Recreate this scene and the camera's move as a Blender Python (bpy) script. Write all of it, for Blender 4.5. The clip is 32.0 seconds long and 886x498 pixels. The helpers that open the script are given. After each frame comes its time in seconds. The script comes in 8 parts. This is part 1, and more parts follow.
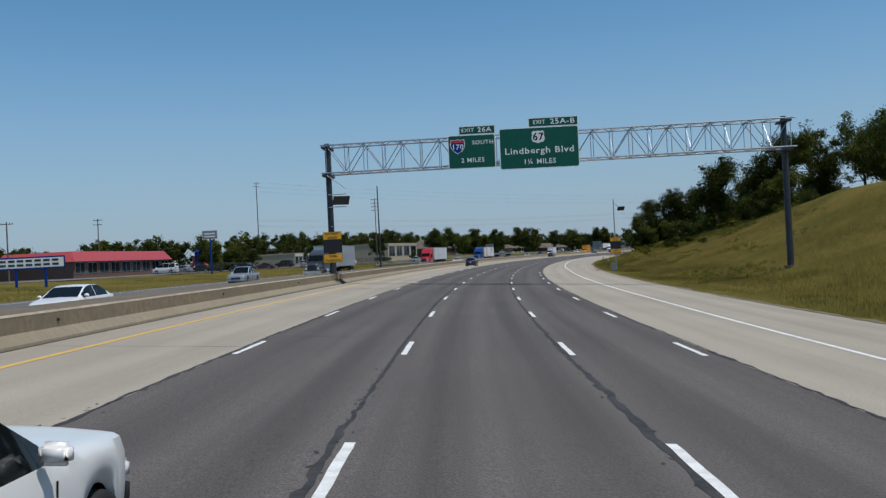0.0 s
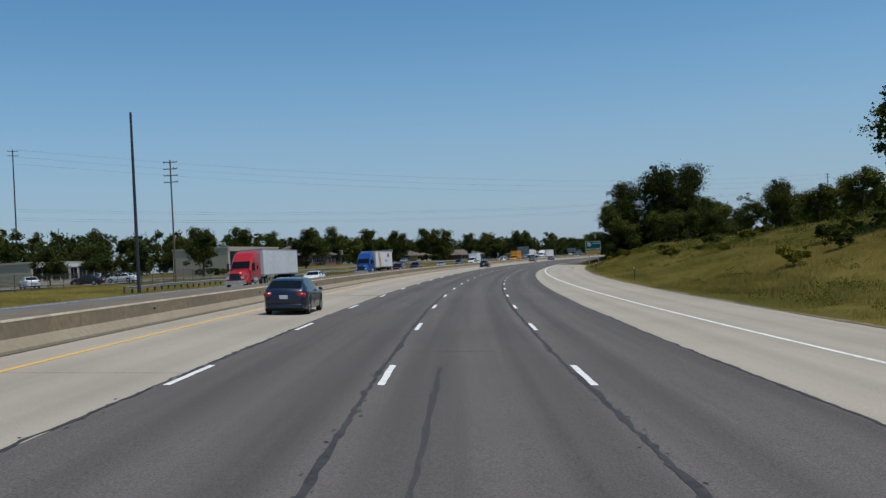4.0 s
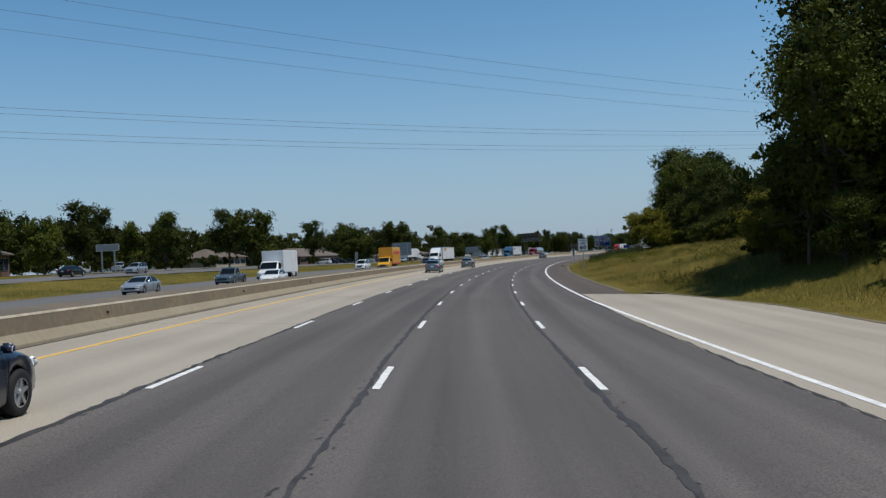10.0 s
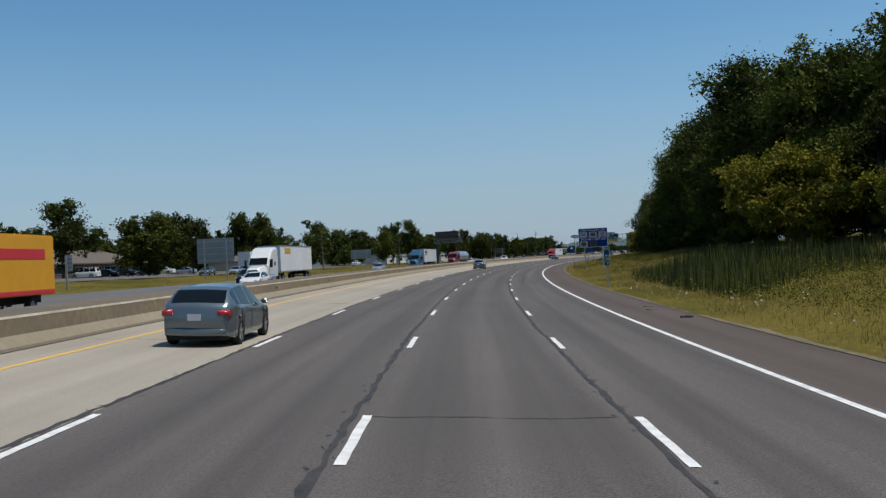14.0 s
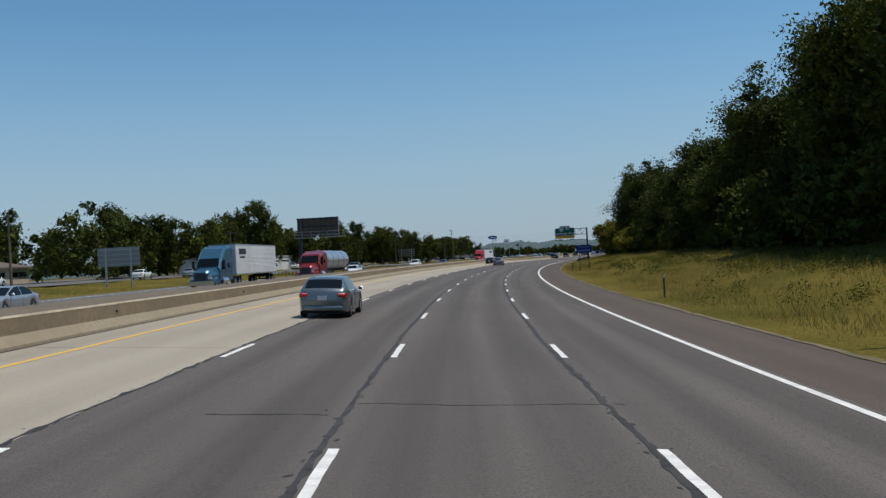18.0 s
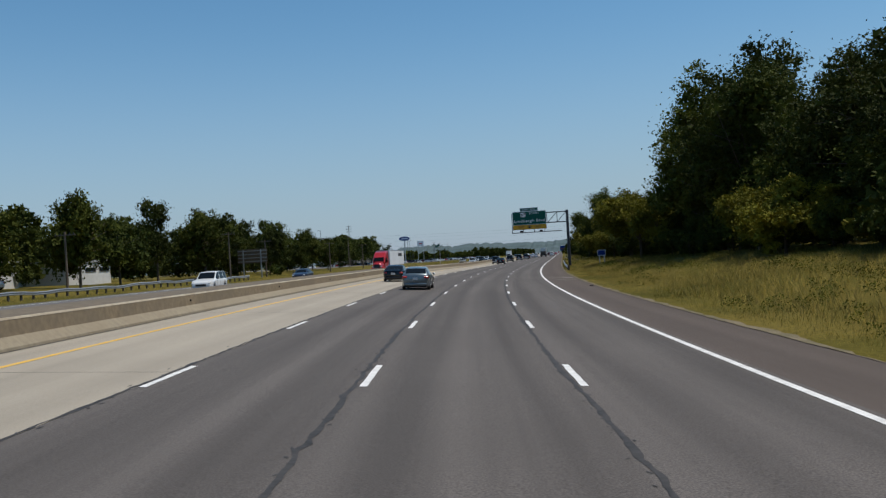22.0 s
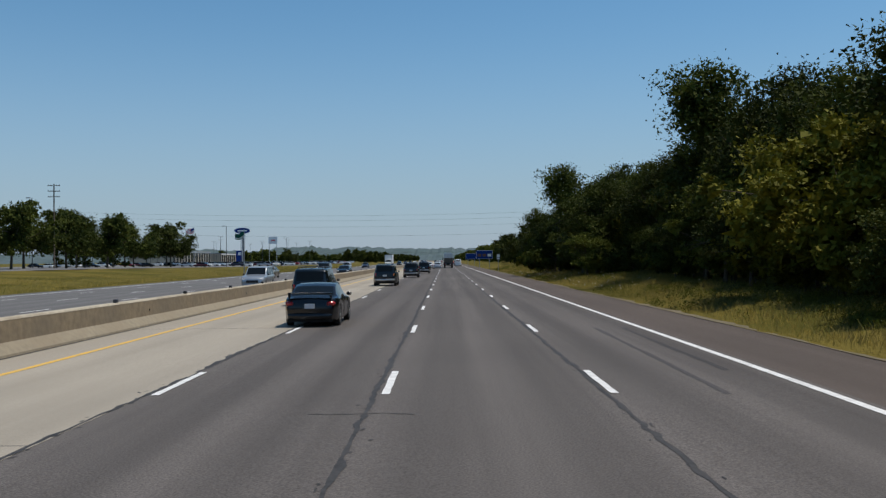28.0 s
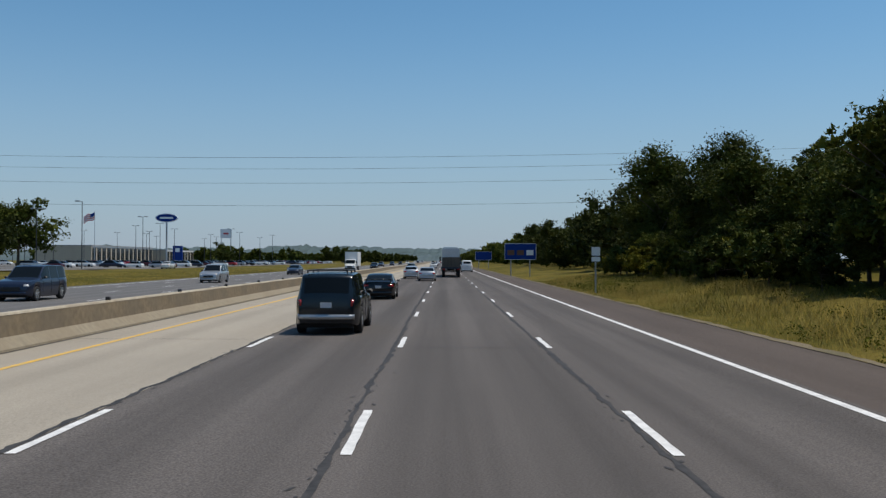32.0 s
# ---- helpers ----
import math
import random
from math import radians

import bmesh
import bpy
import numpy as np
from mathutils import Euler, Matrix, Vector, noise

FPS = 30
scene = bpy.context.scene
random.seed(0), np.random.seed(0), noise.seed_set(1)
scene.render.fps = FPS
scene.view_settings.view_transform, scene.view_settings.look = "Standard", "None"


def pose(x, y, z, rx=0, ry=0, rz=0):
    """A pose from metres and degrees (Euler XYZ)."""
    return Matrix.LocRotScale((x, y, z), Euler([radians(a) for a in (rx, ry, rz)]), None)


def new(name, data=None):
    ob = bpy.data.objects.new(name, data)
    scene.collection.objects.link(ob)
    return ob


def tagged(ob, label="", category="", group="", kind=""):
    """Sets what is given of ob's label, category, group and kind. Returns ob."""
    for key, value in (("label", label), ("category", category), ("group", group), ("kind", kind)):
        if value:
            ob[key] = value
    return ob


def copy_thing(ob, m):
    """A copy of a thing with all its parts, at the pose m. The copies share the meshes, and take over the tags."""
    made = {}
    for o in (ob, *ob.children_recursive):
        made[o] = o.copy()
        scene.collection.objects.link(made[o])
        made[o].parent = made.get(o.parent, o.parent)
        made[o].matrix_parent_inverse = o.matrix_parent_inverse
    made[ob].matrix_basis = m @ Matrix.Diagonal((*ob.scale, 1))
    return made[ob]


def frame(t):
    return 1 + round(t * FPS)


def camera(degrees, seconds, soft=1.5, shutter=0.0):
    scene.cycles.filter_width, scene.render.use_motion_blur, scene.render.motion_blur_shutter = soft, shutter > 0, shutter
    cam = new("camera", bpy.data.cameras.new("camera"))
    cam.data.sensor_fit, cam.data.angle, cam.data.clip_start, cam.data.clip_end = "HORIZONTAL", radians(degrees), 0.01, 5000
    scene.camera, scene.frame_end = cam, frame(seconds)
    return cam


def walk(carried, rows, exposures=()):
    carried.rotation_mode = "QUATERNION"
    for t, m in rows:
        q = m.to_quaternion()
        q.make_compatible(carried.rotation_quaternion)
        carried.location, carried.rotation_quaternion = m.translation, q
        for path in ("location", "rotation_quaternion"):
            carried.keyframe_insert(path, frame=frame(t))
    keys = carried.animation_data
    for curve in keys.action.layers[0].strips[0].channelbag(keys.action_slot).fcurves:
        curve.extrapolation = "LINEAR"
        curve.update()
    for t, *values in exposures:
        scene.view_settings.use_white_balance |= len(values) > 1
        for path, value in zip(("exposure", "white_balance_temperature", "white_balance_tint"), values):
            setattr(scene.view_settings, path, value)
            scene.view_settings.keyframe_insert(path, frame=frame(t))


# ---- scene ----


# The road is a plan curve; s is the way along it in metres, d the offset to its right.
BEND, BEND_END, STRAIGHT = 0.000891, 725.0, 803.0
GRID = np.arange(-600.0, 4601.0, 1.0)
CURV = np.where(GRID < BEND_END, BEND, np.clip(BEND * (STRAIGHT - GRID) / (STRAIGHT - BEND_END), 0, BEND))
TURN = np.concatenate([[0], np.cumsum((CURV[1:] + CURV[:-1]) / 2)])
TURN -= np.interp(0, GRID, TURN)
ROAD_X = np.concatenate([[0], np.cumsum((np.sin(TURN)[1:] + np.sin(TURN)[:-1]) / 2)])
ROAD_Y = np.concatenate([[0], np.cumsum((np.cos(TURN)[1:] + np.cos(TURN)[:-1]) / 2)])
ROAD_X -= np.interp(0, GRID, ROAD_X)
ROAD_Y -= np.interp(0, GRID, ROAD_Y)


def heading(s):
    return np.interp(s, GRID, TURN)


def tilt(s):
    """The road's crossfall in degrees, down to the right."""
    return np.interp(s, (725, 815), (3.0, 0.1))


def plan(s, d):
    """World x, y of a station and offset (numbers or arrays)."""
    a = heading(s)
    return np.interp(s, GRID, ROAD_X) + d * np.cos(a), np.interp(s, GRID, ROAD_Y) - d * np.sin(a)


def road_z(s, d):
    """Height of the banked road; the opposite carriageway lies lower, on a plane of its own."""
    s, d = np.asarray(s, dtype=float), np.asarray(d, dtype=float)
    near = -np.clip(d, -11.6, 14) * np.tan(np.radians(tilt(s)))
    lift = np.interp(s, (300, 400, 480, 560, 950, 1090), (1.0, 1.8, 1.8, 1.1, 1.0, 0.3))
    far = tilt(s) / 3 * np.interp(-d, (11.6, 30), (0.36, 0.5)) + lift * np.interp(-d, (35, 60, 95), (0, 1.0, 1.4))
    return np.where(d < -11.9 + 0.5 * (s > 800), far, near)


# ---- camera: seconds, station, offset, pitch, roll, yaw to the road ----
DRIVE = (
    (0, 0.06, -0.628, 0.474, 0.050, 0.531),
    (1, 28.06, -0.615, 0.608, -0.362, 0.105),
    (2, 58.33, -0.608, 0.562, 0.365, 0.351),
    (3, 85.18, -0.586, 0.725, -0.133, 0.034),
    (6, 172.98, -0.761, 0.573, 0.445, 0.361),
    (7, 200.79, -0.679, 0.567, 0.086, 0.148),
    (8, 229.08, -0.686, 0.477, 0.210, 0.068),
    (9, 258.14, -0.604, 0.550, -0.001, 0.252),
    (10, 285.55, -0.474, 0.468, -0.062, 0.706),
    (11, 314.47, -0.599, 0.574, 0.183, 0.717),
    (12, 342.76, -0.750, 0.672, 0.304, 0.752),
    (13, 371.42, -0.626, 0.543, 0.011, 0.270),
    (14, 400.48, -0.656, 0.597, 0.136, 0.439),
    (15, 428.34, -0.679, 0.459, -0.057, 0.263),
    (17.5, 499.32, -0.537, 0.583, -0.065, 0.315),
    (18, 512.37, -0.527, 0.561, -0.014, 0.238),
    (19, 541.61, -0.447, 0.539, -0.130, 0.019),
    (20, 570.00, -0.310, 0.504, 0.036, 0.462),
    (21, 599.28, -0.241, 0.394, -0.366, 0.303),
    (22, 626.48, -0.263, 0.530, -0.358, 0.503),
    (23, 655.71, -0.337, 0.620, -0.556, 0.548),
    (24, 684.20, -0.630, 0.543, -0.120, 0.908),
    (24.5, 699.66, -0.721, 0.402, 0.515, 0.349),
    (26.5, 754.76, -0.714, 0.623, -0.514, 0.473),
    (27, 769.56, -0.713, 0.681, -0.438, 0.505),
    (28, 797.68, -0.894, 0.656, 0.148, 0.083),
    (29, 825.80, -0.745, 0.609, 0.016, -0.088),
    (30, 854.52, -0.539, 0.572, -0.250, 0.163),
    (31, 883.72, -0.570, 0.560, -0.276, 0.333),
    (32, 911.94, -0.756, 0.697, 0.170, 0.076),
)
LENS_HEIGHT = 2.145


def camera_pose(s, x, pitch, roll, yaw):
    a, b = float(heading(s)), radians(float(tilt(s)))
    ahead = Vector((math.sin(a), math.cos(a), 0))
    flat = Vector((math.cos(a), -math.sin(a), 0))
    right, up = flat * math.cos(b) - Vector((0, 0, math.sin(b))), Vector((0, 0, math.cos(b))) + flat * math.sin(b)
    px, py = plan(s, 0)
    eye = Vector((px, py, 0)) + right * x + up * LENS_HEIGHT
    y, p, r = radians(yaw), radians(pitch), radians(roll)
    fw = (ahead * math.cos(y) - right * math.sin(y)) * math.cos(p) + up * math.sin(p)
    ri = right * math.cos(y) + ahead * math.sin(y)
    vert = ri.cross(fw)
    m = Matrix((ri * math.cos(r) + vert * math.sin(r), vert * math.cos(r) - ri * math.sin(r), -fw)).transposed().to_4x4()
    m.translation = eye
    return m


def glide(t, ts, vs):
    """Smooth curve through the table (Hermite, slopes from the neighbours)."""
    slope = np.gradient(vs, ts)
    i = int(np.clip(np.searchsorted(ts, t) - 1, 0, len(ts) - 2))
    h = ts[i + 1] - ts[i]
    u = (t - ts[i]) / h
    return ((2 * u**3 - 3 * u**2 + 1) * vs[i] + (u**3 - 2 * u**2 + u) * h * slope[i] + (3 * u**2 - 2 * u**3) * vs[i + 1] + (u**3 - u**2) * h * slope[i + 1])


def drive_rows():
    cols = np.array(DRIVE)
    return [(float(t), camera_pose(*[float(glide(t, cols[:, 0], cols[:, k])) for k in (1, 2, 3, 4, 5)])) for t in np.arange(0, 32.01, 0.25)]


cam = camera(52.12, 32.0, soft=1.35)
walk(cam, drive_rows(), ((0, -0.09, 6500, 10), (6, -0.06, 6500, 10), (13, 0.0, 6700, 10), (32, -0.02, 6800, 11)))

# ---- world and sun ----
SUN_AZ, SUN_EL = radians(119.5), radians(68)     # clockwise from +y
world = bpy.data.worlds.new("sky")
scene.world = world
world.use_nodes = True
wn = world.node_tree
sky = wn.nodes.new("ShaderNodeTexSky")
sky.sky_type = "NISHITA"
sky.sun_disc = False
sky.sun_elevation, sky.sun_rotation = SUN_EL, SUN_AZ
sky.altitude, sky.air_density, sky.dust_density, sky.ozone_density = 150, 1.0, 0.5, 1.6
wn.nodes["Background"].inputs["Strength"].default_value = 0.085
air = wn.nodes.new("ShaderNodeMix")
air.data_type, air.blend_type = "RGBA", "MULTIPLY"
air.inputs[0].default_value = 1.0
air.inputs[7].default_value = (0.73, 1.17, 1.34, 1)
wn.links.new(sky.outputs[0], air.inputs[6])
# pale summer haze that thins upwards
where, split, fade, haze = wn.nodes.new("ShaderNodeTexCoord"), wn.nodes.new("ShaderNodeSeparateXYZ"), wn.nodes.new("ShaderNodeMapRange"), wn.nodes.new("ShaderNodeMix")
fade.interpolation_type = "SMOOTHERSTEP"
fade.inputs[1].default_value, fade.inputs[2].default_value = -0.12, 0.34
fade.inputs[3].default_value, fade.inputs[4].default_value = 0.95, 0.0
haze.data_type = "RGBA"
haze.inputs[7].default_value = (3.95, 4.75, 6.3, 1)
wn.links.new(where.outputs["Generated"], split.inputs[0])
wn.links.new(split.outputs[2], fade.inputs[0])
wn.links.new(fade.outputs[0], haze.inputs[0])
wn.links.new(air.outputs[2], haze.inputs[6])
wn.links.new(haze.outputs[2], wn.nodes["Background"].inputs["Color"])
sun = new("sun", bpy.data.lights.new("sun", "SUN"))
sun.data.energy, sun.data.angle, sun.data.color = 3.65, radians(0.55), (1.0, 0.955, 0.89)
to_sun = Vector((math.sin(SUN_AZ) * math.cos(SUN_EL), math.cos(SUN_AZ) * math.cos(SUN_EL), math.sin(SUN_EL)))
sun.matrix_world = Matrix.Translation((0, 0, 60)) @ to_sun.to_track_quat("Z", "Y").to_matrix().to_4x4()


# ---- materials ----
def material(name, base, rough=0.8, metal=0.0, spread=0.12, grain=8.0, patch=0.35, patch_to=None, bump=0.0, bump_scale=60.0,
             coords="Object", spec=0.4, coat=0.0, per_object=0.0, stretch=(1, 1, 1), clear=0.0):
    """A surface with two scales of colour variation, fine relief and, where given, a tint of its own for each object."""
    m = bpy.data.materials.new(name)
    m.use_nodes = True
    nt = m.node_tree
    n, ln = nt.nodes, nt.links
    bs = n["Principled BSDF"]
    bs.inputs["Roughness"].default_value, bs.inputs["Metallic"].default_value = rough, metal
    bs.inputs["Specular IOR Level"].default_value = spec
    bs.inputs["Coat Weight"].default_value = coat
    bs.inputs["Coat Roughness"].default_value = 0.06
    tc = n.new("ShaderNodeTexCoord")
    mp = n.new("ShaderNodeMapping")
    mp.inputs["Scale"].default_value = stretch
    ln.new(tc.outputs[coords], mp.inputs[0])
    fine, broad = n.new("ShaderNodeTexNoise"), n.new("ShaderNodeTexNoise")
    fine.inputs["Scale"].default_value, fine.inputs["Detail"].default_value = grain, 6
    broad.inputs["Scale"].default_value, broad.inputs["Detail"].default_value = patch, 4
    ln.new(mp.outputs[0], fine.inputs[0])
    ln.new(mp.outputs[0], broad.inputs[0])
    base = Vector(base)
    lo, hi = base * (1 - spread), base * (1 + spread)
    other = Vector(patch_to) if patch_to else base * (1 - spread * 0.8)
    r1 = n.new("ShaderNodeValToRGB")
    r1.color_ramp.elements[0].position, r1.color_ramp.elements[1].position = 0.32, 0.68
    r1.color_ramp.elements[0].color, r1.color_ramp.elements[1].color = (*lo, 1), (*hi, 1)
    ln.new(fine.outputs[0], r1.inputs[0])
    r2 = n.new("ShaderNodeValToRGB")
    r2.color_ramp.elements[0].position, r2.color_ramp.elements[1].position = 0.42, 0.62
    mix = n.new("ShaderNodeMix")
    mix.data_type = "RGBA"
    mix.inputs[7].default_value = (*other, 1)
    ln.new(broad.outputs[0], r2.inputs[0])
    damp = n.new("ShaderNodeMath")
    damp.operation = "MULTIPLY"
    damp.inputs[1].default_value = 0.6
    ln.new(r2.outputs[0], damp.inputs[0])
    ln.new(damp.outputs[0], mix.inputs[0])
    ln.new(r1.outputs[0], mix.inputs[6])
    last = mix.outputs[2]
    if per_object:
        info, hsv, mapr = n.new("ShaderNodeObjectInfo"), n.new("ShaderNodeHueSaturation"), n.new("ShaderNodeMapRange")
        mapr.inputs[3].default_value, mapr.inputs[4].default_value = 1 - per_object, 1 + per_object
        ln.new(info.outputs["Random"], mapr.inputs[0])
        ln.new(mapr.outputs[0], hsv.inputs["Value"])
        ln.new(last, hsv.inputs["Color"])
        last = hsv.outputs[0]
    ln.new(last, bs.inputs["Base Color"])
    if bump:
        bt, bn = n.new("ShaderNodeTexNoise"), n.new("ShaderNodeBump")
        bt.inputs["Scale"].default_value, bt.inputs["Detail"].default_value = bump_scale, 5
        ln.new(mp.outputs[0], bt.inputs[0])
        bn.inputs["Strength"].default_value, bn.inputs["Distance"].default_value = bump, 0.02
        ln.new(bt.outputs[0], bn.inputs["Height"])
        ln.new(bn.outputs[0], bs.inputs["Normal"])
    return m


def plain(name, base, rough=0.5, metal=0.0, coat=0.0, glow=0.0, spec=0.5):
    m = bpy.data.materials.new(name)
    m.use_nodes = True
    b = m.node_tree.nodes["Principled BSDF"]
    b.inputs["Base Color"].default_value = (*base, 1)
    b.inputs["Roughness"].default_value, b.inputs["Metallic"].default_value = rough, metal
    b.inputs["Coat Weight"].default_value, b.inputs["Coat Roughness"].default_value = coat, 0.05
    b.inputs["Specular IOR Level"].default_value = spec
    if glow:
        b.inputs["Emission Color"].default_value, b.inputs["Emission Strength"].default_value = (*base, 1), glow
    return m


def pavement_material(name, base, rough, tracks, joint=0.0, fleck=0.25):
    """Pavement laid along the road: the UV map carries station and offset in metres, so that wear runs along the lanes."""
    m = material(name, base, rough, spread=fleck, grain=38.0, patch=0.12, patch_to=Vector(base) * 0.86, bump=0.35, bump_scale=90, spec=0.25)
    nt = m.node_tree
    n, ln = nt.nodes, nt.links
    bs = n["Principled BSDF"]
    src = bs.inputs["Base Color"].links[0].from_socket
    uv = n.new("ShaderNodeUVMap")
    mp = n.new("ShaderNodeMapping")
    mp.inputs["Scale"].default_value = (0.02, 1.1, 1)
    ln.new(uv.outputs[0], mp.inputs[0])
    nz = n.new("ShaderNodeTexNoise")
    nz.inputs["Scale"].default_value, nz.inputs["Detail"].default_value = 1.6, 5
    ln.new(mp.outputs[0], nz.inputs[0])
    # two wheel paths a lane: cosine of the offset
    sep, wave, cosn = n.new("ShaderNodeSeparateXYZ"), n.new("ShaderNodeMath"), n.new("ShaderNodeMath")
    ln.new(uv.outputs[0], sep.inputs[0])
    wave.operation, cosn.operation = "MULTIPLY", "COSINE"
    wave.inputs[1].default_value = 2 * math.pi / 1.83
    ln.new(sep.outputs[1], wave.inputs[0])
    ln.new(wave.outputs[0], cosn.inputs[0])
    summ = n.new("ShaderNodeMath")
    summ.operation = "MULTIPLY_ADD"
    summ.inputs[1].default_value = 0.16
    ln.new(cosn.outputs[0], summ.inputs[0])
    ln.new(nz.outputs[0], summ.inputs[2])
    rg = n.new("ShaderNodeMapRange")
    rg.inputs[1].default_value, rg.inputs[2].default_value = 0.25, 0.75
    rg.inputs[3].default_value, rg.inputs[4].default_value = 1 - tracks, 1 + tracks
    ln.new(summ.outputs[0], rg.inputs[0])
    hsv = n.new("ShaderNodeHueSaturation")
    ln.new(src, hsv.inputs["Color"])
    ln.new(rg.outputs[0], hsv.inputs["Value"])
    ln.new(hsv.outputs[0], bs.inputs["Base Color"])
    return m


ASPHALT = pavement_material("asphalt", (0.104, 0.092, 0.084), 0.9, 0.2, fleck=0.42)
CONCRETE = pavement_material("concrete_pavement", (0.340, 0.300, 0.240), 0.9, 0.08, fleck=0.16)
SHOULDER = pavement_material("shoulder_asphalt", (0.096, 0.076, 0.064), 0.92, 0.1)
FAR_ROAD = pavement_material("worn_asphalt", (0.13, 0.125, 0.12), 0.9, 0.12)
# barrier concrete made lighter for the sun falling on the sloped toe
BARRIER_TOE = material("sunlit_toe_concrete", (0.255, 0.215, 0.150), 0.9, spread=0.12, grain=5, patch=0.5, patch_to=(0.23, 0.185, 0.125))
# barrier's top edge: sunlight on it is put into this paler colour
COPING = material("sunlit_concrete_edge", (0.46, 0.40, 0.30), 0.9, spread=0.16, grain=4, patch=0.7, patch_to=(0.30, 0.24, 0.17))
BARRIER = material("barrier_concrete", (0.195, 0.150, 0.094), 0.9, spread=0.2, grain=5, patch=0.5, patch_to=(0.145, 0.118, 0.082), bump=0.2, bump_scale=40)
FILL = material("median_fill", (0.150, 0.118, 0.080), 0.95, spread=0.25, grain=4, patch=0.4, patch_to=(0.105, 0.088, 0.064), bump=0.3, bump_scale=20)
TAR = material("crack_tar", (0.033, 0.031, 0.030), 0.8, spread=0.4, grain=9, patch=1.5, patch_to=(0.055, 0.051, 0.048))
WHITE_PAINT = material("white_road_paint", (0.74, 0.73, 0.70), 0.7, spread=0.1, grain=25, patch=3, patch_to=(0.5, 0.49, 0.47), bump=0.2)
YELLOW_PAINT = material("yellow_road_paint", (0.72, 0.42, 0.06), 0.7, spread=0.12, grain=20, patch=2, patch_to=(0.55, 0.38, 0.14), bump=0.2)
GROUND = material("dry_grass_ground", (0.135, 0.105, 0.024), 0.98, spec=0.05, spread=0.35, grain=7.0, patch=0.09, patch_to=(0.040, 0.046, 0.006), bump=0.8, bump_scale=6)
STEEL = material("galvanised_steel", (0.42, 0.43, 0.44), 0.45, 0.7, spread=0.12, grain=10)
DARK_STEEL = material("weathered_dark_steel", (0.055, 0.06, 0.07), 0.55, 0.5, spread=0.2, grain=6)
ALUMINIUM = material("bright_aluminium", (0.46, 0.48, 0.51), 0.34, 0.85, spread=0.1, grain=8)
GREEN_SIGN = material("green_sign_sheet", (0.006, 0.098, 0.070), 0.55, spread=0.06, grain=2, spec=0.2)
BLUE_SIGN = material("blue_sign_sheet", (0.006, 0.038, 0.21), 0.6, spread=0.06, grain=2, spec=0.15)
WHITE_SIGN = material("white_sign_sheet", (0.78, 0.78, 0.76), 0.45, spread=0.04, grain=3)
SIGN_LETTER = plain("white_reflective_letter", (0.85, 0.86, 0.84), 0.4)
YELLOW_SIGN = material("yellow_sign_sheet", (0.80, 0.38, 0.02), 0.5, spread=0.06, grain=3)
BLACK = plain("black_plastic", (0.012, 0.012, 0.013), 0.5)
RED_SHIELD = plain("red_shield_band", (0.55, 0.03, 0.04), 0.5)
BARK = material("bark", (0.09, 0.07, 0.05), 0.95, spread=0.3, grain=6, bump=0.6, bump_scale=18)
WOOD_POLE = material("weathered_pole_wood", (0.13, 0.10, 0.075), 0.9, spread=0.25, grain=9, stretch=(1, 1, 0.1))


def foliage(name, base, tip, through_light=0.09, mass=0.35, bend=0.0):
    """Leaves or blades: each one has its own tint, and whole masses of them turn lighter or darker."""
    m = bpy.data.materials.new(name)
    m.use_nodes = True
    nt = m.node_tree
    n, ln = nt.nodes, nt.links
    bs = n["Principled BSDF"]
    bs.inputs["Roughness"].default_value = 0.75
    bs.inputs["Specular IOR Level"].default_value = 0.12
    geo, ramp, info = n.new("ShaderNodeNewGeometry"), n.new("ShaderNodeValToRGB"), n.new("ShaderNodeObjectInfo")
    ramp.color_ramp.elements[0].color, ramp.color_ramp.elements[1].color = (*base, 1), (*tip, 1)
    tc, clump, rng, mixer = n.new("ShaderNodeTexCoord"), n.new("ShaderNodeTexNoise"), n.new("ShaderNodeMapRange"), n.new("ShaderNodeMix")
    clump.inputs["Scale"].default_value, clump.inputs["Detail"].default_value = mass, 3
    ln.new(tc.outputs["Object"], clump.inputs[0])
    rng.inputs[1].default_value, rng.inputs[2].default_value = 0.36, 0.66
    ln.new(clump.outputs[0], rng.inputs[0])
    mixer.data_type = "FLOAT"
    mixer.inputs[0].default_value = 0.58
    ln.new(geo.outputs["Random Per Island"], mixer.inputs[2])
    ln.new(rng.outputs[0], mixer.inputs[3])
    ln.new(mixer.outputs[0], ramp.inputs[0])
    hsv, mr = n.new("ShaderNodeHueSaturation"), n.new("ShaderNodeMapRange")
    mr.inputs[3].default_value, mr.inputs[4].default_value = 0.7, 1.3
    ln.new(info.outputs["Random"], mr.inputs[0])
    ln.new(mr.outputs[0], hsv.inputs["Value"])
    ln.new(ramp.outputs[0], hsv.inputs["Color"])
    ln.new(hsv.outputs[0], bs.inputs["Base Color"])
    if bend:
        # thin blades arch over: their mean normal leans upwards
        up, unit = n.new("ShaderNodeMix"), n.new("ShaderNodeVectorMath")
        up.data_type, unit.operation = "VECTOR", "NORMALIZE"
        up.inputs[0].default_value, up.inputs[5].default_value = bend, (0, 0, 1)
        ln.new(geo.outputs["Normal"], up.inputs[4])
        ln.new(up.outputs[1], unit.inputs[0])
        ln.new(unit.outputs[0], bs.inputs["Normal"])
    tr, mx = n.new("ShaderNodeBsdfTranslucent"), n.new("ShaderNodeMixShader")
    ln.new(hsv.outputs[0], tr.inputs[0])
    mx.inputs[0].default_value = through_light
    ln.new(bs.outputs[0], mx.inputs[1])
    ln.new(tr.outputs[0], mx.inputs[2])
    ln.new(mx.outputs[0], n["Material Output"].inputs[0])
    return m


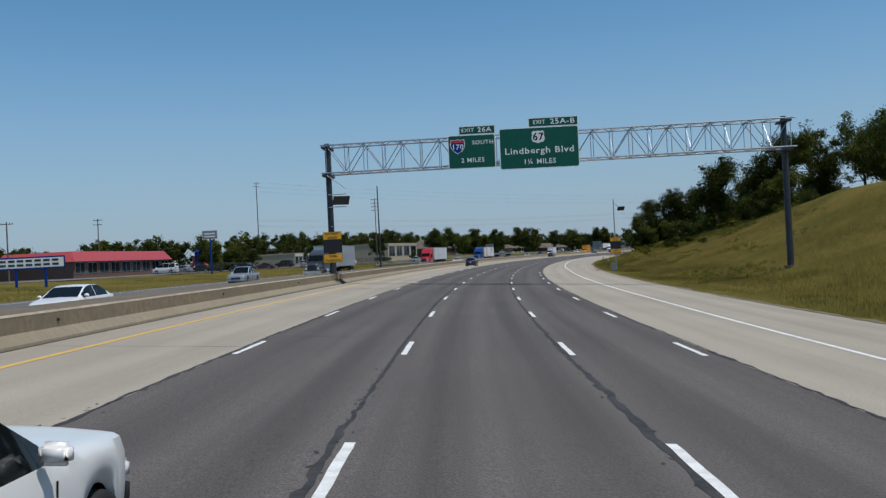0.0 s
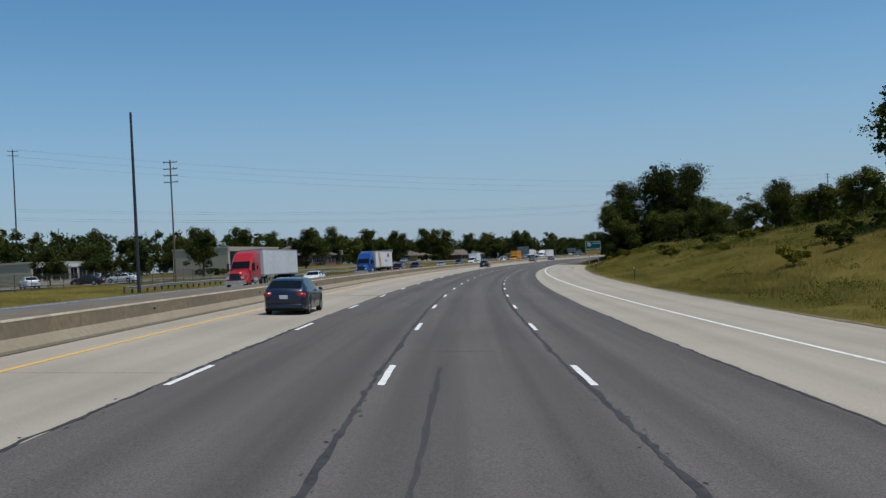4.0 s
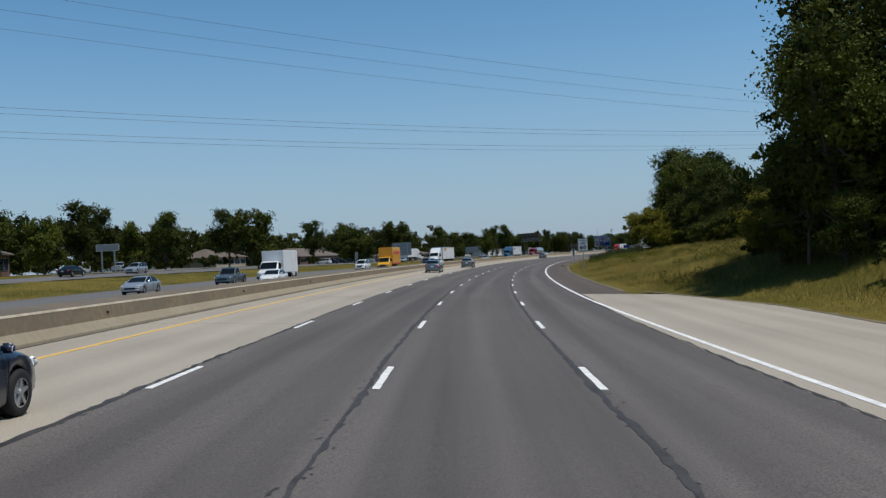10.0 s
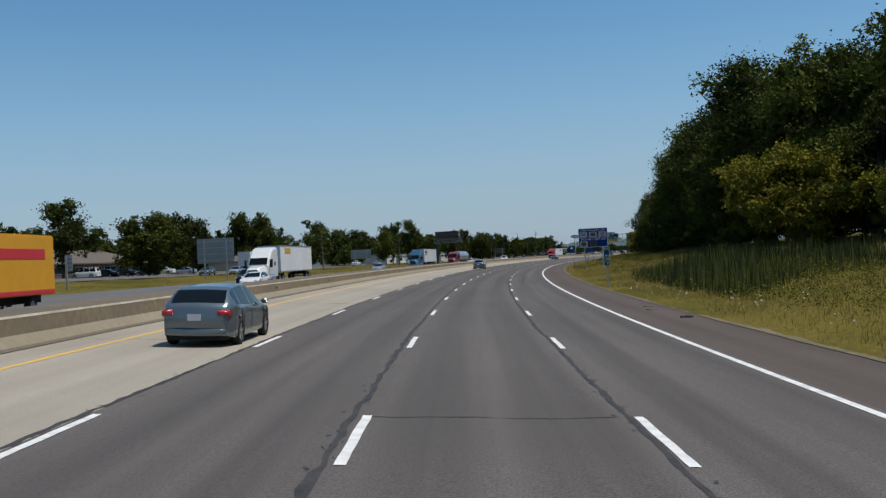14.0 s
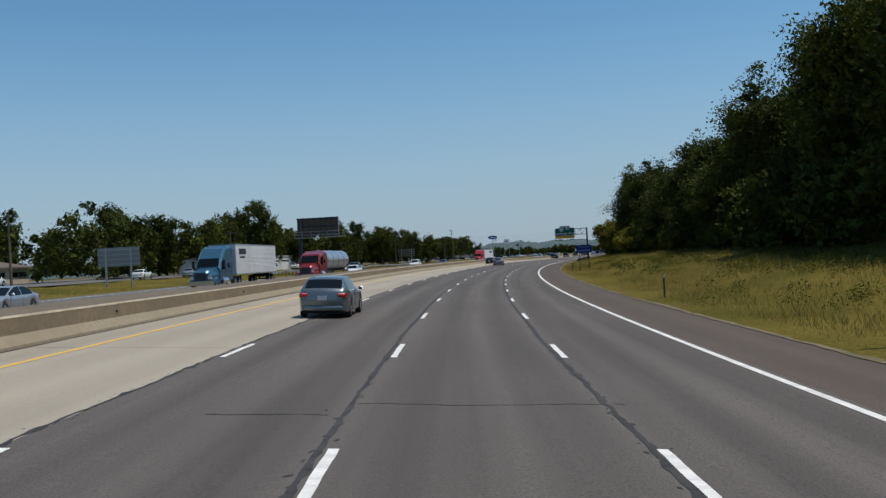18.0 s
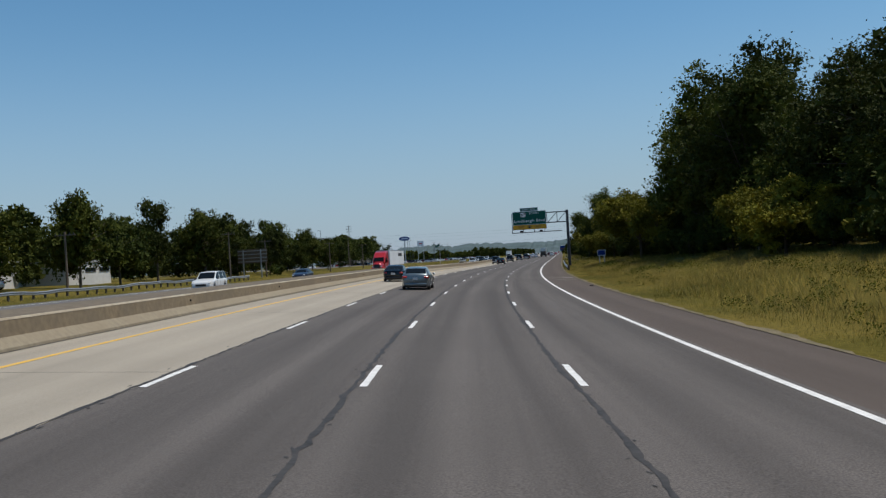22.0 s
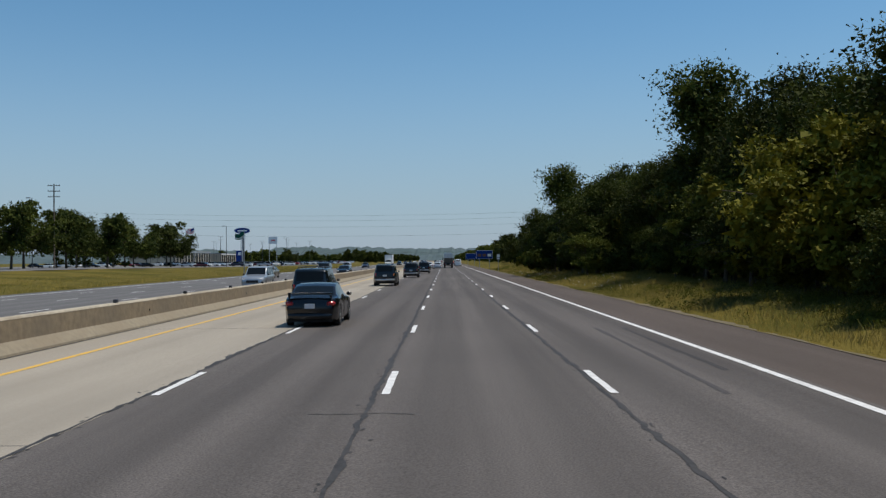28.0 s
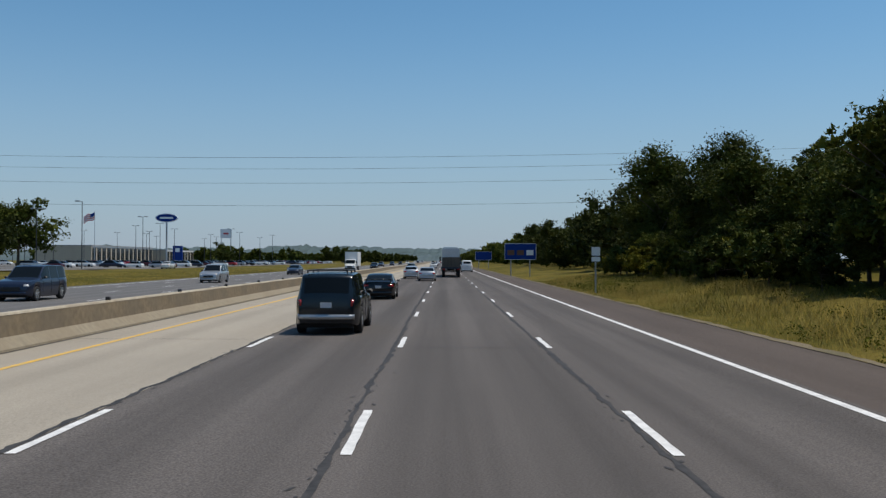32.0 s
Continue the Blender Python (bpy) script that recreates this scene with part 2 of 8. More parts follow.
LEAF_DARK = foliage("dark_green_leaves", (0.015, 0.025, 0.005), (0.082, 0.095, 0.014), 0.14)
LEAF_MID = foliage("green_leaves", (0.022, 0.036, 0.006), (0.120, 0.128, 0.018), 0.14)
LEAF_YELLOW = foliage("yellow_green_leaves", (0.060, 0.064, 0.007), (0.23, 0.205, 0.022), 0.16)
GRASS_DRY = foliage("dry_grass_blades", (0.17, 0.130, 0.028), (0.32, 0.245, 0.064), 0.2, 0.12, 0.75)
GRASS_GREEN = foliage("green_grass_blades", (0.052, 0.058, 0.008), (0.190, 0.168, 0.027), 0.2, 0.12, 0.75)
REED = foliage("reed_blades", (0.022, 0.034, 0.006), (0.095, 0.11, 0.020), 0.2, 0.2, 0.35)
DIRT = material("sandy_edge_dirt", (0.17, 0.135, 0.08), 0.95, spread=0.3, grain=9, patch=0.6, patch_to=(0.09, 0.08, 0.035), bump=0.5, bump_scale=30)
FLOWER = plain("white_petals", (0.75, 0.75, 0.68), 0.8)
SKID = pavement_material("rubbered_asphalt", (0.062, 0.057, 0.055), 0.85, 0.15, fleck=0.4)
PATCH = pavement_material("patched_asphalt", (0.15, 0.138, 0.128), 0.9, 0.1, fleck=0.3)
WEED = foliage("weed_leaves", (0.036, 0.050, 0.006), (0.150, 0.155, 0.018), 0.2, 0.25)


# ---- mesh helpers ----
def part(name, bm, mat, parent=None, label="", smooth=False):
    """Links a bmesh as one mesh object under a thing or part."""
    me = bpy.data.meshes.new(name)
    bm.to_mesh(me)
    bm.free()
    me.materials.append(mat)
    if smooth:
        me.shade_smooth()
    ob = new(name, me)
    ob.parent = parent
    if label:
        ob["label"] = label
    return ob


def scatter(name, bm, mat, parent=None, label=""):
    """Links each loose piece of a bmesh as a part of its own."""
    bm.verts.ensure_lookup_table()
    todo = set(bm.verts)
    while todo:
        stack, island = [todo.pop()], []
        while stack:
            v = stack.pop()
            island.append(v)
            for e in v.link_edges:
                w = e.other_vert(v)
                if w in todo:
                    todo.remove(w)
                    stack.append(w)
        piece = bmesh.new()
        twin = {v: piece.verts.new(v.co) for v in island}
        for f in {f for v in island for f in v.link_faces}:
            piece.faces.new([twin[v] for v in f.verts])
        part(name, piece, mat, parent, label)
    bm.free()


def raw(name, verts, faces, mat, parent=None, label="", uv=None, smooth=False):
    """Links vertices and faces as one mesh object; uv: one pair for each vertex."""
    me = bpy.data.meshes.new(name)
    me.from_pydata([tuple(v) for v in verts], [], [tuple(f) for f in faces])
    me.materials.append(mat)
    if uv is not None:
        lay = me.uv_layers.new(name="UVMap")
        idx = np.zeros(len(me.loops), dtype=np.int32)
        me.loops.foreach_get("vertex_index", idx)
        lay.data.foreach_set("uv", np.asarray(uv, dtype=np.float32)[idx].ravel())
    if smooth:
        me.shade_smooth()
    ob = new(name, me)
    ob.parent = parent
    if label:
        ob["label"] = label
    return ob


def thing(name, label, category, group="", m=None, kind=""):
    ob = new(name)
    ob.empty_display_size = 0.3
    if m is not None:
        ob.matrix_world = m
    return tagged(ob, label, category, group, kind)


def box(bm, x0, x1, y0, y1, z0, z1, m=None):
    c = [(x0, y0, z0), (x1, y0, z0), (x1, y1, z0), (x0, y1, z0), (x0, y0, z1), (x1, y0, z1), (x1, y1, z1), (x0, y1, z1)]
    v = [bm.verts.new(m @ Vector(p) if m is not None else p) for p in c]
    for f in ((3, 2, 1, 0), (4, 5, 6, 7), (0, 1, 5, 4), (1, 2, 6, 5), (2, 3, 7, 6), (3, 0, 4, 7)):
        bm.faces.new([v[i] for i in f])
    return v


def tube(bm, a, b, r, r2=None, n=8, caps=True):
    """A round bar from a to b."""
    a, b = Vector(a), Vector(b)
    q = (b - a).to_track_quat("Z", "Y").to_matrix()
    r2 = r if r2 is None else r2
    ring = lambda c, rr: [bm.verts.new(c + q @ Vector((rr * math.cos(6.28319 * k / n), rr * math.sin(6.28319 * k / n), 0))) for k in range(n)]
    p, t = ring(a, r), ring(b, r2)
    for k in range(n):
        bm.faces.new((p[k], p[(k + 1) % n], t[(k + 1) % n], t[k]))
    if caps:
        bm.faces.new(p[::-1])
        bm.faces.new(t)


def rounded(bm, w, h, y, depth, r, n=5, cx=0.0, cz=0.0):
    """A plate in the x-z plane with rounded corners, its front at y, depth going back (+y)."""
    pts = []
    for sx, sz, a0 in ((1, 1, 0), (-1, 1, 90), (-1, -1, 180), (1, -1, 270)):
        for k in range(n):
            a = radians(a0 + 90 * k / (n - 1))
            pts.append((cx + sx * (w / 2 - r) + r * math.cos(a), cz + sz * (h / 2 - r) + r * math.sin(a)))
    f = [bm.verts.new((x, y, z)) for x, z in pts]
    b = [bm.verts.new((x, y + depth, z)) for x, z in pts]
    bm.faces.new(f)
    bm.faces.new(b[::-1])
    for k in range(len(pts)):
        j = (k + 1) % len(pts)
        bm.faces.new((f[j], f[k], b[k], b[j]))


def spot(s, d, dz=0.0, turn=0.0, lean=True, z=None):
    """A place by the road: y runs along it, x to its right; turn in degrees to the left."""
    x, y = plan(s, d)
    zz = float(ground_z(s, d) if z is None else z) + dz
    m = Matrix.Translation((float(x), float(y), zz)) @ Matrix.Rotation(-float(heading(s)), 4, "Z")
    if lean:
        m = m @ Matrix.Rotation(radians(float(tilt(s))), 4, "Y")
    return m @ Matrix.Rotation(radians(turn), 4, "Z")


# ---- the land: heights beside the road ----
def verge_start(s):
    return np.interp(s, (325, 345), (12.7, 8.2))


def far_line(s):
    return np.interp(s, (300, 330, 450, 560, 760, 830), (-32.2, -33.6, -36.5, -33.2, -32.6, -28.8))


def far_edge(s):
    """Outer edge of the opposite carriageway."""
    return far_line(s) - np.interp(s, (300, 450, 560, 780, 830), (2.2, 2.4, 2.2, 2.2, 1.6))


def wood_start(s):
    return np.interp(s, (120, 250, 300, 350, 400, 480, 590, 640, 730, 830, 950), (40, 36, 28, 25, 27, 30, 28, 25, 20.5, 16.5, 18))


def wood_z(s):
    return np.interp(s, (-100, 110, 165, 240, 330, 400, 500, 700, 800, 950, 1100), (8.5, 7.6, 5.2, 3.6, 3.0, 2.3, 2.1, 1.2, 0.2, 0.8, 0.1))


def ground_z(s, d):
    s, d = np.asarray(s, dtype=float), np.asarray(d, dtype=float)
    z = road_z(s, d)
    edge, wd = verge_start(s), wood_start(s)
    u = np.clip((d - edge) / (wd - edge), 0, 3)
    power = np.interp(s, (150, 260), (1.9, 1.25))
    rise = -np.clip(edge, 0, 14) * np.tan(np.radians(tilt(s)))
    up = rise + (wood_z(s) - rise) * np.minimum(u, 1) ** power + np.clip(u - 1, 0, 2) * 0.8 - 0.22 * np.sin(np.pi * np.clip(u * 2.5, 0, 1))
    z = np.where(d > edge, up, z)
    bumps = 0.10 * np.sin(s * 0.31 + d * 0.5) * np.sin(d * 0.43 - s * 0.11) + 0.06 * np.sin(s * 0.83) * np.sin(d * 1.1)
    outside = np.clip((d - edge) / 3, 0, 1) + np.clip((far_edge(s) - d) / 4, 0, 1)
    return z + bumps * np.clip(outside, 0, 1)


def build_ground():
    ss = np.concatenate([np.arange(-600, -60, 30), np.arange(-60, 1200, 5), np.arange(1200, 2000, 40), np.arange(2000, 4601, 200)])
    dd = np.array([-3200, -1800, -1000, -600, -350, -220, -150, -110, -85, -70, -60, -52, -46, -43, -41, -39.5, -38, -37, -36, -35, -34, -33, -32, -31, -29.5, -28, -26, -24, -21, -16, -13, -10.7,
                   -5, 0, 5, 7.6, 8.3, 9.2, 10.4, 11.6, 12.4, 12.9, 13.8, 15, 16.2, 17.5, 19, 20.5, 22, 24, 26, 29, 32, 36, 40, 45, 52, 62, 80, 110, 160, 240, 380, 600.0])
    S, D = np.meshgrid(ss, dd, indexing="ij")
    Z = ground_z(S, D)
    Z = np.where((D < -10.5) & (D > -14), np.minimum(Z, road_z(S, np.full_like(D, -14.0))), Z)
    paved = (D > far_edge(S) + 0.2) & (D < verge_start(S) - 0.05)
    Z = np.where(paved, road_z(S, D) - 0.12, Z - 0.02)
    X, Y = plan(S, D)
    n, k = len(ss), len(dd)
    verts = np.stack([X, Y, Z], -1).reshape(-1, 3)
    faces = [(i * k + j, i * k + j + 1, (i + 1) * k + j + 1, (i + 1) * k + j)[::-1] for i in range(n - 1) for j in range(k - 1)]
    ob = raw("ground", verts, faces, GROUND, smooth=True)
    tagged(ob, "dry yellow-green grass land beside the highway", "ground", kind="structure")


def wobble(s, seed, amp):
    """Uneven run of a hand-laid seam: slow drift and short kinks."""
    rng = np.random.default_rng(int(abs(seed) * 100) + 7)
    slow, quick = rng.normal(size=400), rng.normal(size=4200)
    return amp * (0.6 * np.interp(s, np.arange(400) * 4.0 - 200, slow) + 0.55 * np.interp(s, np.arange(4200) * 0.33 - 200, quick))


def strip(name, s0, s1, step, left, right, mat, dz=0.0, parent=None, cells=1, label=""):
    """A strip of pavement or paint between two offsets (numbers or functions of s)."""
    ss = np.arange(s0, s1 + 1e-6, step)
    lf = left(ss) if callable(left) else np.full(len(ss), float(left))
    rf = right(ss) if callable(right) else np.full(len(ss), float(right))
    verts, uv = [], []
    for j in range(cells + 1):
        d = lf + (rf - lf) * j / cells
        x, y = plan(ss, d)
        verts.append(np.stack([x, y, road_z(ss, d) + dz], -1))
        uv.append(np.stack([ss, d], -1))
    n = len(ss)
    faces = [(j * n + i, (j + 1) * n + i, (j + 1) * n + i + 1, j * n + i + 1) for j in range(cells) for i in range(n - 1)]
    return raw(name, np.concatenate(verts), faces, mat, parent, label, uv=np.concatenate(uv))


def median_width(s):
    """Width of the filled median between its two walls."""
    return np.interp(s, (300, 520, 765, 815), (2.1, 2.7, 2.7, 0.17))


END = 2600
build_ground()
right_edge = lambda s: np.interp(s, (318, 330), (5.0, 5.45))
road = tagged(strip("road_asphalt_lanes", -120, END, 4, -5.65, right_edge, ASPHALT, cells=6), "grey worn asphalt highway lanes", "road", kind="structure")
lane_left = tagged(strip("road_concrete_lane", -120, END, 4, -10.7, -5.65, CONCRETE, dz=0.004, cells=2), "pale concrete inner highway lane and shoulder", "road", kind="structure")
tagged(strip("road_concrete_shoulder", -120, 336, 4, right_edge, verge_start, CONCRETE, dz=0.003, cells=3), "pale wide concrete shoulder lane", "road", kind="structure")
tagged(strip("road_shoulder", 336, END, 4, right_edge, 8.2, SHOULDER, dz=0.002, cells=2), "brown asphalt shoulder", "road shoulder", kind="structure")
tagged(strip("road_opposite", -120, END, 4, far_edge, lambda s: -11.3 - median_width(s), FAR_ROAD, cells=6), "grey asphalt of the opposite carriageway", "road", kind="structure")
frontage = lambda s: np.interp(s, (0, 140, 300, 380, 450, 700), (-84, -78, -62, -57, -56, -56))
tagged(strip("road_frontage", -120, 700, 5, lambda s: frontage(s) - 3.4, lambda s: frontage(s) + 3.4, FAR_ROAD, dz=0.07, cells=2), "pale asphalt frontage road beyond the grass", "road", kind="structure")

# painted lines
right_line = lambda s: np.interp(s, (0, 45, 120, 195, 275, 330), (8.0, 8.5, 8.55, 7.35, 5.85, 5.2))
tagged(strip("edge_line_white", -120, END, 3, lambda s: right_line(s) - 0.085, lambda s: right_line(s) + 0.085, WHITE_PAINT, dz=0.009), "solid white edge line on the right lane", "road marking", kind="structure")
tagged(strip("edge_line_yellow", -120, END, 3, -9.42, -9.26, YELLOW_PAINT, dz=0.010), "solid yellow edge line beside the median", "road marking", kind="structure")
tagged(strip("edge_line_far", -120, END, 4, lambda s: far_line(s) - 0.1, lambda s: far_line(s) + 0.1, WHITE_PAINT, dz=0.008), "white edge line of the opposite carriageway", "road marking", kind="structure")
tagged(strip("edge_line_far_yellow", -120, END, 4, lambda s: -12.9 - median_width(s), lambda s: -12.76 - median_width(s), YELLOW_PAINT, dz=0.008), "yellow edge line of the opposite carriageway", "road marking", kind="structure")

rag = lambda s, k: 0.16 * wobble(s, k, 1.0)
tagged(strip("verge_dirt", 340, 1100, 0.7, lambda s: 8.12 + rag(s, 3) * 0.3, lambda s: 8.36 + rag(s, 5), DIRT, dz=0.02), "sandy dirt along the shoulder's edge", "dirt", kind="structure")
tagged(strip("apron_dirt", -60, 340, 0.7, lambda s: verge_start(s) - 0.1 + rag(s, 8) * 0.4, lambda s: verge_start(s) + 0.3 + rag(s, 9), DIRT, dz=0.02), "sandy dirt along the concrete's edge", "dirt", kind="structure")

DASH0, DASH_STEP, DASH_LONG = 7.5, 12.192, 2.95


def dash_mesh(width):
    bm = bmesh.new()
    n = 9
    rnd = random.Random(int(width * 1000))
    lf = [bm.verts.new((-width / 2 + rnd.uniform(-0.008, 0.008), DASH_LONG * k / n, 0.009)) for k in range(n + 1)]
    rt = [bm.verts.new((width / 2 + rnd.uniform(-0.008, 0.008), DASH_LONG * k / n, 0.009)) for k in range(n + 1)]
    for k in range(n):
        bm.faces.new((lf[k], rt[k], rt[k + 1], lf[k + 1]))
    me = bpy.data.meshes.new("dash")
    bm.to_mesh(me)
    bm.free()
    me.materials.append(WHITE_PAINT)
    return me


def dashes():
    me = dash_mesh(0.13)
    for d, first, last in ((-5.52, -2, 78), (-1.83, -2, 78), (1.83, -2, 78), (4.67, -2, 9)):
        for k in range(first, last):
            ob = new("lane_dash", me)
            ob.matrix_world = spot(DASH0 + k * DASH_STEP, d, z=road_z(DASH0 + k * DASH_STEP, d))
            ob.parent = road
    far = bmesh.new()
    for d, first, last in ((-5.52, 78, 170), (-1.83, 78, 170), (1.83, 78, 170), (-19.1, -4, 170), (-22.75, -4, 170), (-26.4, -4, 170)):
        for k in range(first, last):
            m = spot(DASH0 + k * DASH_STEP, d, z=road_z(DASH0 + k * DASH_STEP, d))
            v = [far.verts.new(m @ Vector(p)) for p in ((-0.065, 0, 0.009), (0.065, 0, 0.009), (0.065, DASH_LONG, 0.009), (-0.065, DASH_LONG, 0.009))]
            far.faces.new(v)
    ob = part("lane_dashes", far, WHITE_PAINT, road)
    ob["kind"] = "stuff"


dashes()


# station, from and to offset of the cracks across the lanes
CRACKS = ((24.1, -5.3, -3.1), (43.7, -2.2, 2.9), (41.8, -2.4, 1.7), (100.1, -1.3, 0.6), (135.0, -1.9, 1.2), (160.0, -5.4, -2.2), (212.0, -1.9, 1.3), (211.0, -3.3, -1.7), (275.5, -6.7, -3.6), (270.3, -2.0, 1.2), (267.9, -2.0, 1.4),
          (412.7, -1.8, 2.0), (470.0, -1.9, 0.4), (525.6, -1.9, 2.0), (524.7, -3.9, -2.2), (562.8, -1.7, 2.4), (580.9, -1.4, 1.8), (618.1, -0.8, 1.7), (693.5, -5.2, -3.8), (768.0, -4.2, -1.9), (768.3, -0.8, 1.6), (810.3, -2.8, -1.3), (934.0, -1.8, 1.5))


def seams():
    """Tarred joints along the lane lines and cracks across the lanes."""
    for d, w in ((-5.68, 0.016), (-2.0, 0.018), (1.70, 0.022), (5.03, 0.012)):
        last = 335 if d > 4 else 1100
        lf = lambda s, d=d, w=w: d + wobble(s, d, 0.024) - w - np.abs(wobble(s, d + 4, 0.045))
        rf = lambda s, d=d, w=w: d + wobble(s, d, 0.024) + w + np.abs(wobble(s, d + 9, 0.045))
        strip("tar_seam", -30, last, 0.16, lf, rf, TAR, dz=0.006, parent=road)
    rnd = random.Random(5)
    # crumbled flecks along the seams
    bm = bmesh.new()
    for d in (-5.68, -2.0, 1.70):
        s = -10.0
        while s < 960:
            o = d + rnd.gauss(0, 0.09)
            m = spot(s, o, z=road_z(s, o), turn=rnd.uniform(-35, 35))
            a, b = rnd.uniform(0.03, 0.10), rnd.uniform(0.008, 0.022)
            bm.faces.new([bm.verts.new(m @ Vector(q)) for q in ((-b, -a, 0.0055), (b * 1.4, -a * 0.4, 0.0055), (b, a, 0.0055), (-b * 1.2, a * 0.5, 0.0055))])
            s += rnd.uniform(0.15, 0.7)
    part("seam_flecks", bm, TAR, road)["kind"] = "stuff"
    for s, d0, d1 in CRACKS:
        n = max(6, int((d1 - d0) / 0.10))
        ds = np.linspace(d0, d1, n)
        jig = np.cumsum([rnd.uniform(-0.035, 0.035) for _ in ds])
        wd = [rnd.uniform(0.004, 0.030) for _ in ds]
        verts = []
        for sgn in (-1, 1):
            st = s + jig + sgn * np.array(wd)
            x, y = plan(st, ds)
            verts.append(np.stack([x, y, road_z(st, ds) + 0.005], -1))
        faces = [(i, i + 1, n + i + 1, n + i) for i in range(n - 1)]
        raw("tar_crack", np.concatenate(verts), faces, TAR, road)
    # pale mill strip and skid marks
    strip("patch_strip", 900.4, 901.4, 0.25, lambda s: -1.7 + 0 * s, lambda s: 7.2 + 0 * s, PATCH, dz=0.0045, parent=road, label="pale patched strip across the lanes")
    for s0, d0, d1 in ((712.4, 5.65, 8.0), (705.5, 5.9, 7.85)):
        strip("shoulder_mark", s0, s0 + 0.12, 0.06, lambda s, a=d0: a + 0 * s, lambda s, b=d1: b + 0 * s, WHITE_PAINT, dz=0.008, parent=road, label="worn white bar across the shoulder")
    for s0, d0, long, w in ((812, 3.6, 14, 0.07), (815, 4.5, 11, 0.06), (480, 2.9, 18, 0.05), (240, 3.0, 12, 0.05), (120, -1.0, 12, 0.05)):
        strip("skid_mark", s0, s0 + long, 0.6, lambda s, d0=d0, s0=s0, w=w: d0 + 0.012 * (s - s0) - w + wobble(s, d0, 0.03), lambda s, d0=d0, s0=s0, w=w: d0 + 0.012 * (s - s0) + w + wobble(s, d0 + 1, 0.03), SKID, dz=0.003, parent=road)
    # joints of the concrete lane
    bm = bmesh.new()
    for k in range(-2, 60):
        m = spot(3 + k * 18.3, -8.2, z=road_z(3 + k * 18.3, -8.2))
        box(bm, -2.5, 2.5, -0.012, 0.012, -0.01, 0.0055, m)
    ob = part("pavement_joints", bm, TAR, lane_left)
    ob["kind"] = "stuff"


seams()


def barrier():
    """Median: two walls with sloped toes and a filled top between, one narrow wall further on; swept along the road."""
    ss = np.arange(-120, END, 3.0)
    n = len(ss)
    wide = median_width(ss)
    high = np.interp(ss, (765, 815), (0.75, 0.86))

    def sweep(name, rows, mat, parent=None, label=""):
        verts = []
        for d, z in rows:
            x, y = plan(ss, d)
            verts.append(np.stack([x, y, z], -1))
        faces = [(j * n + i, j * n + i + 1, (j + 1) * n + i + 1, (j + 1) * n + i) for j in range(len(rows) - 1) for i in range(n - 1)]
        return raw(name, np.concatenate(verts), faces, mat, parent, label)

    base = road_z(ss, np.full(n, -11.0))
    one = np.ones(n)
    far = -11.12 - wide
    low = road_z(ss, far - 0.6)
    rise = np.interp(wide, (0.2, 2.3), (0.0, 0.05))
    lip = np.where(wide < 0.4, far + 0.015, -11.112)
    near = [(-11.00 * one, base + 0.31), (-11.045 * one, base + high - 0.05), (-11.07 * one, base + high), (-11.10 * one, base + high + 0.004)]
    back = [(far, base + high + rise), (far - 0.03, base + high + rise - 0.05), (far - 0.1, low + 0.33), (far - 0.34, low + 0.08), (far - 0.36, low - 0.05)]
    ob = sweep("median_barrier", near, BARRIER)
    sweep("far_face", back, BARRIER, ob)
    sweep("median_fill", [near[-1], (far, base + high + rise)], FILL, ob, "dark dirty fill between the two walls")
    tagged(ob, "brown weathered concrete median barrier with a broad filled top", "barrier", kind="structure")
    sweep("barrier_toe", [(-10.72 * one, road_z(ss, -10.72 * one) - 0.05), (-10.74 * one, base + 0.07), (-11.00 * one, base + 0.31)], BARRIER_TOE, ob, "sloped concrete toe painted paler as if sunlit")
    # thin lip whose pale colour stands for the sunlit top edge
    sweep("barrier_coping", [(-11.038 * one, base + high - 0.045), (-11.062 * one, base + high + 0.008), (lip, base + high + 0.012), (lip - 0.02, base + high - 0.02)], COPING, ob, "upper edge painted pale as if sunlit")
    strip("barrier_joint", -120, 1200, 4, -10.735, -10.66, TAR, dz=0.012, parent=ob)
    me = None
    for k in range(0, 60):
        s = 8 + k * 15.2
        if me is None:
            bm = bmesh.new()
            box(bm, -0.02, 0.038, -0.035, 0.035, 0.46, 0.53)
            hole = part("drain_hole", bm, TAR, ob)
            me = hole.data
        else:
            hole = new("drain_hole", me)
            hole.parent = ob
        hole.matrix_world = spot(s, -11.035, z=road_z(s, -11.03))
    for k in range(26):
        s = 826 + k * 7.6
        bm = bmesh.new()
        box(bm, -0.07, 0.07, -0.06, 0.06, 0.85, 0.98)
        bmesh.ops.bevel(bm, geom=bm.edges[:], offset=0.02, segments=1, affect="EDGES")
        r = part("reflector", bm, BLACK if k % 2 else DARK_STEEL, ob)
        r.matrix_world = spot(s, -11.16, z=road_z(s, -11.16))


barrier()


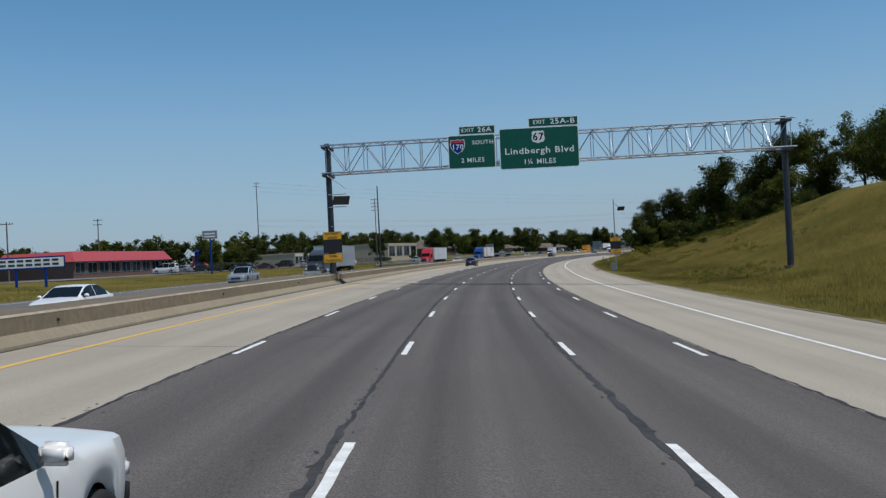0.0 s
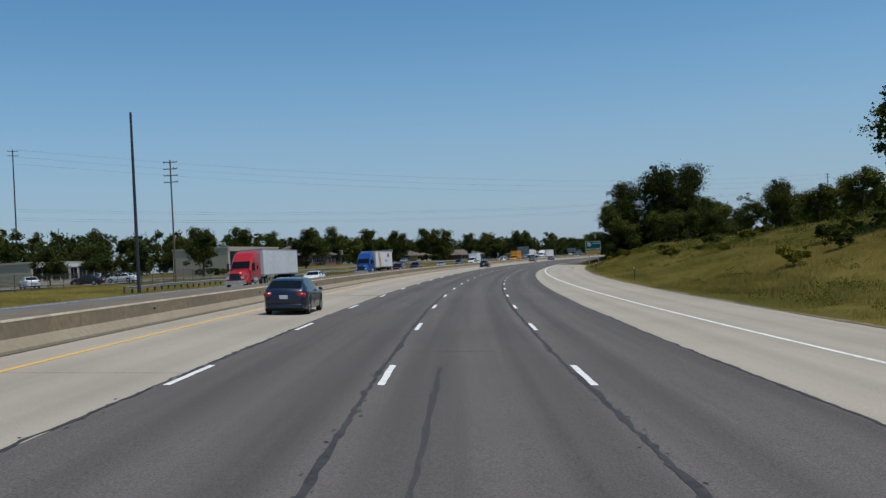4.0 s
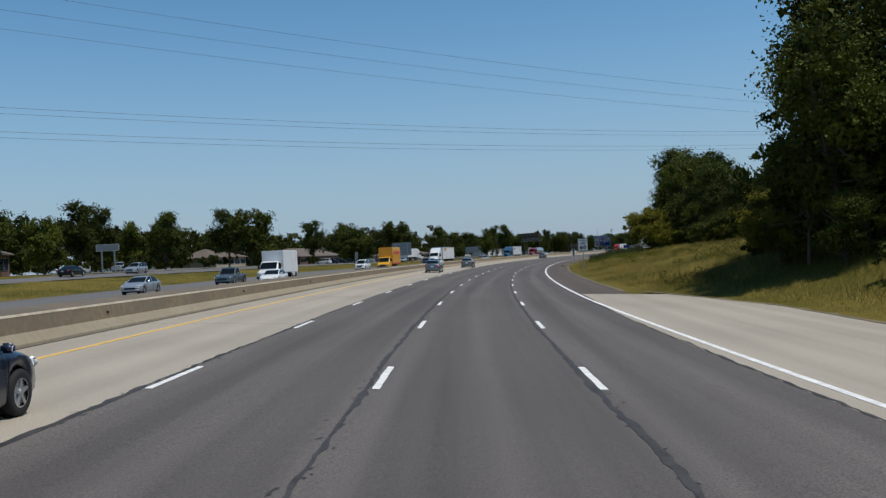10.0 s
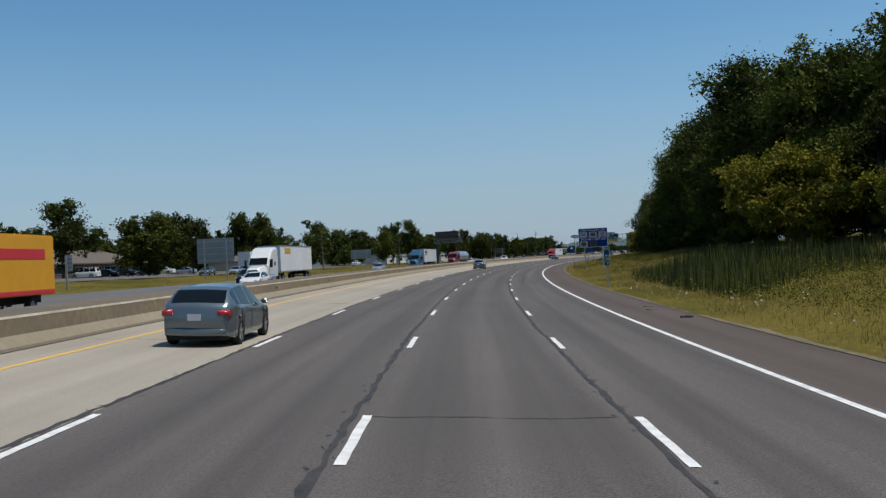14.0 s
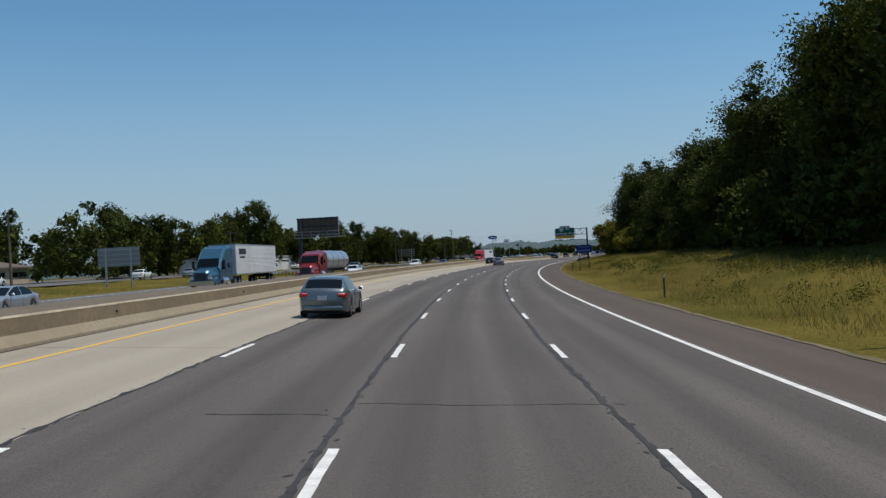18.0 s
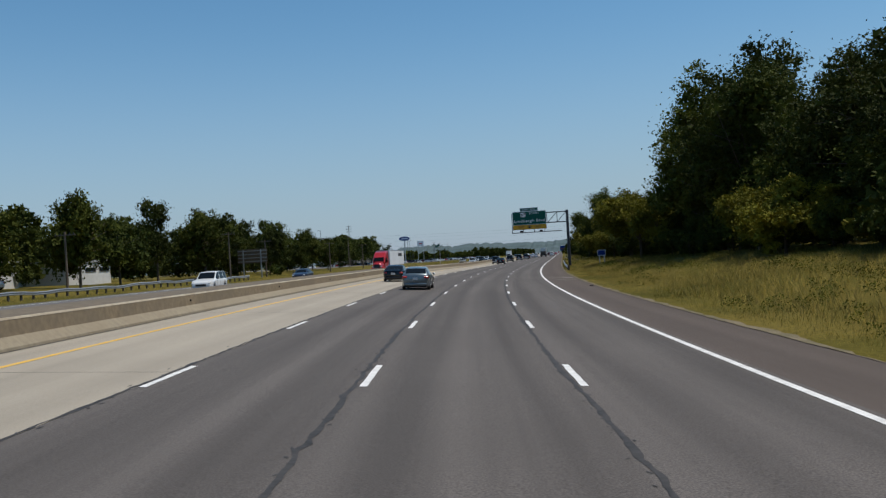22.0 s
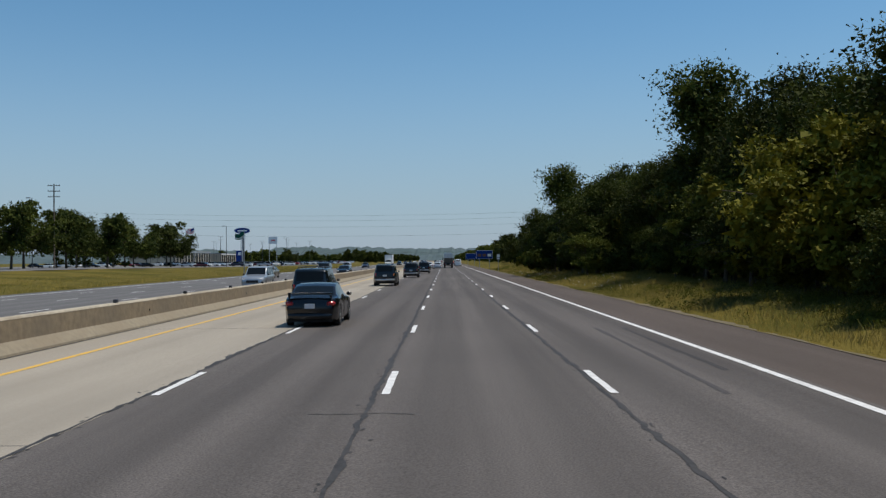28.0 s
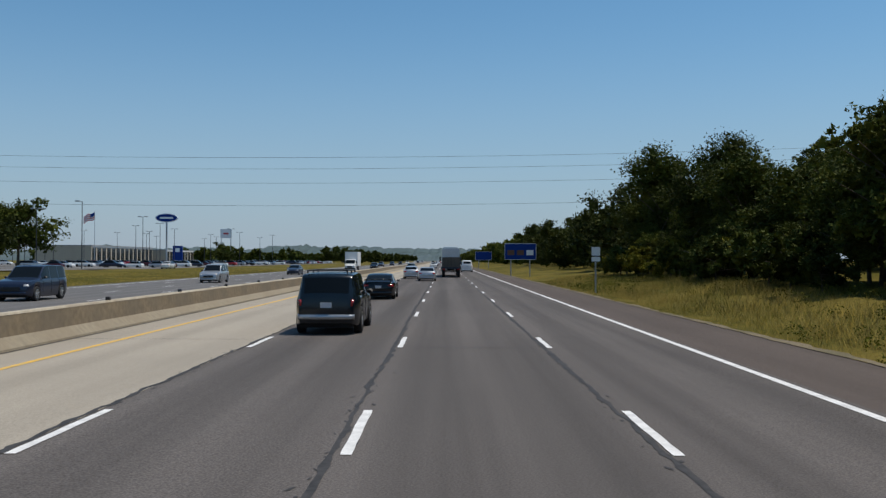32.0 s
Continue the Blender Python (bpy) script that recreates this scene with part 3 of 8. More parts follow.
# ---- lettering ----
def text_mesh(txt, size, mat, parent, x, z, y=-0.012, width=0.0, name="lettering", bold=0.012):
    """Raised lettering, centred on x, z in the plane of the plate."""
    cu = bpy.data.curves.new("text", "FONT")
    cu.body, cu.size, cu.align_x, cu.align_y = txt, size, "CENTER", "CENTER"
    cu.extrude, cu.offset, cu.resolution_u, cu.space_character = 0.003, bold * size, 2, 1.12
    tmp = bpy.data.objects.new("text", cu)
    me = bpy.data.meshes.new_from_object(tmp)
    bpy.data.objects.remove(tmp)
    me.materials.clear()
    me.materials.append(mat)
    wide = max(v.co.x for v in me.vertices) - min(v.co.x for v in me.vertices)
    fx = width / wide if width else 1.0
    # each word is a part of its own: cut at the widest gaps
    words = len(txt.split())
    xs = sorted(v.co.x for v in me.vertices)
    gaps = sorted(sorted(((b - a, (a + b) / 2) for a, b in zip(xs, xs[1:])), reverse=True)[:words - 1], key=lambda g: g[1]) if words > 1 else []
    cuts = [-1e9] + [g[1] for g in gaps] + [1e9]
    for lo, hi in zip(cuts, cuts[1:]):
        word = me
        if words > 1:
            bm = bmesh.new()
            bm.from_mesh(me)
            bmesh.ops.delete(bm, geom=[v for v in bm.verts if not lo < v.co.x < hi], context="VERTS")
            word = bpy.data.meshes.new("lettering")
            bm.to_mesh(word)
            bm.free()
            word.materials.append(mat)
        ob = new(name, word)
        ob.parent = parent
        ob.matrix_basis = Matrix.Translation((x, y, z)) @ Matrix.Rotation(radians(90), 4, "X") @ Matrix.Diagonal((fx, 1, 1, 1))


def panel(parent, w, h, mat, cx, cz, edge=SIGN_LETTER, y=0.0, r=0.0, name="sign_panel", rim=0.05, posts=True):
    """A sign plate with a pale rim and stiffeners behind."""
    r = r or min(w, h) * 0.06
    bm = bmesh.new()
    rounded(bm, w, h, y, 0.03, r, cx=cx, cz=cz)
    pl = part(name, bm, edge, parent, "pale rim")
    bm = bmesh.new()
    rounded(bm, w - 2 * rim, h - 2 * rim, y - 0.004, 0.006, max(r - rim, 0.02), cx=cx, cz=cz)
    part("sign_face", bm, mat, pl)
    bm = bmesh.new()
    k = max(2, int(w / 1.5))
    for i in range(k):
        x = cx - w / 2 + w * (i + 0.5) / k
        box(bm, x - 0.04, x + 0.04, y + 0.032, y + 0.11, cz - h / 2 + 0.05, cz + h / 2 - 0.05)
    scatter("stiffener", bm, STEEL, pl)
    return pl


def shield_us(parent, size, cx, cz, y=-0.008, black_square=False):
    """Route shield: white rounded shield with the number."""
    bm = bmesh.new()
    pts = [(-0.32, 0.46), (-0.16, 0.40), (0, 0.46), (0.16, 0.40), (0.32, 0.46), (0.47, 0.34), (0.44, 0.12), (0.5, -0.12), (0.42, -0.36), (0.2, -0.42), (0, -0.5), (-0.2, -0.42), (-0.42, -0.36), (-0.5, -0.12), (-0.44, 0.12), (-0.47, 0.34)]
    f = [bm.verts.new((cx + size * a, y, cz + size * b)) for a, b in pts]
    bk = [bm.verts.new((cx + size * a, y + 0.006, cz + size * b)) for a, b in pts]
    bm.faces.new(f[::-1])
    for k in range(len(pts)):
        j = (k + 1) % len(pts)
        bm.faces.new((f[k], f[j], bk[j], bk[k]))
    sh = part("route_shield", bm, WHITE_SIGN, parent)
    text_mesh("67", size * 0.78, BLACK, sh, cx, cz - size * 0.02, y=y - 0.005, bold=0.02)


def shield_interstate(parent, size, cx, cz, y=-0.008):
    out = [(-0.44, 0.46), (-0.2, 0.40), (0, 0.48), (0.2, 0.40), (0.44, 0.46), (0.5, 0.15), (0.46, -0.1), (0.3, -0.34), (0, -0.52), (-0.3, -0.34), (-0.46, -0.1), (-0.5, 0.15)]
    sh = None
    for k, (sc, mat, nm) in enumerate(((1.06, SIGN_LETTER, "shield_rim"), (0.98, BLUE_SIGN, "shield_field"))):
        bm = bmesh.new()
        f = [bm.verts.new((cx + size * sc * a, y - 0.003 * k, cz + size * sc * b)) for a, b in out]
        bm.faces.new(f[::-1])
        ob = part(nm, bm, mat, sh or parent)
        sh = sh or ob
    bm = bmesh.new()
    f = [bm.verts.new((cx + size * a, y - 0.006, cz + size * b)) for a, b in ((-0.44, 0.43), (-0.2, 0.38), (0, 0.45), (0.2, 0.38), (0.44, 0.43), (0.48, 0.24), (-0.48, 0.24))]
    bm.faces.new(f[::-1])
    part("shield_band", bm, RED_SHIELD, sh)
    text_mesh("170", size * 0.52, SIGN_LETTER, sh, cx, cz - size * 0.08, y=y - 0.009)



def truss(bm, x0, x1, z0, z1, depth, bays, r=0.055):
    """A box truss between two heights."""
    for y in (-depth / 2, depth / 2):
        for z in (z0, z1):
            tube(bm, (x0 - 0.4, y, z), (x1 + 0.4, y, z), r, n=8)
        for k in range(bays):
            a, b = x0 + (x1 - x0) * k / bays, x0 + (x1 - x0) * (k + 1) / bays
            tube(bm, (a, y, z0), (a, y, z1), r * 0.55, n=6)
            tube(bm, (a, y, z0 if k % 2 else z1), (b, y, z1 if k % 2 else z0), r * 0.6, n=6)
        tube(bm, (x1, y, z0), (x1, y, z1), r * 0.55, n=6)
    # zigzag lacing of the top and bottom planes, cross struts in every bay
    half = (x1 - x0) / bays / 2
    for k in range(bays * 2):
        a, side = x0 + half * k, -depth / 2 if k % 2 else depth / 2
        for z in (z0, z1):
            tube(bm, (a, side, z), (a + half, -side, z), r * 0.42, n=6)
    for k in range(bays + 1):
        a = x0 + (x1 - x0) * k / bays
        for z in (z0, z1):
            tube(bm, (a, -depth / 2, z), (a, depth / 2, z), r * 0.45, n=6)
        if k % 2:
            tube(bm, (a, -depth / 2, z0), (a, depth / 2, z1), r * 0.45, n=6)


def gantry():
    s = 65.8
    m = spot(s, 0, z=0, lean=False)
    g = thing("sign_gantry", "galvanised truss sign gantry spanning the highway lanes", "sign gantry", m=m)
    bm = bmesh.new()
    truss(bm, -11.1, 21.8, 8.66, 10.68, 1.8, 24)
    part("truss", bm, ALUMINIUM, g, "bright galvanised tube truss")
    for x, zb in ((-11.15, 1.25), (21.6, 0.2)):
        bm = bmesh.new()
        tube(bm, (x, 0, zb), (x, 0, 10.9), 0.24, 0.2, n=14)
        box(bm, x - 0.28, x + 0.28, -1.05, 1.05, 8.42, 8.58)
        box(bm, x - 0.28, x + 0.28, -1.05, 1.05, 10.45, 10.58)
        part("post", bm, DARK_STEEL, g, "dark painted steel post")
        bm = bmesh.new()
        tube(bm, (x, 0, zb - 0.3), (x, 0, zb + 0.12), 0.45, n=14)
        part("footing", bm, BARRIER, g, "concrete footing")
    big = thing("exit_sign", "green overhead exit sign with route shield, on the gantry", "road sign", m=m @ Matrix.Translation((4.26, -1.15, 9.58)) @ Matrix.Rotation(radians(0.5), 4, "Y"))
    p = panel(big, 5.62, 2.92, GREEN_SIGN, 0, 0)
    panel(big, 3.52, 0.66, GREEN_SIGN, 1.05, 1.8, name="exit_tab")
    shield_us(p, 0.95, -0.05, 0.78)
    text_mesh("Lindbergh Blvd", 0.62, SIGN_LETTER, p, 0, -0.2, width=4.85)
    text_mesh("1\u00bc MILES", 0.5, SIGN_LETTER, p, 0, -0.98, width=2.2)
    text_mesh("EXIT", 0.40, SIGN_LETTER, p, 0.05, 1.8, width=0.85)
    text_mesh("25A-B", 0.52, SIGN_LETTER, p, 1.7, 1.8, width=1.75)
    small = thing("exit_sign", "green overhead sign with interstate shield, on the gantry", "road sign", m=m @ Matrix.Translation((-0.53, -1.15, 9.58)) @ Matrix.Rotation(radians(0.5), 4, "Y"))
    p = panel(small, 3.38, 2.4, GREEN_SIGN, 0, 0)
    panel(small, 2.6, 0.62, GREEN_SIGN, 0.42, 1.52, name="exit_tab")
    shield_interstate(p, 1.0, -1.0, 0.42)
    text_mesh("SOUTH", 0.42, SIGN_LETTER, p, 0.8, 0.62, width=1.5)
    text_mesh("2 MILES", 0.44, SIGN_LETTER, p, 0.05, -0.62, width=1.65)
    text_mesh("EXIT", 0.36, SIGN_LETTER, p, -0.25, 1.52, width=0.9)
    text_mesh("26A", 0.48, SIGN_LETTER, p, 0.95, 1.52, width=1.0)


gantry()


def cantilever():
    s = 777.0
    m = spot(s, 0, z=0, lean=False)
    g = thing("cantilever_gantry", "dark steel cantilever sign support beside the guardrail", "sign gantry", m=m)
    bm = bmesh.new()
    tube(bm, (9.55, 0, -0.5), (9.55, 0, 8.85), 0.25, 0.22, n=14)
    part("post", bm, DARK_STEEL, g)
    bm = bmesh.new()
    for z in (6.95, 8.62):
        for y in (-0.3, 0.3):
            box(bm, 0.7, 9.55, y - 0.06, y + 0.06, z - 0.07, z + 0.07)
    for a, b in ((9.4, 7.9), (6.3, 7.9)):
        tube(bm, (a, -0.3, 8.62 if a > 8 else 6.95), (b, -0.3, 6.95 if a > 8 else 8.62), 0.05)
    for x in (6.2, 7.9):
        box(bm, x - 0.05, x + 0.05, -0.35, 0.35, 6.95, 8.62)
    part("arm", bm, DARK_STEEL, g)
    bm = bmesh.new()
    box(bm, 0.45, 8.6, -1.25, -1.1, 5.42, 5.54)
    for x in (0.5, 2.3, 4.1, 5.8):
        box(bm, x - 0.05, x + 0.05, -1.5, -0.3, 5.5, 5.62)
        box(bm, x - 0.05, x + 0.05, -0.62, -0.5, 5.55, 8.7)
    part("light_walkway", bm, DARK_STEEL, g)
    for x in (2.0, 5.2):
        bm = bmesh.new()
        box(bm, x - 0.25, x + 0.25, -1.4, -1.1, 5.55, 5.8)
        part("sign_lamp", bm, BLACK, g)
    sg = thing("exit_sign", "green overhead exit sign with yellow exit only band", "road sign", m=m @ Matrix.Translation((3.36, -0.72, 0)))
    p = panel(sg, 5.5, 2.2, GREEN_SIGN, 0, 7.87)
    pan = panel(sg, 5.5, 0.78, YELLOW_SIGN, 0, 6.38, edge=BLACK, name="exit_only_panel", y=-0.004)
    panel(sg, 2.95, 0.58, GREEN_SIGN, 0.0, 9.27, name="exit_tab")
    shield_us(p, 0.88, -1.0, 8.42)
    text_mesh("SOUTH", 0.42, SIGN_LETTER, p, 0.75, 8.6, width=1.5)
    text_mesh("Lindbergh Blvd", 0.62, SIGN_LETTER, p, 0, 7.38, width=4.95)
    text_mesh("EXIT", 0.48, BLACK, pan, -1.35, 6.38, y=-0.02, width=0.95)
    text_mesh("ONLY", 0.48, BLACK, pan, 1.35, 6.38, y=-0.02, width=1.15)
    text_mesh("EXIT 25A", 0.40, SIGN_LETTER, p, 0.0, 9.27, width=2.2)
    bm = bmesh.new()
    f = [bm.verts.new((a, -0.02, b)) for a, b in ((-0.09, 6.68), (0.09, 6.68), (0.09, 6.42), (0.4, 6.48), (0, 6.08), (-0.4, 6.48), (-0.09, 6.42))]
    bm.faces.new(f[::-1])
    part("arrow", bm, BLACK, pan)


cantilever()


def on_posts(name, label, s, d, w, h, z_low, mat, posts=2, turn=0, edge=SIGN_LETTER, category="road sign", rim=0.05, thin=0.0):
    """A ground-mounted sign: plate on one or two steel posts; returns the thing and its plate, whose centre is the plate's."""
    m = spot(s, d, lean=False, turn=turn)
    t = thing(name, label, category, m=m)
    p = panel(t, w, h, mat, 0, z_low + h / 2, edge=edge, rim=rim)
    for x in ((-w * 0.3, w * 0.3) if posts == 2 else (0,)):
        bm = bmesh.new()
        pw = thin or (0.075 if posts == 2 else 0.05)
        box(bm, x - pw, x + pw, 0.05, 0.07, -0.4, z_low + h * 0.9)
        box(bm, x - pw, x + pw, 0.13, 0.15, -0.4, z_low + h * 0.9)
        box(bm, x - 0.01, x + 0.01, 0.07, 0.13, -0.4, z_low + h * 0.9)
        part("post", bm, DARK_STEEL if thin else STEEL, t)
    return t, p, z_low


def ground_signs():
    t, p, z = on_posts("exit_sign", "green roadside exit sign with yellow lower band on two posts", 303, 14.5, 3.05, 1.92, 3.15, GREEN_SIGN)
    pan = panel(t, 3.05, 0.6, YELLOW_SIGN, 0, 2.84, edge=BLACK, name="exit_only_panel")
    shield_us(p, 0.78, -0.82, 4.5)
    text_mesh("SOUTH", 0.36, SIGN_LETTER, p, 0.65, 4.68, width=1.4)
    text_mesh("RIGHT LANE", 0.36, SIGN_LETTER, p, 0, 3.52, width=2.5)
    text_mesh("EXIT  ONLY", 0.34, BLACK, pan, 0, 2.84, width=2.15)
    t, p, z = on_posts("speed_limit_sign", "white speed limit sign on one steel post in the grass", 398.3, 9.9, 1.2, 1.5, 2.45, WHITE_SIGN, posts=1, edge=BLACK, rim=0.025)
    text_mesh("SPEED", 0.28, BLACK, p, 0, 3.70, width=0.92)
    text_mesh("LIMIT", 0.28, BLACK, p, 0, 3.36, width=0.74)
    text_mesh("60", 0.64, BLACK, p, 0, 2.86, width=0.78, bold=0.03)
    t, p, z = on_posts("mile_marker", "narrow green mile marker plate on a thin post", 465.7, 8.75, 0.42, 1.35, 1.55, GREEN_SIGN, posts=1, rim=0.02)
    t2, p2, z = on_posts("mile_marker", "narrow green mile marker plate behind the guardrail", 779.5, 9.5, 0.45, 1.4, 1.45, GREEN_SIGN, posts=1, rim=0.02)
    for q, zc in ((p, 2.2), (p2, 2.15)):
        text_mesh("EAST", 0.15, SIGN_LETTER, q, 0, zc + 0.55, width=0.3)
        bm = bmesh.new()
        rounded(bm, 0.26, 0.24, -0.014, 0.006, 0.07, cz=zc + 0.30)
        part("route_shield", bm, BLUE_SIGN, q)
        text_mesh("MILE", 0.13, SIGN_LETTER, q, 0, zc + 0.07, width=0.26)
        text_mesh("24", 0.24, SIGN_LETTER, q, 0, zc - 0.16, width=0.26)
        bm = bmesh.new()
        box(bm, -0.19, 0.19, -0.014, -0.008, zc - 0.335, zc - 0.32)
        part("divider", bm, SIGN_LETTER, q)
        text_mesh("4", 0.2, SIGN_LETTER, q, 0.05, zc - 0.48)
    t, p, z = on_posts("info_sign", "blue roadside information sign on two thin posts", 632, 11.2, 2.0, 1.0, 2.4, BLUE_SIGN, edge=BLUE_SIGN, thin=0.04)
    text_mesh("RIDESHARE", 0.26, PALE_BLUE, p, 0, 3.12, width=1.45)
    bm = bmesh.new()
    for k in range(1):
        box(bm, -0.78, 0.78, -0.02, -0.013, 2.58, 2.76)
    scatter("lettering_bar", bm, PALE_BLUE, p)
    t, p, z = on_posts("info_sign", "small blue sign leaning in the grass", 752, 13.5, 1.1, 0.75, 1.2, BLUE_SIGN, turn=-12)
    t, p, z = on_posts("services_sign", "blue services sign with logo plates before the wood", 1035, 9.6, 4.3, 2.2, 2.35, BLUE_SIGN)
    for x in (-1.3, 0, 1.3):
        bm = bmesh.new()
        rounded(bm, 0.95, 0.7, -0.012, 0.006, 0.05, cx=x, cz=3.3)
        part("logo_plate", bm, WHITE_SIGN if x > 0 else BROWN, p)
    t, p, z = on_posts("services_sign", "blue services sign far ahead beside the shoulder", 1150, 9.6, 4.3, 2.2, 2.35, BLUE_SIGN)
    t, p, z = on_posts("route_sign", "two small stacked route plates on a post", 973.8, 9.6, 0.62, 0.62, 2.55, WHITE_SIGN, posts=1, edge=BLACK, rim=0.02)
    panel(t, 0.62, 0.35, WHITE_SIGN, 0, 2.32, edge=BLACK, rim=0.02, name="lower_plate")
    t, p, z = on_posts("services_sign", "blue lodging services sign with logo plates on two posts", 533.5, 12.5, 4.15, 2.75, 3.1, BLUE_SIGN)
    text_mesh("LODGING-EXIT 25A", 0.3, SIGN_LETTER, p, 0, 5.55, width=3.5)
    text_mesh("LODGING-EXIT 25B", 0.3, SIGN_LETTER, p, 0, 4.22, width=3.5)
    bm = bmesh.new()
    box(bm, -2.02, 2.02, -0.012, -0.006, 4.44, 4.48)
    part("divider", bm, SIGN_LETTER, p)
    for x, zz, mt in ((-1.35, 4.94, GREY_PLATE), (0, 4.94, GREY_PLATE), (1.35, 4.94, GREY_PLATE), (-1.35, 3.6, GREY_PLATE), (0, 3.6, BROWN)):
        bm = bmesh.new()
        rounded(bm, 1.1, 0.78, -0.012, 0.006, 0.05, cx=x, cz=zz)
        q = part("logo_plate", bm, mt, p)
        bm = bmesh.new()
        if x == 0 or zz < 4:
            rounded(bm, 0.72, 0.56, -0.02, 0.006, 0.2, cx=x, cz=zz)
            part("logo_shape", bm, BROWN if mt is GREY_PLATE else YELLOW_SIGN if zz > 9 else DARK_STEEL, q)
        else:
            for k in range(3 if x > 0 else 2):
                box(bm, x - 0.38 + 0.06 * k, x + 0.38 - 0.06 * k, -0.02, -0.013, zz + 0.10 - 0.24 * k, zz + 0.20 - 0.24 * k)
            scatter("logo_bar", bm, DARK_STEEL, q)


GREY_PLATE = material("grey_logo_plate", (0.50, 0.50, 0.48), 0.5, spread=0.06, grain=4)
PALE_BLUE = plain("faded_blue_letter", (0.10, 0.16, 0.34), 0.6)
BROWN = plain("brown_plate", (0.12, 0.06, 0.03), 0.6)
ground_signs()


def advisory(s, d, zb, flip):
    """Yellow advisory speed sign with a dark message panel, solar panel and mast."""
    m = spot(s, d, lean=False)
    t = thing("advisory_speed_sign", "yellow advisory speed sign with dark message panel", "road sign", m=m)
    for z0, z1, mt, nm in ((zb + 1.66, zb + 2.22, YELLOW_SIGN, "upper_plate"), (zb + 0.68, zb + 1.65, BLACK, "message_panel"), (zb, zb + 0.62, YELLOW_SIGN, "lower_plate")):
        pl = panel(t, 1.35, z1 - z0, mt, 0, (z0 + z1) / 2, edge=BLACK, name=nm, y=-0.35, rim=0.02)
        if mt is YELLOW_SIGN:
            tx = ("ADVISORY", "SPEED") if "upper" in nm else ("WHEN", "FLASHING")
            for k, w in enumerate(tx):
                text_mesh(w, 0.22, BLACK, pl, 0, (z0 + z1) / 2 + 0.14 - 0.29 * k, y=-0.362, width=0.14 * len(w))
    return t, m


def advisories():
    t, m = advisory(64.8, -10.85, 1.6, 0)
    bm = bmesh.new()
    box(bm, -0.6, 0.6, -0.03, 0.03, -0.35, 0.35, pose(0.75, -0.2, 6.05, 35, 0, 25))
    part("solar_panel", bm, DARK_STEEL, t, "dark solar panel")
    bm = bmesh.new()
    tube(bm, (-0.2, -0.1, 6.5), (1.1, -0.1, 6.5), 0.03)
    tube(bm, (-0.2, -0.1, 5.6), (1.1, -0.1, 5.6), 0.03)
    tube(bm, (-0.2, -0.1, 7.9), (1.1, -0.1, 6.9), 0.03)
    for z in (3.0, 4.2):
        tube(bm, (0, -0.34, z), (0, -0.2, z), 0.05)
    scatter("bracket", bm, STEEL, t)
    for k in range(3):
        bm = bmesh.new()
        y = 0.5 + 0.55 * k
        tube(bm, (-0.2, y - 0.2, 0.86), (0.0, y, 0.80), 0.035, n=6)
        tube(bm, (0.0, y, 0.80), (0.05, y + 0.15, 0.36), 0.035, n=6)
        tube(bm, (0.05, y + 0.15, 0.36), (0.36, y + 0.5, 0.03), 0.035, n=6)
        part("conduit", bm, BLACK, t)
    t, m = advisory(120.4, 14.6, 2.15, 1)
    bm = bmesh.new()
    tube(bm, (0, 0, -0.3), (0, 0, 9.3), 0.1, 0.06, n=10)
    tube(bm, (0, 0, 8.9), (0.9, 0, 8.0), 0.04)
    tube(bm, (0, -0.34, 3.2), (0, 0, 3.2), 0.05)
    part("mast", bm, STEEL, t)
    bm = bmesh.new()
    box(bm, -0.5, 0.5, -0.03, 0.03, -0.3, 0.3, pose(0.95, 0, 8.05, 35, 0, 25))
    part("solar_panel", bm, DARK_STEEL, t, "dark solar panel")
    bm = bmesh.new()
    box(bm, -0.35, 0.35, -0.25, 0.25, -0.2, 1.0, Matrix.Translation((-0.3, 0.3, 0)))
    part("cabinet", bm, STEEL, t)


advisories()


# ---- trees ----
def leaf_cloud(rng, centres, sizes, count, leaf, flat=0.35):
    """Small leaf quads in the shells of overlapping clumps."""
    k = rng.choice(len(centres), count, p=sizes ** 2 / (sizes ** 2).sum())
    v = rng.normal(size=(count, 3))
    v /= np.linalg.norm(v, axis=1)[:, None]
    rad = sizes[k] * rng.uniform(0.7, 1.06, count)
    p = centres[k] + v * rad[:, None] * np.array([1, 1, 0.8])
    nrm = v * 0.6 + rng.normal(size=(count, 3)) * 0.7 + np.array([0, 0, flat])
    nrm /= np.linalg.norm(nrm, axis=1)[:, None]
    a = np.cross(nrm, rng.normal(size=(count, 3)))
    a /= np.linalg.norm(a, axis=1)[:, None]
    b = np.cross(nrm, a)
    sz = leaf * rng.uniform(0.6, 1.4, count)[:, None]
    q = np.stack([p - a * sz * 0.8, p + a * sz * 0.5 - b * sz * 0.55, p + a * sz * 0.5 + b * sz * 0.55 - nrm * sz * 0.2], 1)
    return q.reshape(-1, 3)


def quads(name, verts, mat, parent, label="", k=3):
    """One mesh of many loose leaves of k corners."""
    n = len(verts) // k
    me = bpy.data.meshes.new(name)
    me.vertices.add(len(verts))
    me.vertices.foreach_set("co", verts.astype(np.float32).ravel())
    me.loops.add(len(verts))
    me.loops.foreach_set("vertex_index", np.arange(len(verts), dtype=np.int32))
    me.polygons.add(n)
    me.polygons.foreach_set("loop_start", np.arange(0, len(verts), k, dtype=np.int32))
    me.update(calc_edges=True)
    me.materials.append(mat)
    ob = new(name, me)
    ob.parent = parent
    if label:
        ob["label"] = label
    return ob


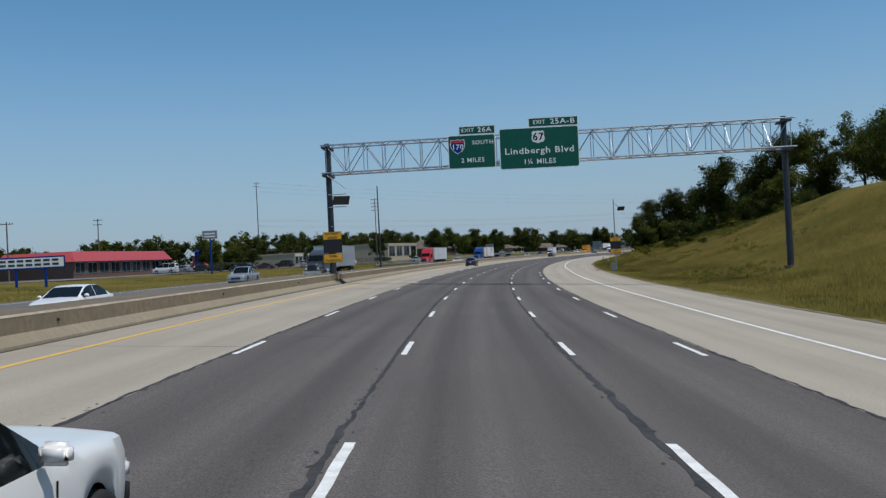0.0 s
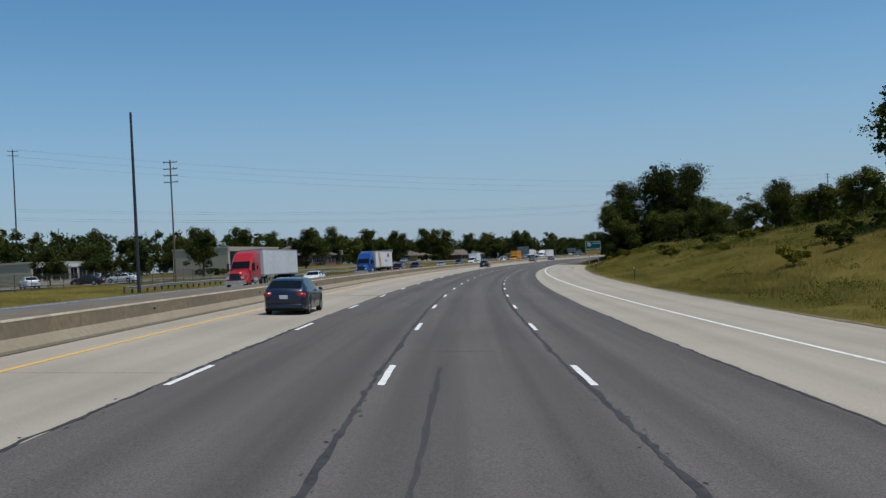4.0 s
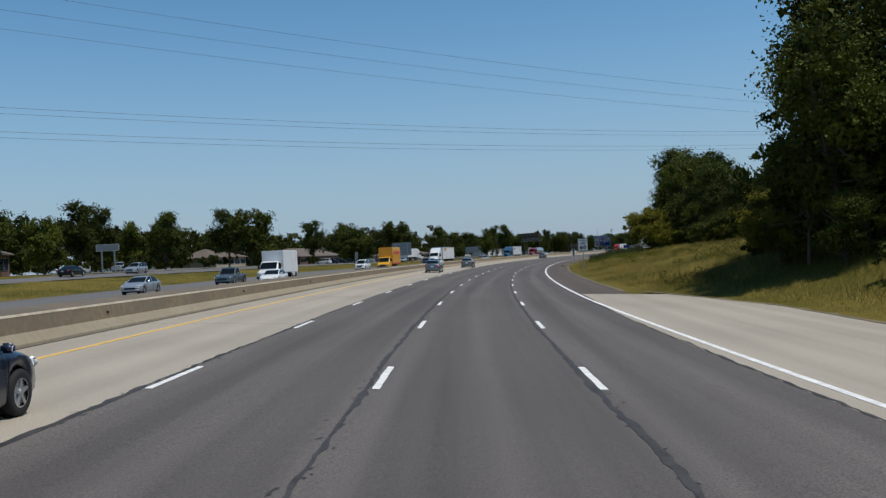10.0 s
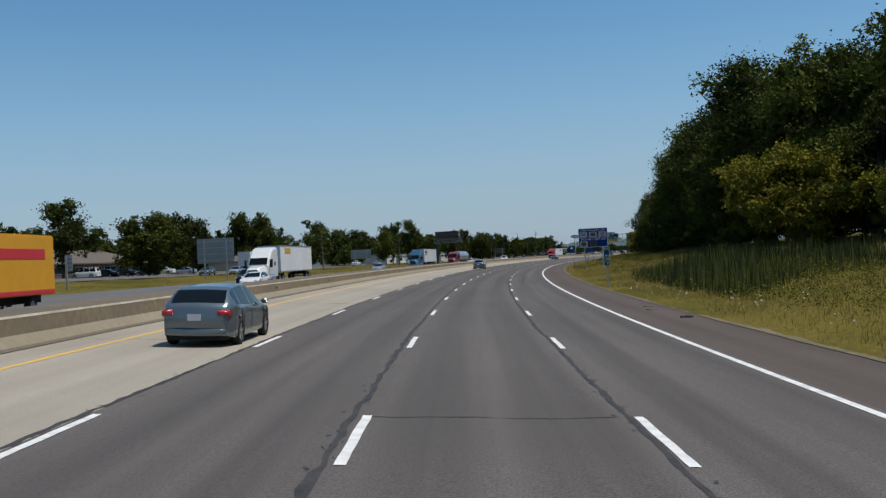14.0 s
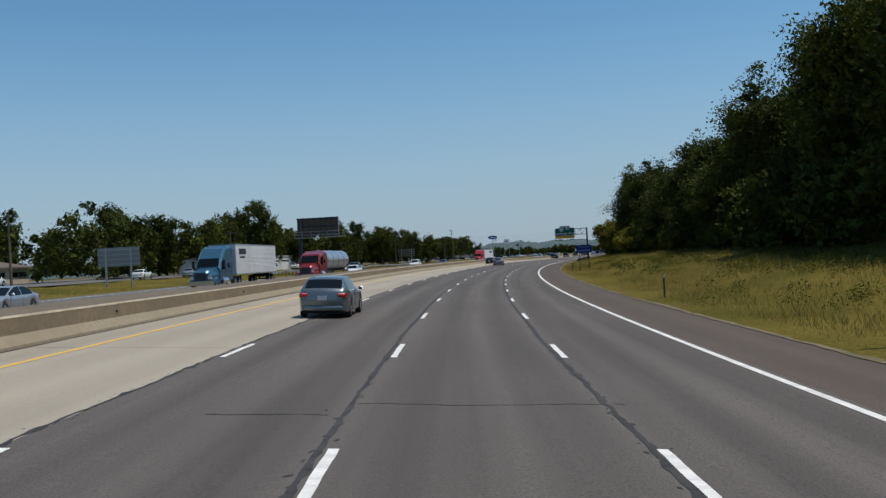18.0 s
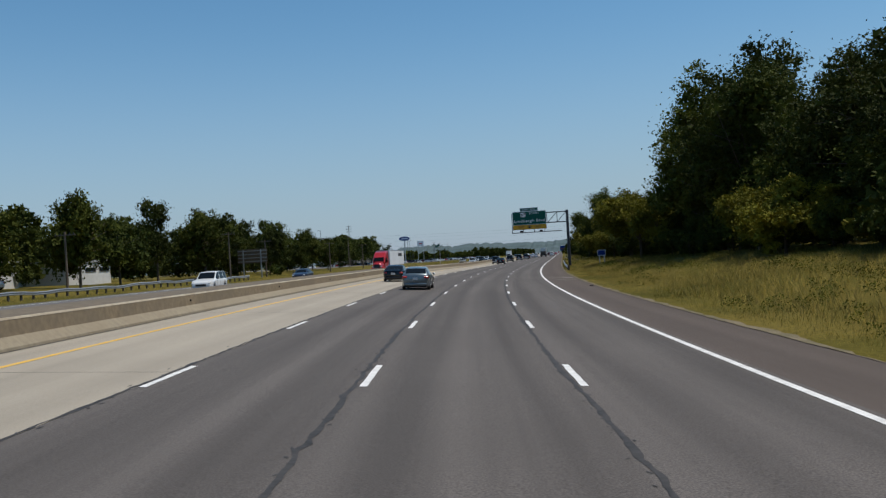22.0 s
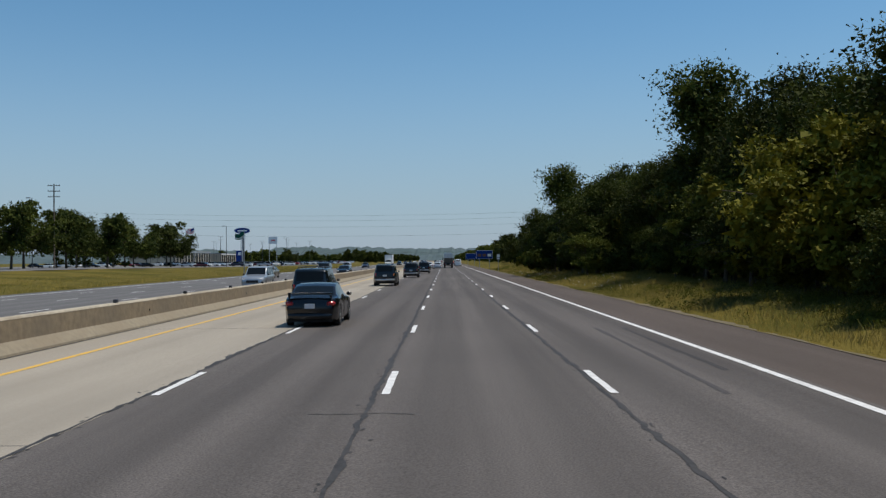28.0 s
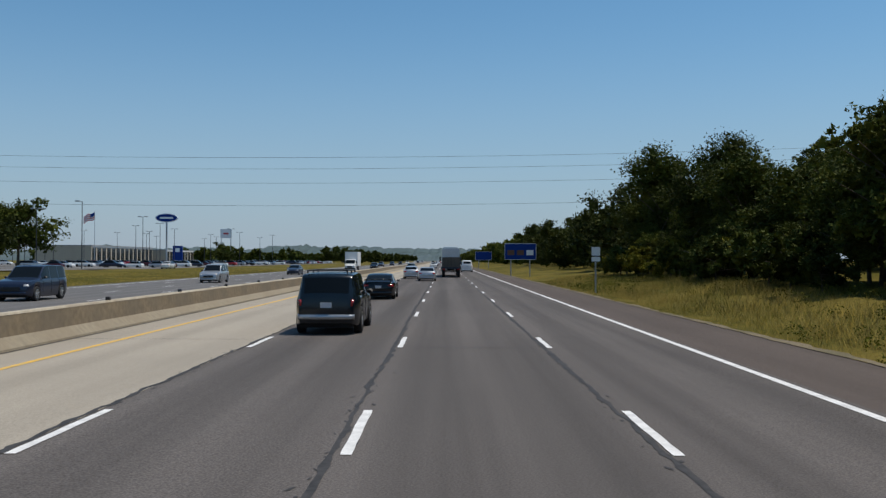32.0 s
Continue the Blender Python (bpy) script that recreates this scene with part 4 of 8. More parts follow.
def leaf_soup(rng, p, leaf, up=0.55):
    """One small bent leaf at each point, three corners each."""
    n = len(p)
    nrm = rng.normal(size=(n, 3)) * 0.75 + np.array([0, 0, up])
    nrm /= np.linalg.norm(nrm, axis=1)[:, None]
    a = np.cross(nrm, rng.normal(size=(n, 3)))
    a /= np.linalg.norm(a, axis=1)[:, None]
    b = np.cross(nrm, a)
    s = leaf * rng.uniform(0.6, 1.4, n)[:, None]
    return np.stack([p - a * s * 0.8, p + a * s * 0.5 - b * s * 0.5, p + a * s * 0.5 + b * s * 0.5 - nrm * s * 0.2], 1).reshape(-1, 3)


def crown_soup(rng, lobes, radii, leaves, leaf, tufts=13, inner=0.22):
    """Foliage: uneven lobes filled with large inner leaves and wrapped in tufts of small loose ones."""
    flat = np.array([1, 1, 0.85])
    n = int(leaves * inner)
    k = rng.choice(len(lobes), n, p=radii ** 2 / (radii ** 2).sum())
    v = rng.normal(size=(n, 3))
    v *= (rng.uniform(0.25, 0.80, n) / np.linalg.norm(v, axis=1))[:, None]
    inside = leaf_soup(rng, lobes[k] + v * radii[k][:, None] * flat, leaf * 2.3, 0.2)
    cs, sz = [], []
    for c, r in zip(lobes, radii):
        v = rng.normal(size=(tufts, 3)) + np.array([0, 0, 0.35])
        v /= np.linalg.norm(v, axis=1)[:, None]
        cs.append(c + v * (r * rng.uniform(0.65, 1.12, tufts))[:, None] * flat)
        sz.append(r * rng.uniform(0.20, 0.42, tufts))
    cs, sz = np.concatenate(cs), np.concatenate(sz)
    k = rng.choice(len(cs), leaves, p=sz ** 2 / (sz ** 2).sum())
    p = cs[k] + rng.normal(size=(leaves, 3)) * sz[k][:, None] * np.array([0.66, 0.66, 0.50])
    return np.concatenate([inside, leaf_soup(rng, p, leaf)])


def tree(seed, height, width, leaves, leaf, mat, label, base=0.22, clumps=18, name="tree", category="tree", airy=10, dome=0.35):
    """A tapered trunk with limbs and a crown of uneven lobes with small outlying sprays; stands at the origin."""
    rng = np.random.default_rng(seed)
    t = thing(name, label, category)
    z0, hz = height * base, height * (1 - base) / 2
    mid = z0 + hz
    lean = rng.normal(size=2) * 0.06 * width
    cs, rs = [], []
    for i in range(clumps + airy):
        v = rng.normal(size=3)
        v /= np.linalg.norm(v)
        x, y, z = v * (rng.uniform(0.30, 0.80) if i < clumps else rng.uniform(0.86, 1.08))
        taper = 1.0 - dome * max(z, 0) - 0.18 * max(-z, 0)
        cs.append((x * width / 2 * taper + lean[0] * z, y * width / 2 * taper + lean[1] * z, mid + z * hz * 0.88))
        rs.append(min(width, height * 0.8) * (rng.uniform(0.13, 0.25) if i < clumps else rng.uniform(0.05, 0.11)))
    cs, rs = np.array(cs), np.array(rs)
    lv = np.concatenate([crown_soup(rng, cs[:clumps], rs[:clumps], int(leaves * 0.86), leaf), crown_soup(rng, cs[clumps:], rs[clumps:], int(leaves * 0.14), leaf, tufts=6, inner=0.05)])
    lv[:, 2] = np.maximum(lv[:, 2], 0.08)
    bm = bmesh.new()
    r0 = 0.020 * height
    top = Vector((lean[0] * 0.4, lean[1] * 0.4, z0 + hz * 1.2))
    fork = Vector((top.x * 0.4, top.y * 0.4, z0 + hz * 0.35))
    tube(bm, (0, 0, -0.4), fork, r0, r0 * 0.7, n=7)
    tube(bm, fork, top, r0 * 0.7, r0 * 0.25, n=6)
    for i in list(rng.choice(clumps, min(9, clumps), replace=False)) + list(range(clumps, clumps + airy)):
        st = fork.lerp(top, float(rng.uniform(0, 0.8)))
        tube(bm, st, cs[i], r0 * 0.30, r0 * 0.06, n=5)
    part("trunk", bm, BARK, t)
    quads("crown", lv, mat, t)
    t["height"] = float(np.percentile(lv[:, 2], 99.7))
    return t


def shrub(seed, height, width, leaves, leaf, mat, label):
    return tree(seed, height, width, leaves, leaf, mat, label, base=0.0, clumps=11, airy=4, name="shrub", category="shrub")


EDGE_TREE, WOOD_TREE, FAR_TREE = "at the wood's edge", "in the roadside wood", "beyond the highway"
TREES = {
    "big": [tree(11, 15, 10.5, 17000, 0.155, LEAF_DARK, "tall dark green broadleaf tree " + EDGE_TREE, clumps=28, airy=14, base=0.06),
            tree(12, 13, 9, 15000, 0.15, LEAF_DARK, "tall dark green broadleaf tree " + EDGE_TREE, clumps=24, airy=12, base=0.05),
            tree(13, 16, 9.0, 16000, 0.155, LEAF_MID, "tall green broadleaf tree " + EDGE_TREE, clumps=26, airy=14, dome=0.2, base=0.07)],
    "mid": [tree(21, 9.5, 7.5, 10000, 0.13, LEAF_DARK, "green broadleaf tree " + WOOD_TREE, base=0.05, clumps=16),
            tree(22, 8, 7, 9500, 0.13, LEAF_MID, "green broadleaf tree " + WOOD_TREE, base=0.04, clumps=15)],
    "far": [tree(41, 9, 8.5, 6500, 0.19, LEAF_DARK, "round dark green tree " + FAR_TREE, base=0.05, clumps=17, airy=6),
            tree(42, 8, 7, 6000, 0.18, LEAF_MID, "round green tree " + FAR_TREE, base=0.05, clumps=15, airy=6),
            tree(43, 11, 7.5, 6500, 0.19, LEAF_DARK, "tall dark green tree " + FAR_TREE, base=0.07, clumps=18, airy=8)],
    "lacy": [tree(71, 14, 7.5, 6000, 0.15, LEAF_MID, "tall sparse tree with open limbs " + EDGE_TREE, base=0.3, clumps=9, airy=26, dome=0.1)],
    "yellow": [tree(51, 6.5, 7.5, 13000, 0.12, LEAF_YELLOW, "yellow-green vine-covered tree " + EDGE_TREE, base=0.02, clumps=22, airy=6, dome=0.2)],
    "shrub": [shrub(61, 2.6, 3.6, 3200, 0.09, LEAF_MID, "green leafy shrub in the roadside grass"),
              shrub(62, 2.0, 3.2, 2800, 0.09, LEAF_DARK, "dark green leafy shrub by the wood"),
              shrub(63, 1.7, 2.8, 2600, 0.085, LEAF_YELLOW, "yellow-green leafy shrub by the wood")],
}
USED = set()


def plant(kind, s, d, tall=None, rnd=random, which=None, group="", wide=1.0, size=1.0):
    """Plants a tree of that height in metres (or of that scale)."""
    protos = TREES[kind]
    src = protos[rnd.randrange(len(protos)) if which is None else which]
    k = tall / src["height"] if tall else size
    x, y = plan(s, d)
    m = Matrix.Translation((float(x), float(y), float(ground_z(s, d)) - 0.1)) @ Matrix.Rotation(rnd.uniform(0, 6.28), 4, "Z") @ Matrix.Diagonal((k * wide, k * wide, k, 1))
    if src not in USED:
        USED.add(src)
        ob = src
    else:
        ob = copy_thing(src, m)
    ob.matrix_world = m
    if group:
        ob["group"] = group
    return ob


def crest(s):
    """Top of the roadside wood over the road, metres."""
    return float(np.interp(s, (345, 388, 401, 428, 457, 475, 493, 520, 573, 607, 638, 668, 709, 735, 750, 780, 800, 815, 840, 866, 886, 905, 916, 931, 955, 970, 990, 1050),
                           (7, 7.5, 9, 12, 17, 19.5, 21.5, 24.5, 24, 20.5, 16.0, 16.2, 17.4, 14.5, 11.5, 11.5, 13.0, 13, 11.5, 13.8, 12.5, 12, 14.5, 13, 13.5, 10.5, 12.3, 13.6)))


def woods():
    rnd = random.Random(3)
    s = 352.0
    while s < 1015:
        wd, top = float(wood_start(s)), crest(s)
        near = s < 1015
        d = wd + (rnd.uniform(4.5, 7.5) if s < 830 else rnd.uniform(3.0, 4.8))
        tall = (top - float(ground_z(s, d))) * rnd.uniform(0.80, 1.08)
        plant("big" if near else "far", s, d, tall, rnd, group="roadside wood", wide=rnd.uniform(0.9, 1.15) * (1.2 if tall < 10 else 1))
        d2 = wd + rnd.uniform(1.6, 3.6)
        plant("mid" if near else "far", s + rnd.uniform(-3, 3), d2, tall * rnd.uniform(0.42, 0.72), rnd, group="roadside wood", wide=rnd.uniform(0.9, 1.2))
        if rnd.random() < 0.55:
            plant("mid", s + rnd.uniform(2, 5), wd + rnd.uniform(0.8, 2.4), rnd.uniform(3.5, 5.5), rnd, group="roadside wood", wide=1.15)
        if near:
            for _ in range(3):
                plant("shrub", s + rnd.uniform(-3.6, 3.6), wd + rnd.uniform(-1.2, 1.6), rnd.uniform(1.4, 3.4), rnd, group="roadside shrubs")
        s += rnd.uniform(7.2, 9.4)
    # trees on the hill and the tall group by the exit sign
    for s, d, tall, kind in ((334, 19, 13.0, "big"), (339, 22, 17.0, "big"), (341, 31, 19.0, "big"), (347, 36, 19.5, "big"), (336, 28, 9, "mid"), (331, 22.5, 7.5, "mid"), (350, 28, 8, "mid"), (344, 22, 6.5, "mid"),
                             (190, 38, 14.5, "big"), (181, 48, 17, "big"), (171, 52, 17.5, "lacy"), (160, 47, 8.5, "mid"), (166, 45, 7.5, "mid"), (174, 42, 6.5, "mid"), (206, 46, 11.5, "big"), (186, 43, 6, "mid"), (176, 44, 5, "mid"), (168, 46, 6, "mid"), (152, 56, 15.5, "big"), (142, 58, 14, "big"), (134, 54, 12, "big"), (160, 52, 11, "big"), (126, 60, 13, "big"), (116, 52, 7, "mid"), (150, 47, 4.5, "mid"), (335, 17.5, 6, "mid"), (341, 20, 7.5, "mid"), (331, 18, 4, "mid"), (337, 16.6, 3.2, "yellow"), (345, 24, 8, "mid"), (347, 19.5, 4.5, "yellow"),
                             (402, 66, 17, "big"), (226, 44, 6.5, "mid"), (240, 43, 6, "mid"), (256, 42, 6.5, "mid"), (270, 40, 7, "mid"), (284, 36, 6.5, "mid"), (298, 33, 6.5, "mid"), (310, 31, 7, "mid"), (321, 29, 7.5, "mid"), (104, 56, 9, "big"), (92, 60, 10, "big"), (214, 50, 7, "mid")):
        plant(kind, s, d, tall, rnd, group="hillside trees")
    for s, d, tall in ((816, 16.3, 8.3), (838, 16.8, 8.2), (748, 18.5, 8.8), (741, 20.0, 6.5), (772, 16.5, 4.8), (792, 15.5, 5.0), (900, 18, 6.4), (906, 19, 5.5), (700, 22, 5), (690, 21, 5.5), (470, 24, 7.5), (476, 25, 8.5), (452, 25, 5)):
        plant("yellow", s, d, tall, rnd, group="roadside wood", wide=1.1)
    for s, d, tall in ((828, 17, 6.0), (850, 16.8, 6.5), (857, 17.5, 7.0), (863, 18, 7.5), (757, 18, 6.2), (764, 18.3, 6.4), (783, 17, 6.0), (803, 17, 6.0)):
        plant("mid", s, d, tall, rnd, group="roadside wood", wide=1.1)
    for s, d, tall in ((915, 11.6, 3.2), (912, 12.0, 3.8), (918, 12.2, 3.4), (916, 13.2, 4.4), (909, 12.6, 4.2), (920, 13.6, 3.8)):
        plant("shrub", s, d, tall, rnd, group="roadside shrubs", wide=1.1)
    plant("far", 806, 13.6, 8.5, rnd, which=2, wide=0.45)
    for s, d, tall, kind in ((590, 32, 22, "big"), (566, 34, 23.5, "big"), (578, 36, 24, "lacy"), (620, 32, 20, "big"), (646, 30, 17, "lacy"), (712, 25, 16.5, "big"), (828, 20.5, 14.5, "lacy"), (806, 19, 13.5, "big"), (822, 21, 11.5, "lacy"), (846, 21, 11.5, "lacy"), (868, 21, 13, "lacy"), (905, 20, 12, "lacy"), (935, 20, 12.5, "lacy"), (462, 31, 17, "lacy"), (492, 33, 20, "lacy")):
        plant(kind, s, d, tall, rnd, group="roadside wood")
    for s, d, tall in ((829, 23, 10.5), (837, 24, 10.5), (889, 21, 11), (738, 24.0, 18.4), (727, 24.9, 19.8), (718, 26.5, 19.5), (911, 15.2, 13.5), (866, 20.5, 16), (858, 21.5, 14), (893, 15.2, 10.5), (913, 19.5, 9.5), (922, 20, 9.5)):
        plant("big", s, d, tall, rnd, group="roadside wood")
    for s, d, tall in ((914, 12.4, 5.0), (918, 13.4, 5.6), (910, 13.4, 7.5), (899, 14.6, 8), (888, 13.4, 4.5), (352, 38, 9), (358, 44, 10), (366, 40, 9), (372, 46, 9.5), (380, 42, 9), (826, 13.6, 4.0)):
        plant("mid", s, d, tall, rnd, group="roadside wood", wide=1.15)
    for k in range(34):
        s = rnd.uniform(140, 345)
        u = rnd.uniform(0.35, 1.0)
        e = float(verge_start(s))
        plant("shrub", s, e + (float(wood_start(s)) - e) * u, rnd.uniform(0.7, 1.6), rnd, group="roadside shrubs", wide=1.3)


woods()


def low_start(s):
    """The far belts begin low behind the shops."""
    return float(np.interp(s, (180, 300), (0.55, 1.0)))


def tree_line(name, label, mat, seed, s0, s1, d0, d1, lo, hi, step, leaf, per, rows=2):
    """A far belt of trees in one mesh: crowns of uneven height down to the ground."""
    rng = np.random.default_rng(seed)
    out = []
    s = s0
    while s < s1:
        for _ in range(rows):
            d = rng.uniform(d0, d1)
            tall, wide = rng.uniform(lo, hi) * low_start(s), rng.uniform(6.5, 11.0)
            x, y = plan(s + rng.uniform(-step, step), d)
            z = float(ground_z(s, d))
            n = 9
            a, u = rng.uniform(0, 6.28, n), np.linspace(0.14, 0.82, n)
            spread = wide * 0.5 * np.sqrt(np.clip(1.15 - np.abs(u - 0.42) * 1.6, 0.15, 1)) * rng.uniform(0.2, 0.85, n)
            c = np.stack([x + np.cos(a) * spread, y + np.sin(a) * spread, z + tall * u], -1)
            q = crown_soup(rng, c, rng.uniform(0.14, 0.23, n) * min(tall, wide), per, leaf, tufts=7, inner=0.5)
            q[:, 2] = np.maximum(q[:, 2], z)
            out.append(q)
        s += step
    tagged(quads(name, np.concatenate(out), mat, None), label, "trees", kind="stuff")


def left_trees():
    """Trees beyond the opposite carriageway: single ones in front, far belts behind."""
    rnd = random.Random(17)
    tree_line("tree_belt", "dense dark green belt of trees beyond the lots", LEAF_DARK, 5, 60, 980, -128, -98, 9.5, 13.5, 6.0, 0.30, 620)
    tree_line("tree_belt", "green belt of trees beyond the lots", LEAF_MID, 6, 60, 900, -150, -120, 12, 15.5, 9.0, 0.34, 620, rows=1)
    tree_line("tree_belt", "dark green belt of trees along the near lots", LEAF_DARK, 9, 640, 860, -72, -58, 9.0, 12.0, 6.0, 0.26, 800)
    tree_line("tree_belt", "dark green trees behind the low houses", LEAF_DARK, 15, 430, 640, -100, -86, 8.5, 12.0, 7.0, 0.28, 700)
    tree_line("wood_interior", "deep dark green trees inside the wood", LEAF_DARK, 7, 345, 1180, 33, 42, 9, 12.5, 6.5, 0.32, 560)
    tree_line("wood_interior", "deep dark green undergrowth inside the wood", LEAF_DARK, 18, 560, 1015, 25, 32, 5, 8, 6.0, 0.26, 520)
    tree_line("wood_interior", "dark green trees behind the hill", LEAF_DARK, 8, 95, 350, 52, 70, 5.5, 8.5, 7.0, 0.26, 620)
    tree_line("tree_belt", "dark green roadside trees far ahead", LEAF_DARK, 16, 1012, 1185, 21, 32, 8, 13, 6.0, 0.26, 700)
    tree_line("tree_belt", "hazy belt of trees along the road far ahead", LEAF_DARK, 12, 1440, 2600, -75, -50, 7, 10, 16.0, 0.8, 350, rows=1)
    tree_line("tree_belt", "hazy trees beyond the dealership far ahead", LEAF_DARK, 13, 1450, 2600, -260, -110, 7, 11, 12.0, 1.0, 240)
    tree_line("tree_belt", "hazy belt of trees on the far verge ahead", LEAF_MID, 14, 1180, 2600, 22, 45, 8, 11, 14.0, 0.8, 350)
    for s, d, tall, wide in ((184, -70, 6.4, 5), (191, -71, 6.5, 5.2), (210, -75, 6.1, 7.3), (221, -75, 5.0, 5.7), (320, -86, 8.8, 10), (240, -66, 5.5, 5), (258, -70, 6.4, 6.5), (285, -62, 9.6, 10), (356, -86, 11.9, 11), (363, -80, 10.7, 8.3), (354, -66, 10.5, 9.9),
                             (407, -85, 12.5, 7), (422, -85, 13.4, 8), (456, -86, 12.5, 8), (483, -87, 12.8, 10), (494, -76, 13.8, 12), (429, -80, 9.5, 6), (440, -80, 12.6, 12), (466, -85, 10.2, 6), (460, -74, 11, 9.6), (489, -68, 13, 13),
                             (606, -90, 14.5, 15), (636, -85, 15.5, 12), (538, -72, 12.4, 11.5), (547, -62, 10, 11.6), (560, -60, 10.8, 7.3), (642, -80, 15, 11), (682, -80, 14.5, 13), (664, -62, 10.4, 11), (703, -63, 13.5, 9),
                             (664, -52, 9.5, 6.5), (674, -53, 9.4, 7), (680, -48.5, 13.5, 8), (712, -60, 9, 6), (721, -56, 9, 10), (729, -49, 11.0, 8), (745, -52, 9.5, 8), (763, -55, 12.4, 8), (770, -50, 11.2, 9.5), (792, -54, 10.5, 8), (813, -52, 10.6, 9),
                             (775, -52, 10.2, 7), (785, -54, 11.0, 7), (802, -57, 11.5, 7), (782, -49, 6.6, 8), (806, -51, 9.2, 6), (828, -58, 11.8, 8.3), (833, -51, 9.8, 8), (822, -49, 6.8, 6.3), (845, -55, 8.6, 7), (856, -52, 7.4, 6), (888, -57, 7.1, 6.8), (870, -60, 7.5, 7), (987, -82, 12, 7)):
        wide = wide / tall
        plant("far", s, d, tall * 1.04, rnd, group="trees beyond the highway", wide=min(1.6, max(0.75, wide * 1.05)))
    for s, d, tall in ((905, -72, 9), (918, -70, 10), (930, -74, 10.5), (942, -70, 11), (955, -74, 11.5), (968, -72, 11), (980, -75, 12), (994, -74, 12), (1012, -86, 11), (1026, -92, 10), (1040, -84, 12.5), (1056, -92, 11), (1073, -84, 13), (1085, -106, 14.5), (1127, -102, 16), (1135, -112, 13), (1180, -66, 7), (1420, -58, 9), (1432, -64, 10)):
        plant("far", s, d, tall, rnd, group="trees beyond the highway", wide=rnd.uniform(0.9, 1.1), which=rnd.choice((0, 2)))
    for s, d, tall, wide in ((428, -62, 2.9, 4.6), (459, -64, 2.7, 4.2), (436, -66, 2.4, 3), (171, -60, 1.7, 5.6), (415, -66, 2.4, 3.4), (786, -43, 2.2, 2.8), (512, -62, 2.4, 3), (545, -60, 2.2, 4), (330, -66, 2.6, 2.5), (345, -68, 2.8, 2.4), (300, -66, 1.8, 5)):
        plant("shrub", s, d, tall, rnd, group="round shrubs", wide=wide / tall / 1.4, which=1)


left_trees()


# ---- buildings and furniture beyond the highway ----
BRICK_RED = material("brown_brick", (0.16, 0.09, 0.065), 0.9, spread=0.25, grain=8)
STUCCO = material("tan_stucco", (0.42, 0.36, 0.27), 0.9, spread=0.08, grain=3)
WHITE_WALL = material("white_wall", (0.62, 0.61, 0.58), 0.85, spread=0.08, grain=1.5, patch=0.2)
ROOF_RED = material("red_metal_roof", (0.42, 0.07, 0.075), 0.5, spread=0.08, grain=2)
ROOF_BROWN = material("brown_shingles", (0.13, 0.105, 0.085), 0.95, spread=0.22, grain=5)
ROOF_GREY = material("grey_roof", (0.30, 0.30, 0.30), 0.8, spread=0.1, grain=2)
SIGN_BACK = material("grey_sign_back", (0.30, 0.31, 0.32), 0.55, 0.4, spread=0.08, grain=2)
BROWN_BOARD = material("brown_board_back", (0.14, 0.10, 0.07), 0.85, spread=0.15, grain=3)
FENCE = material("dark_fence_mesh", (0.045, 0.045, 0.045), 0.8, spread=0.2, grain=5)
LOT = pavement_material("parking_lot_asphalt", (0.16, 0.155, 0.15), 0.9, 0.08)


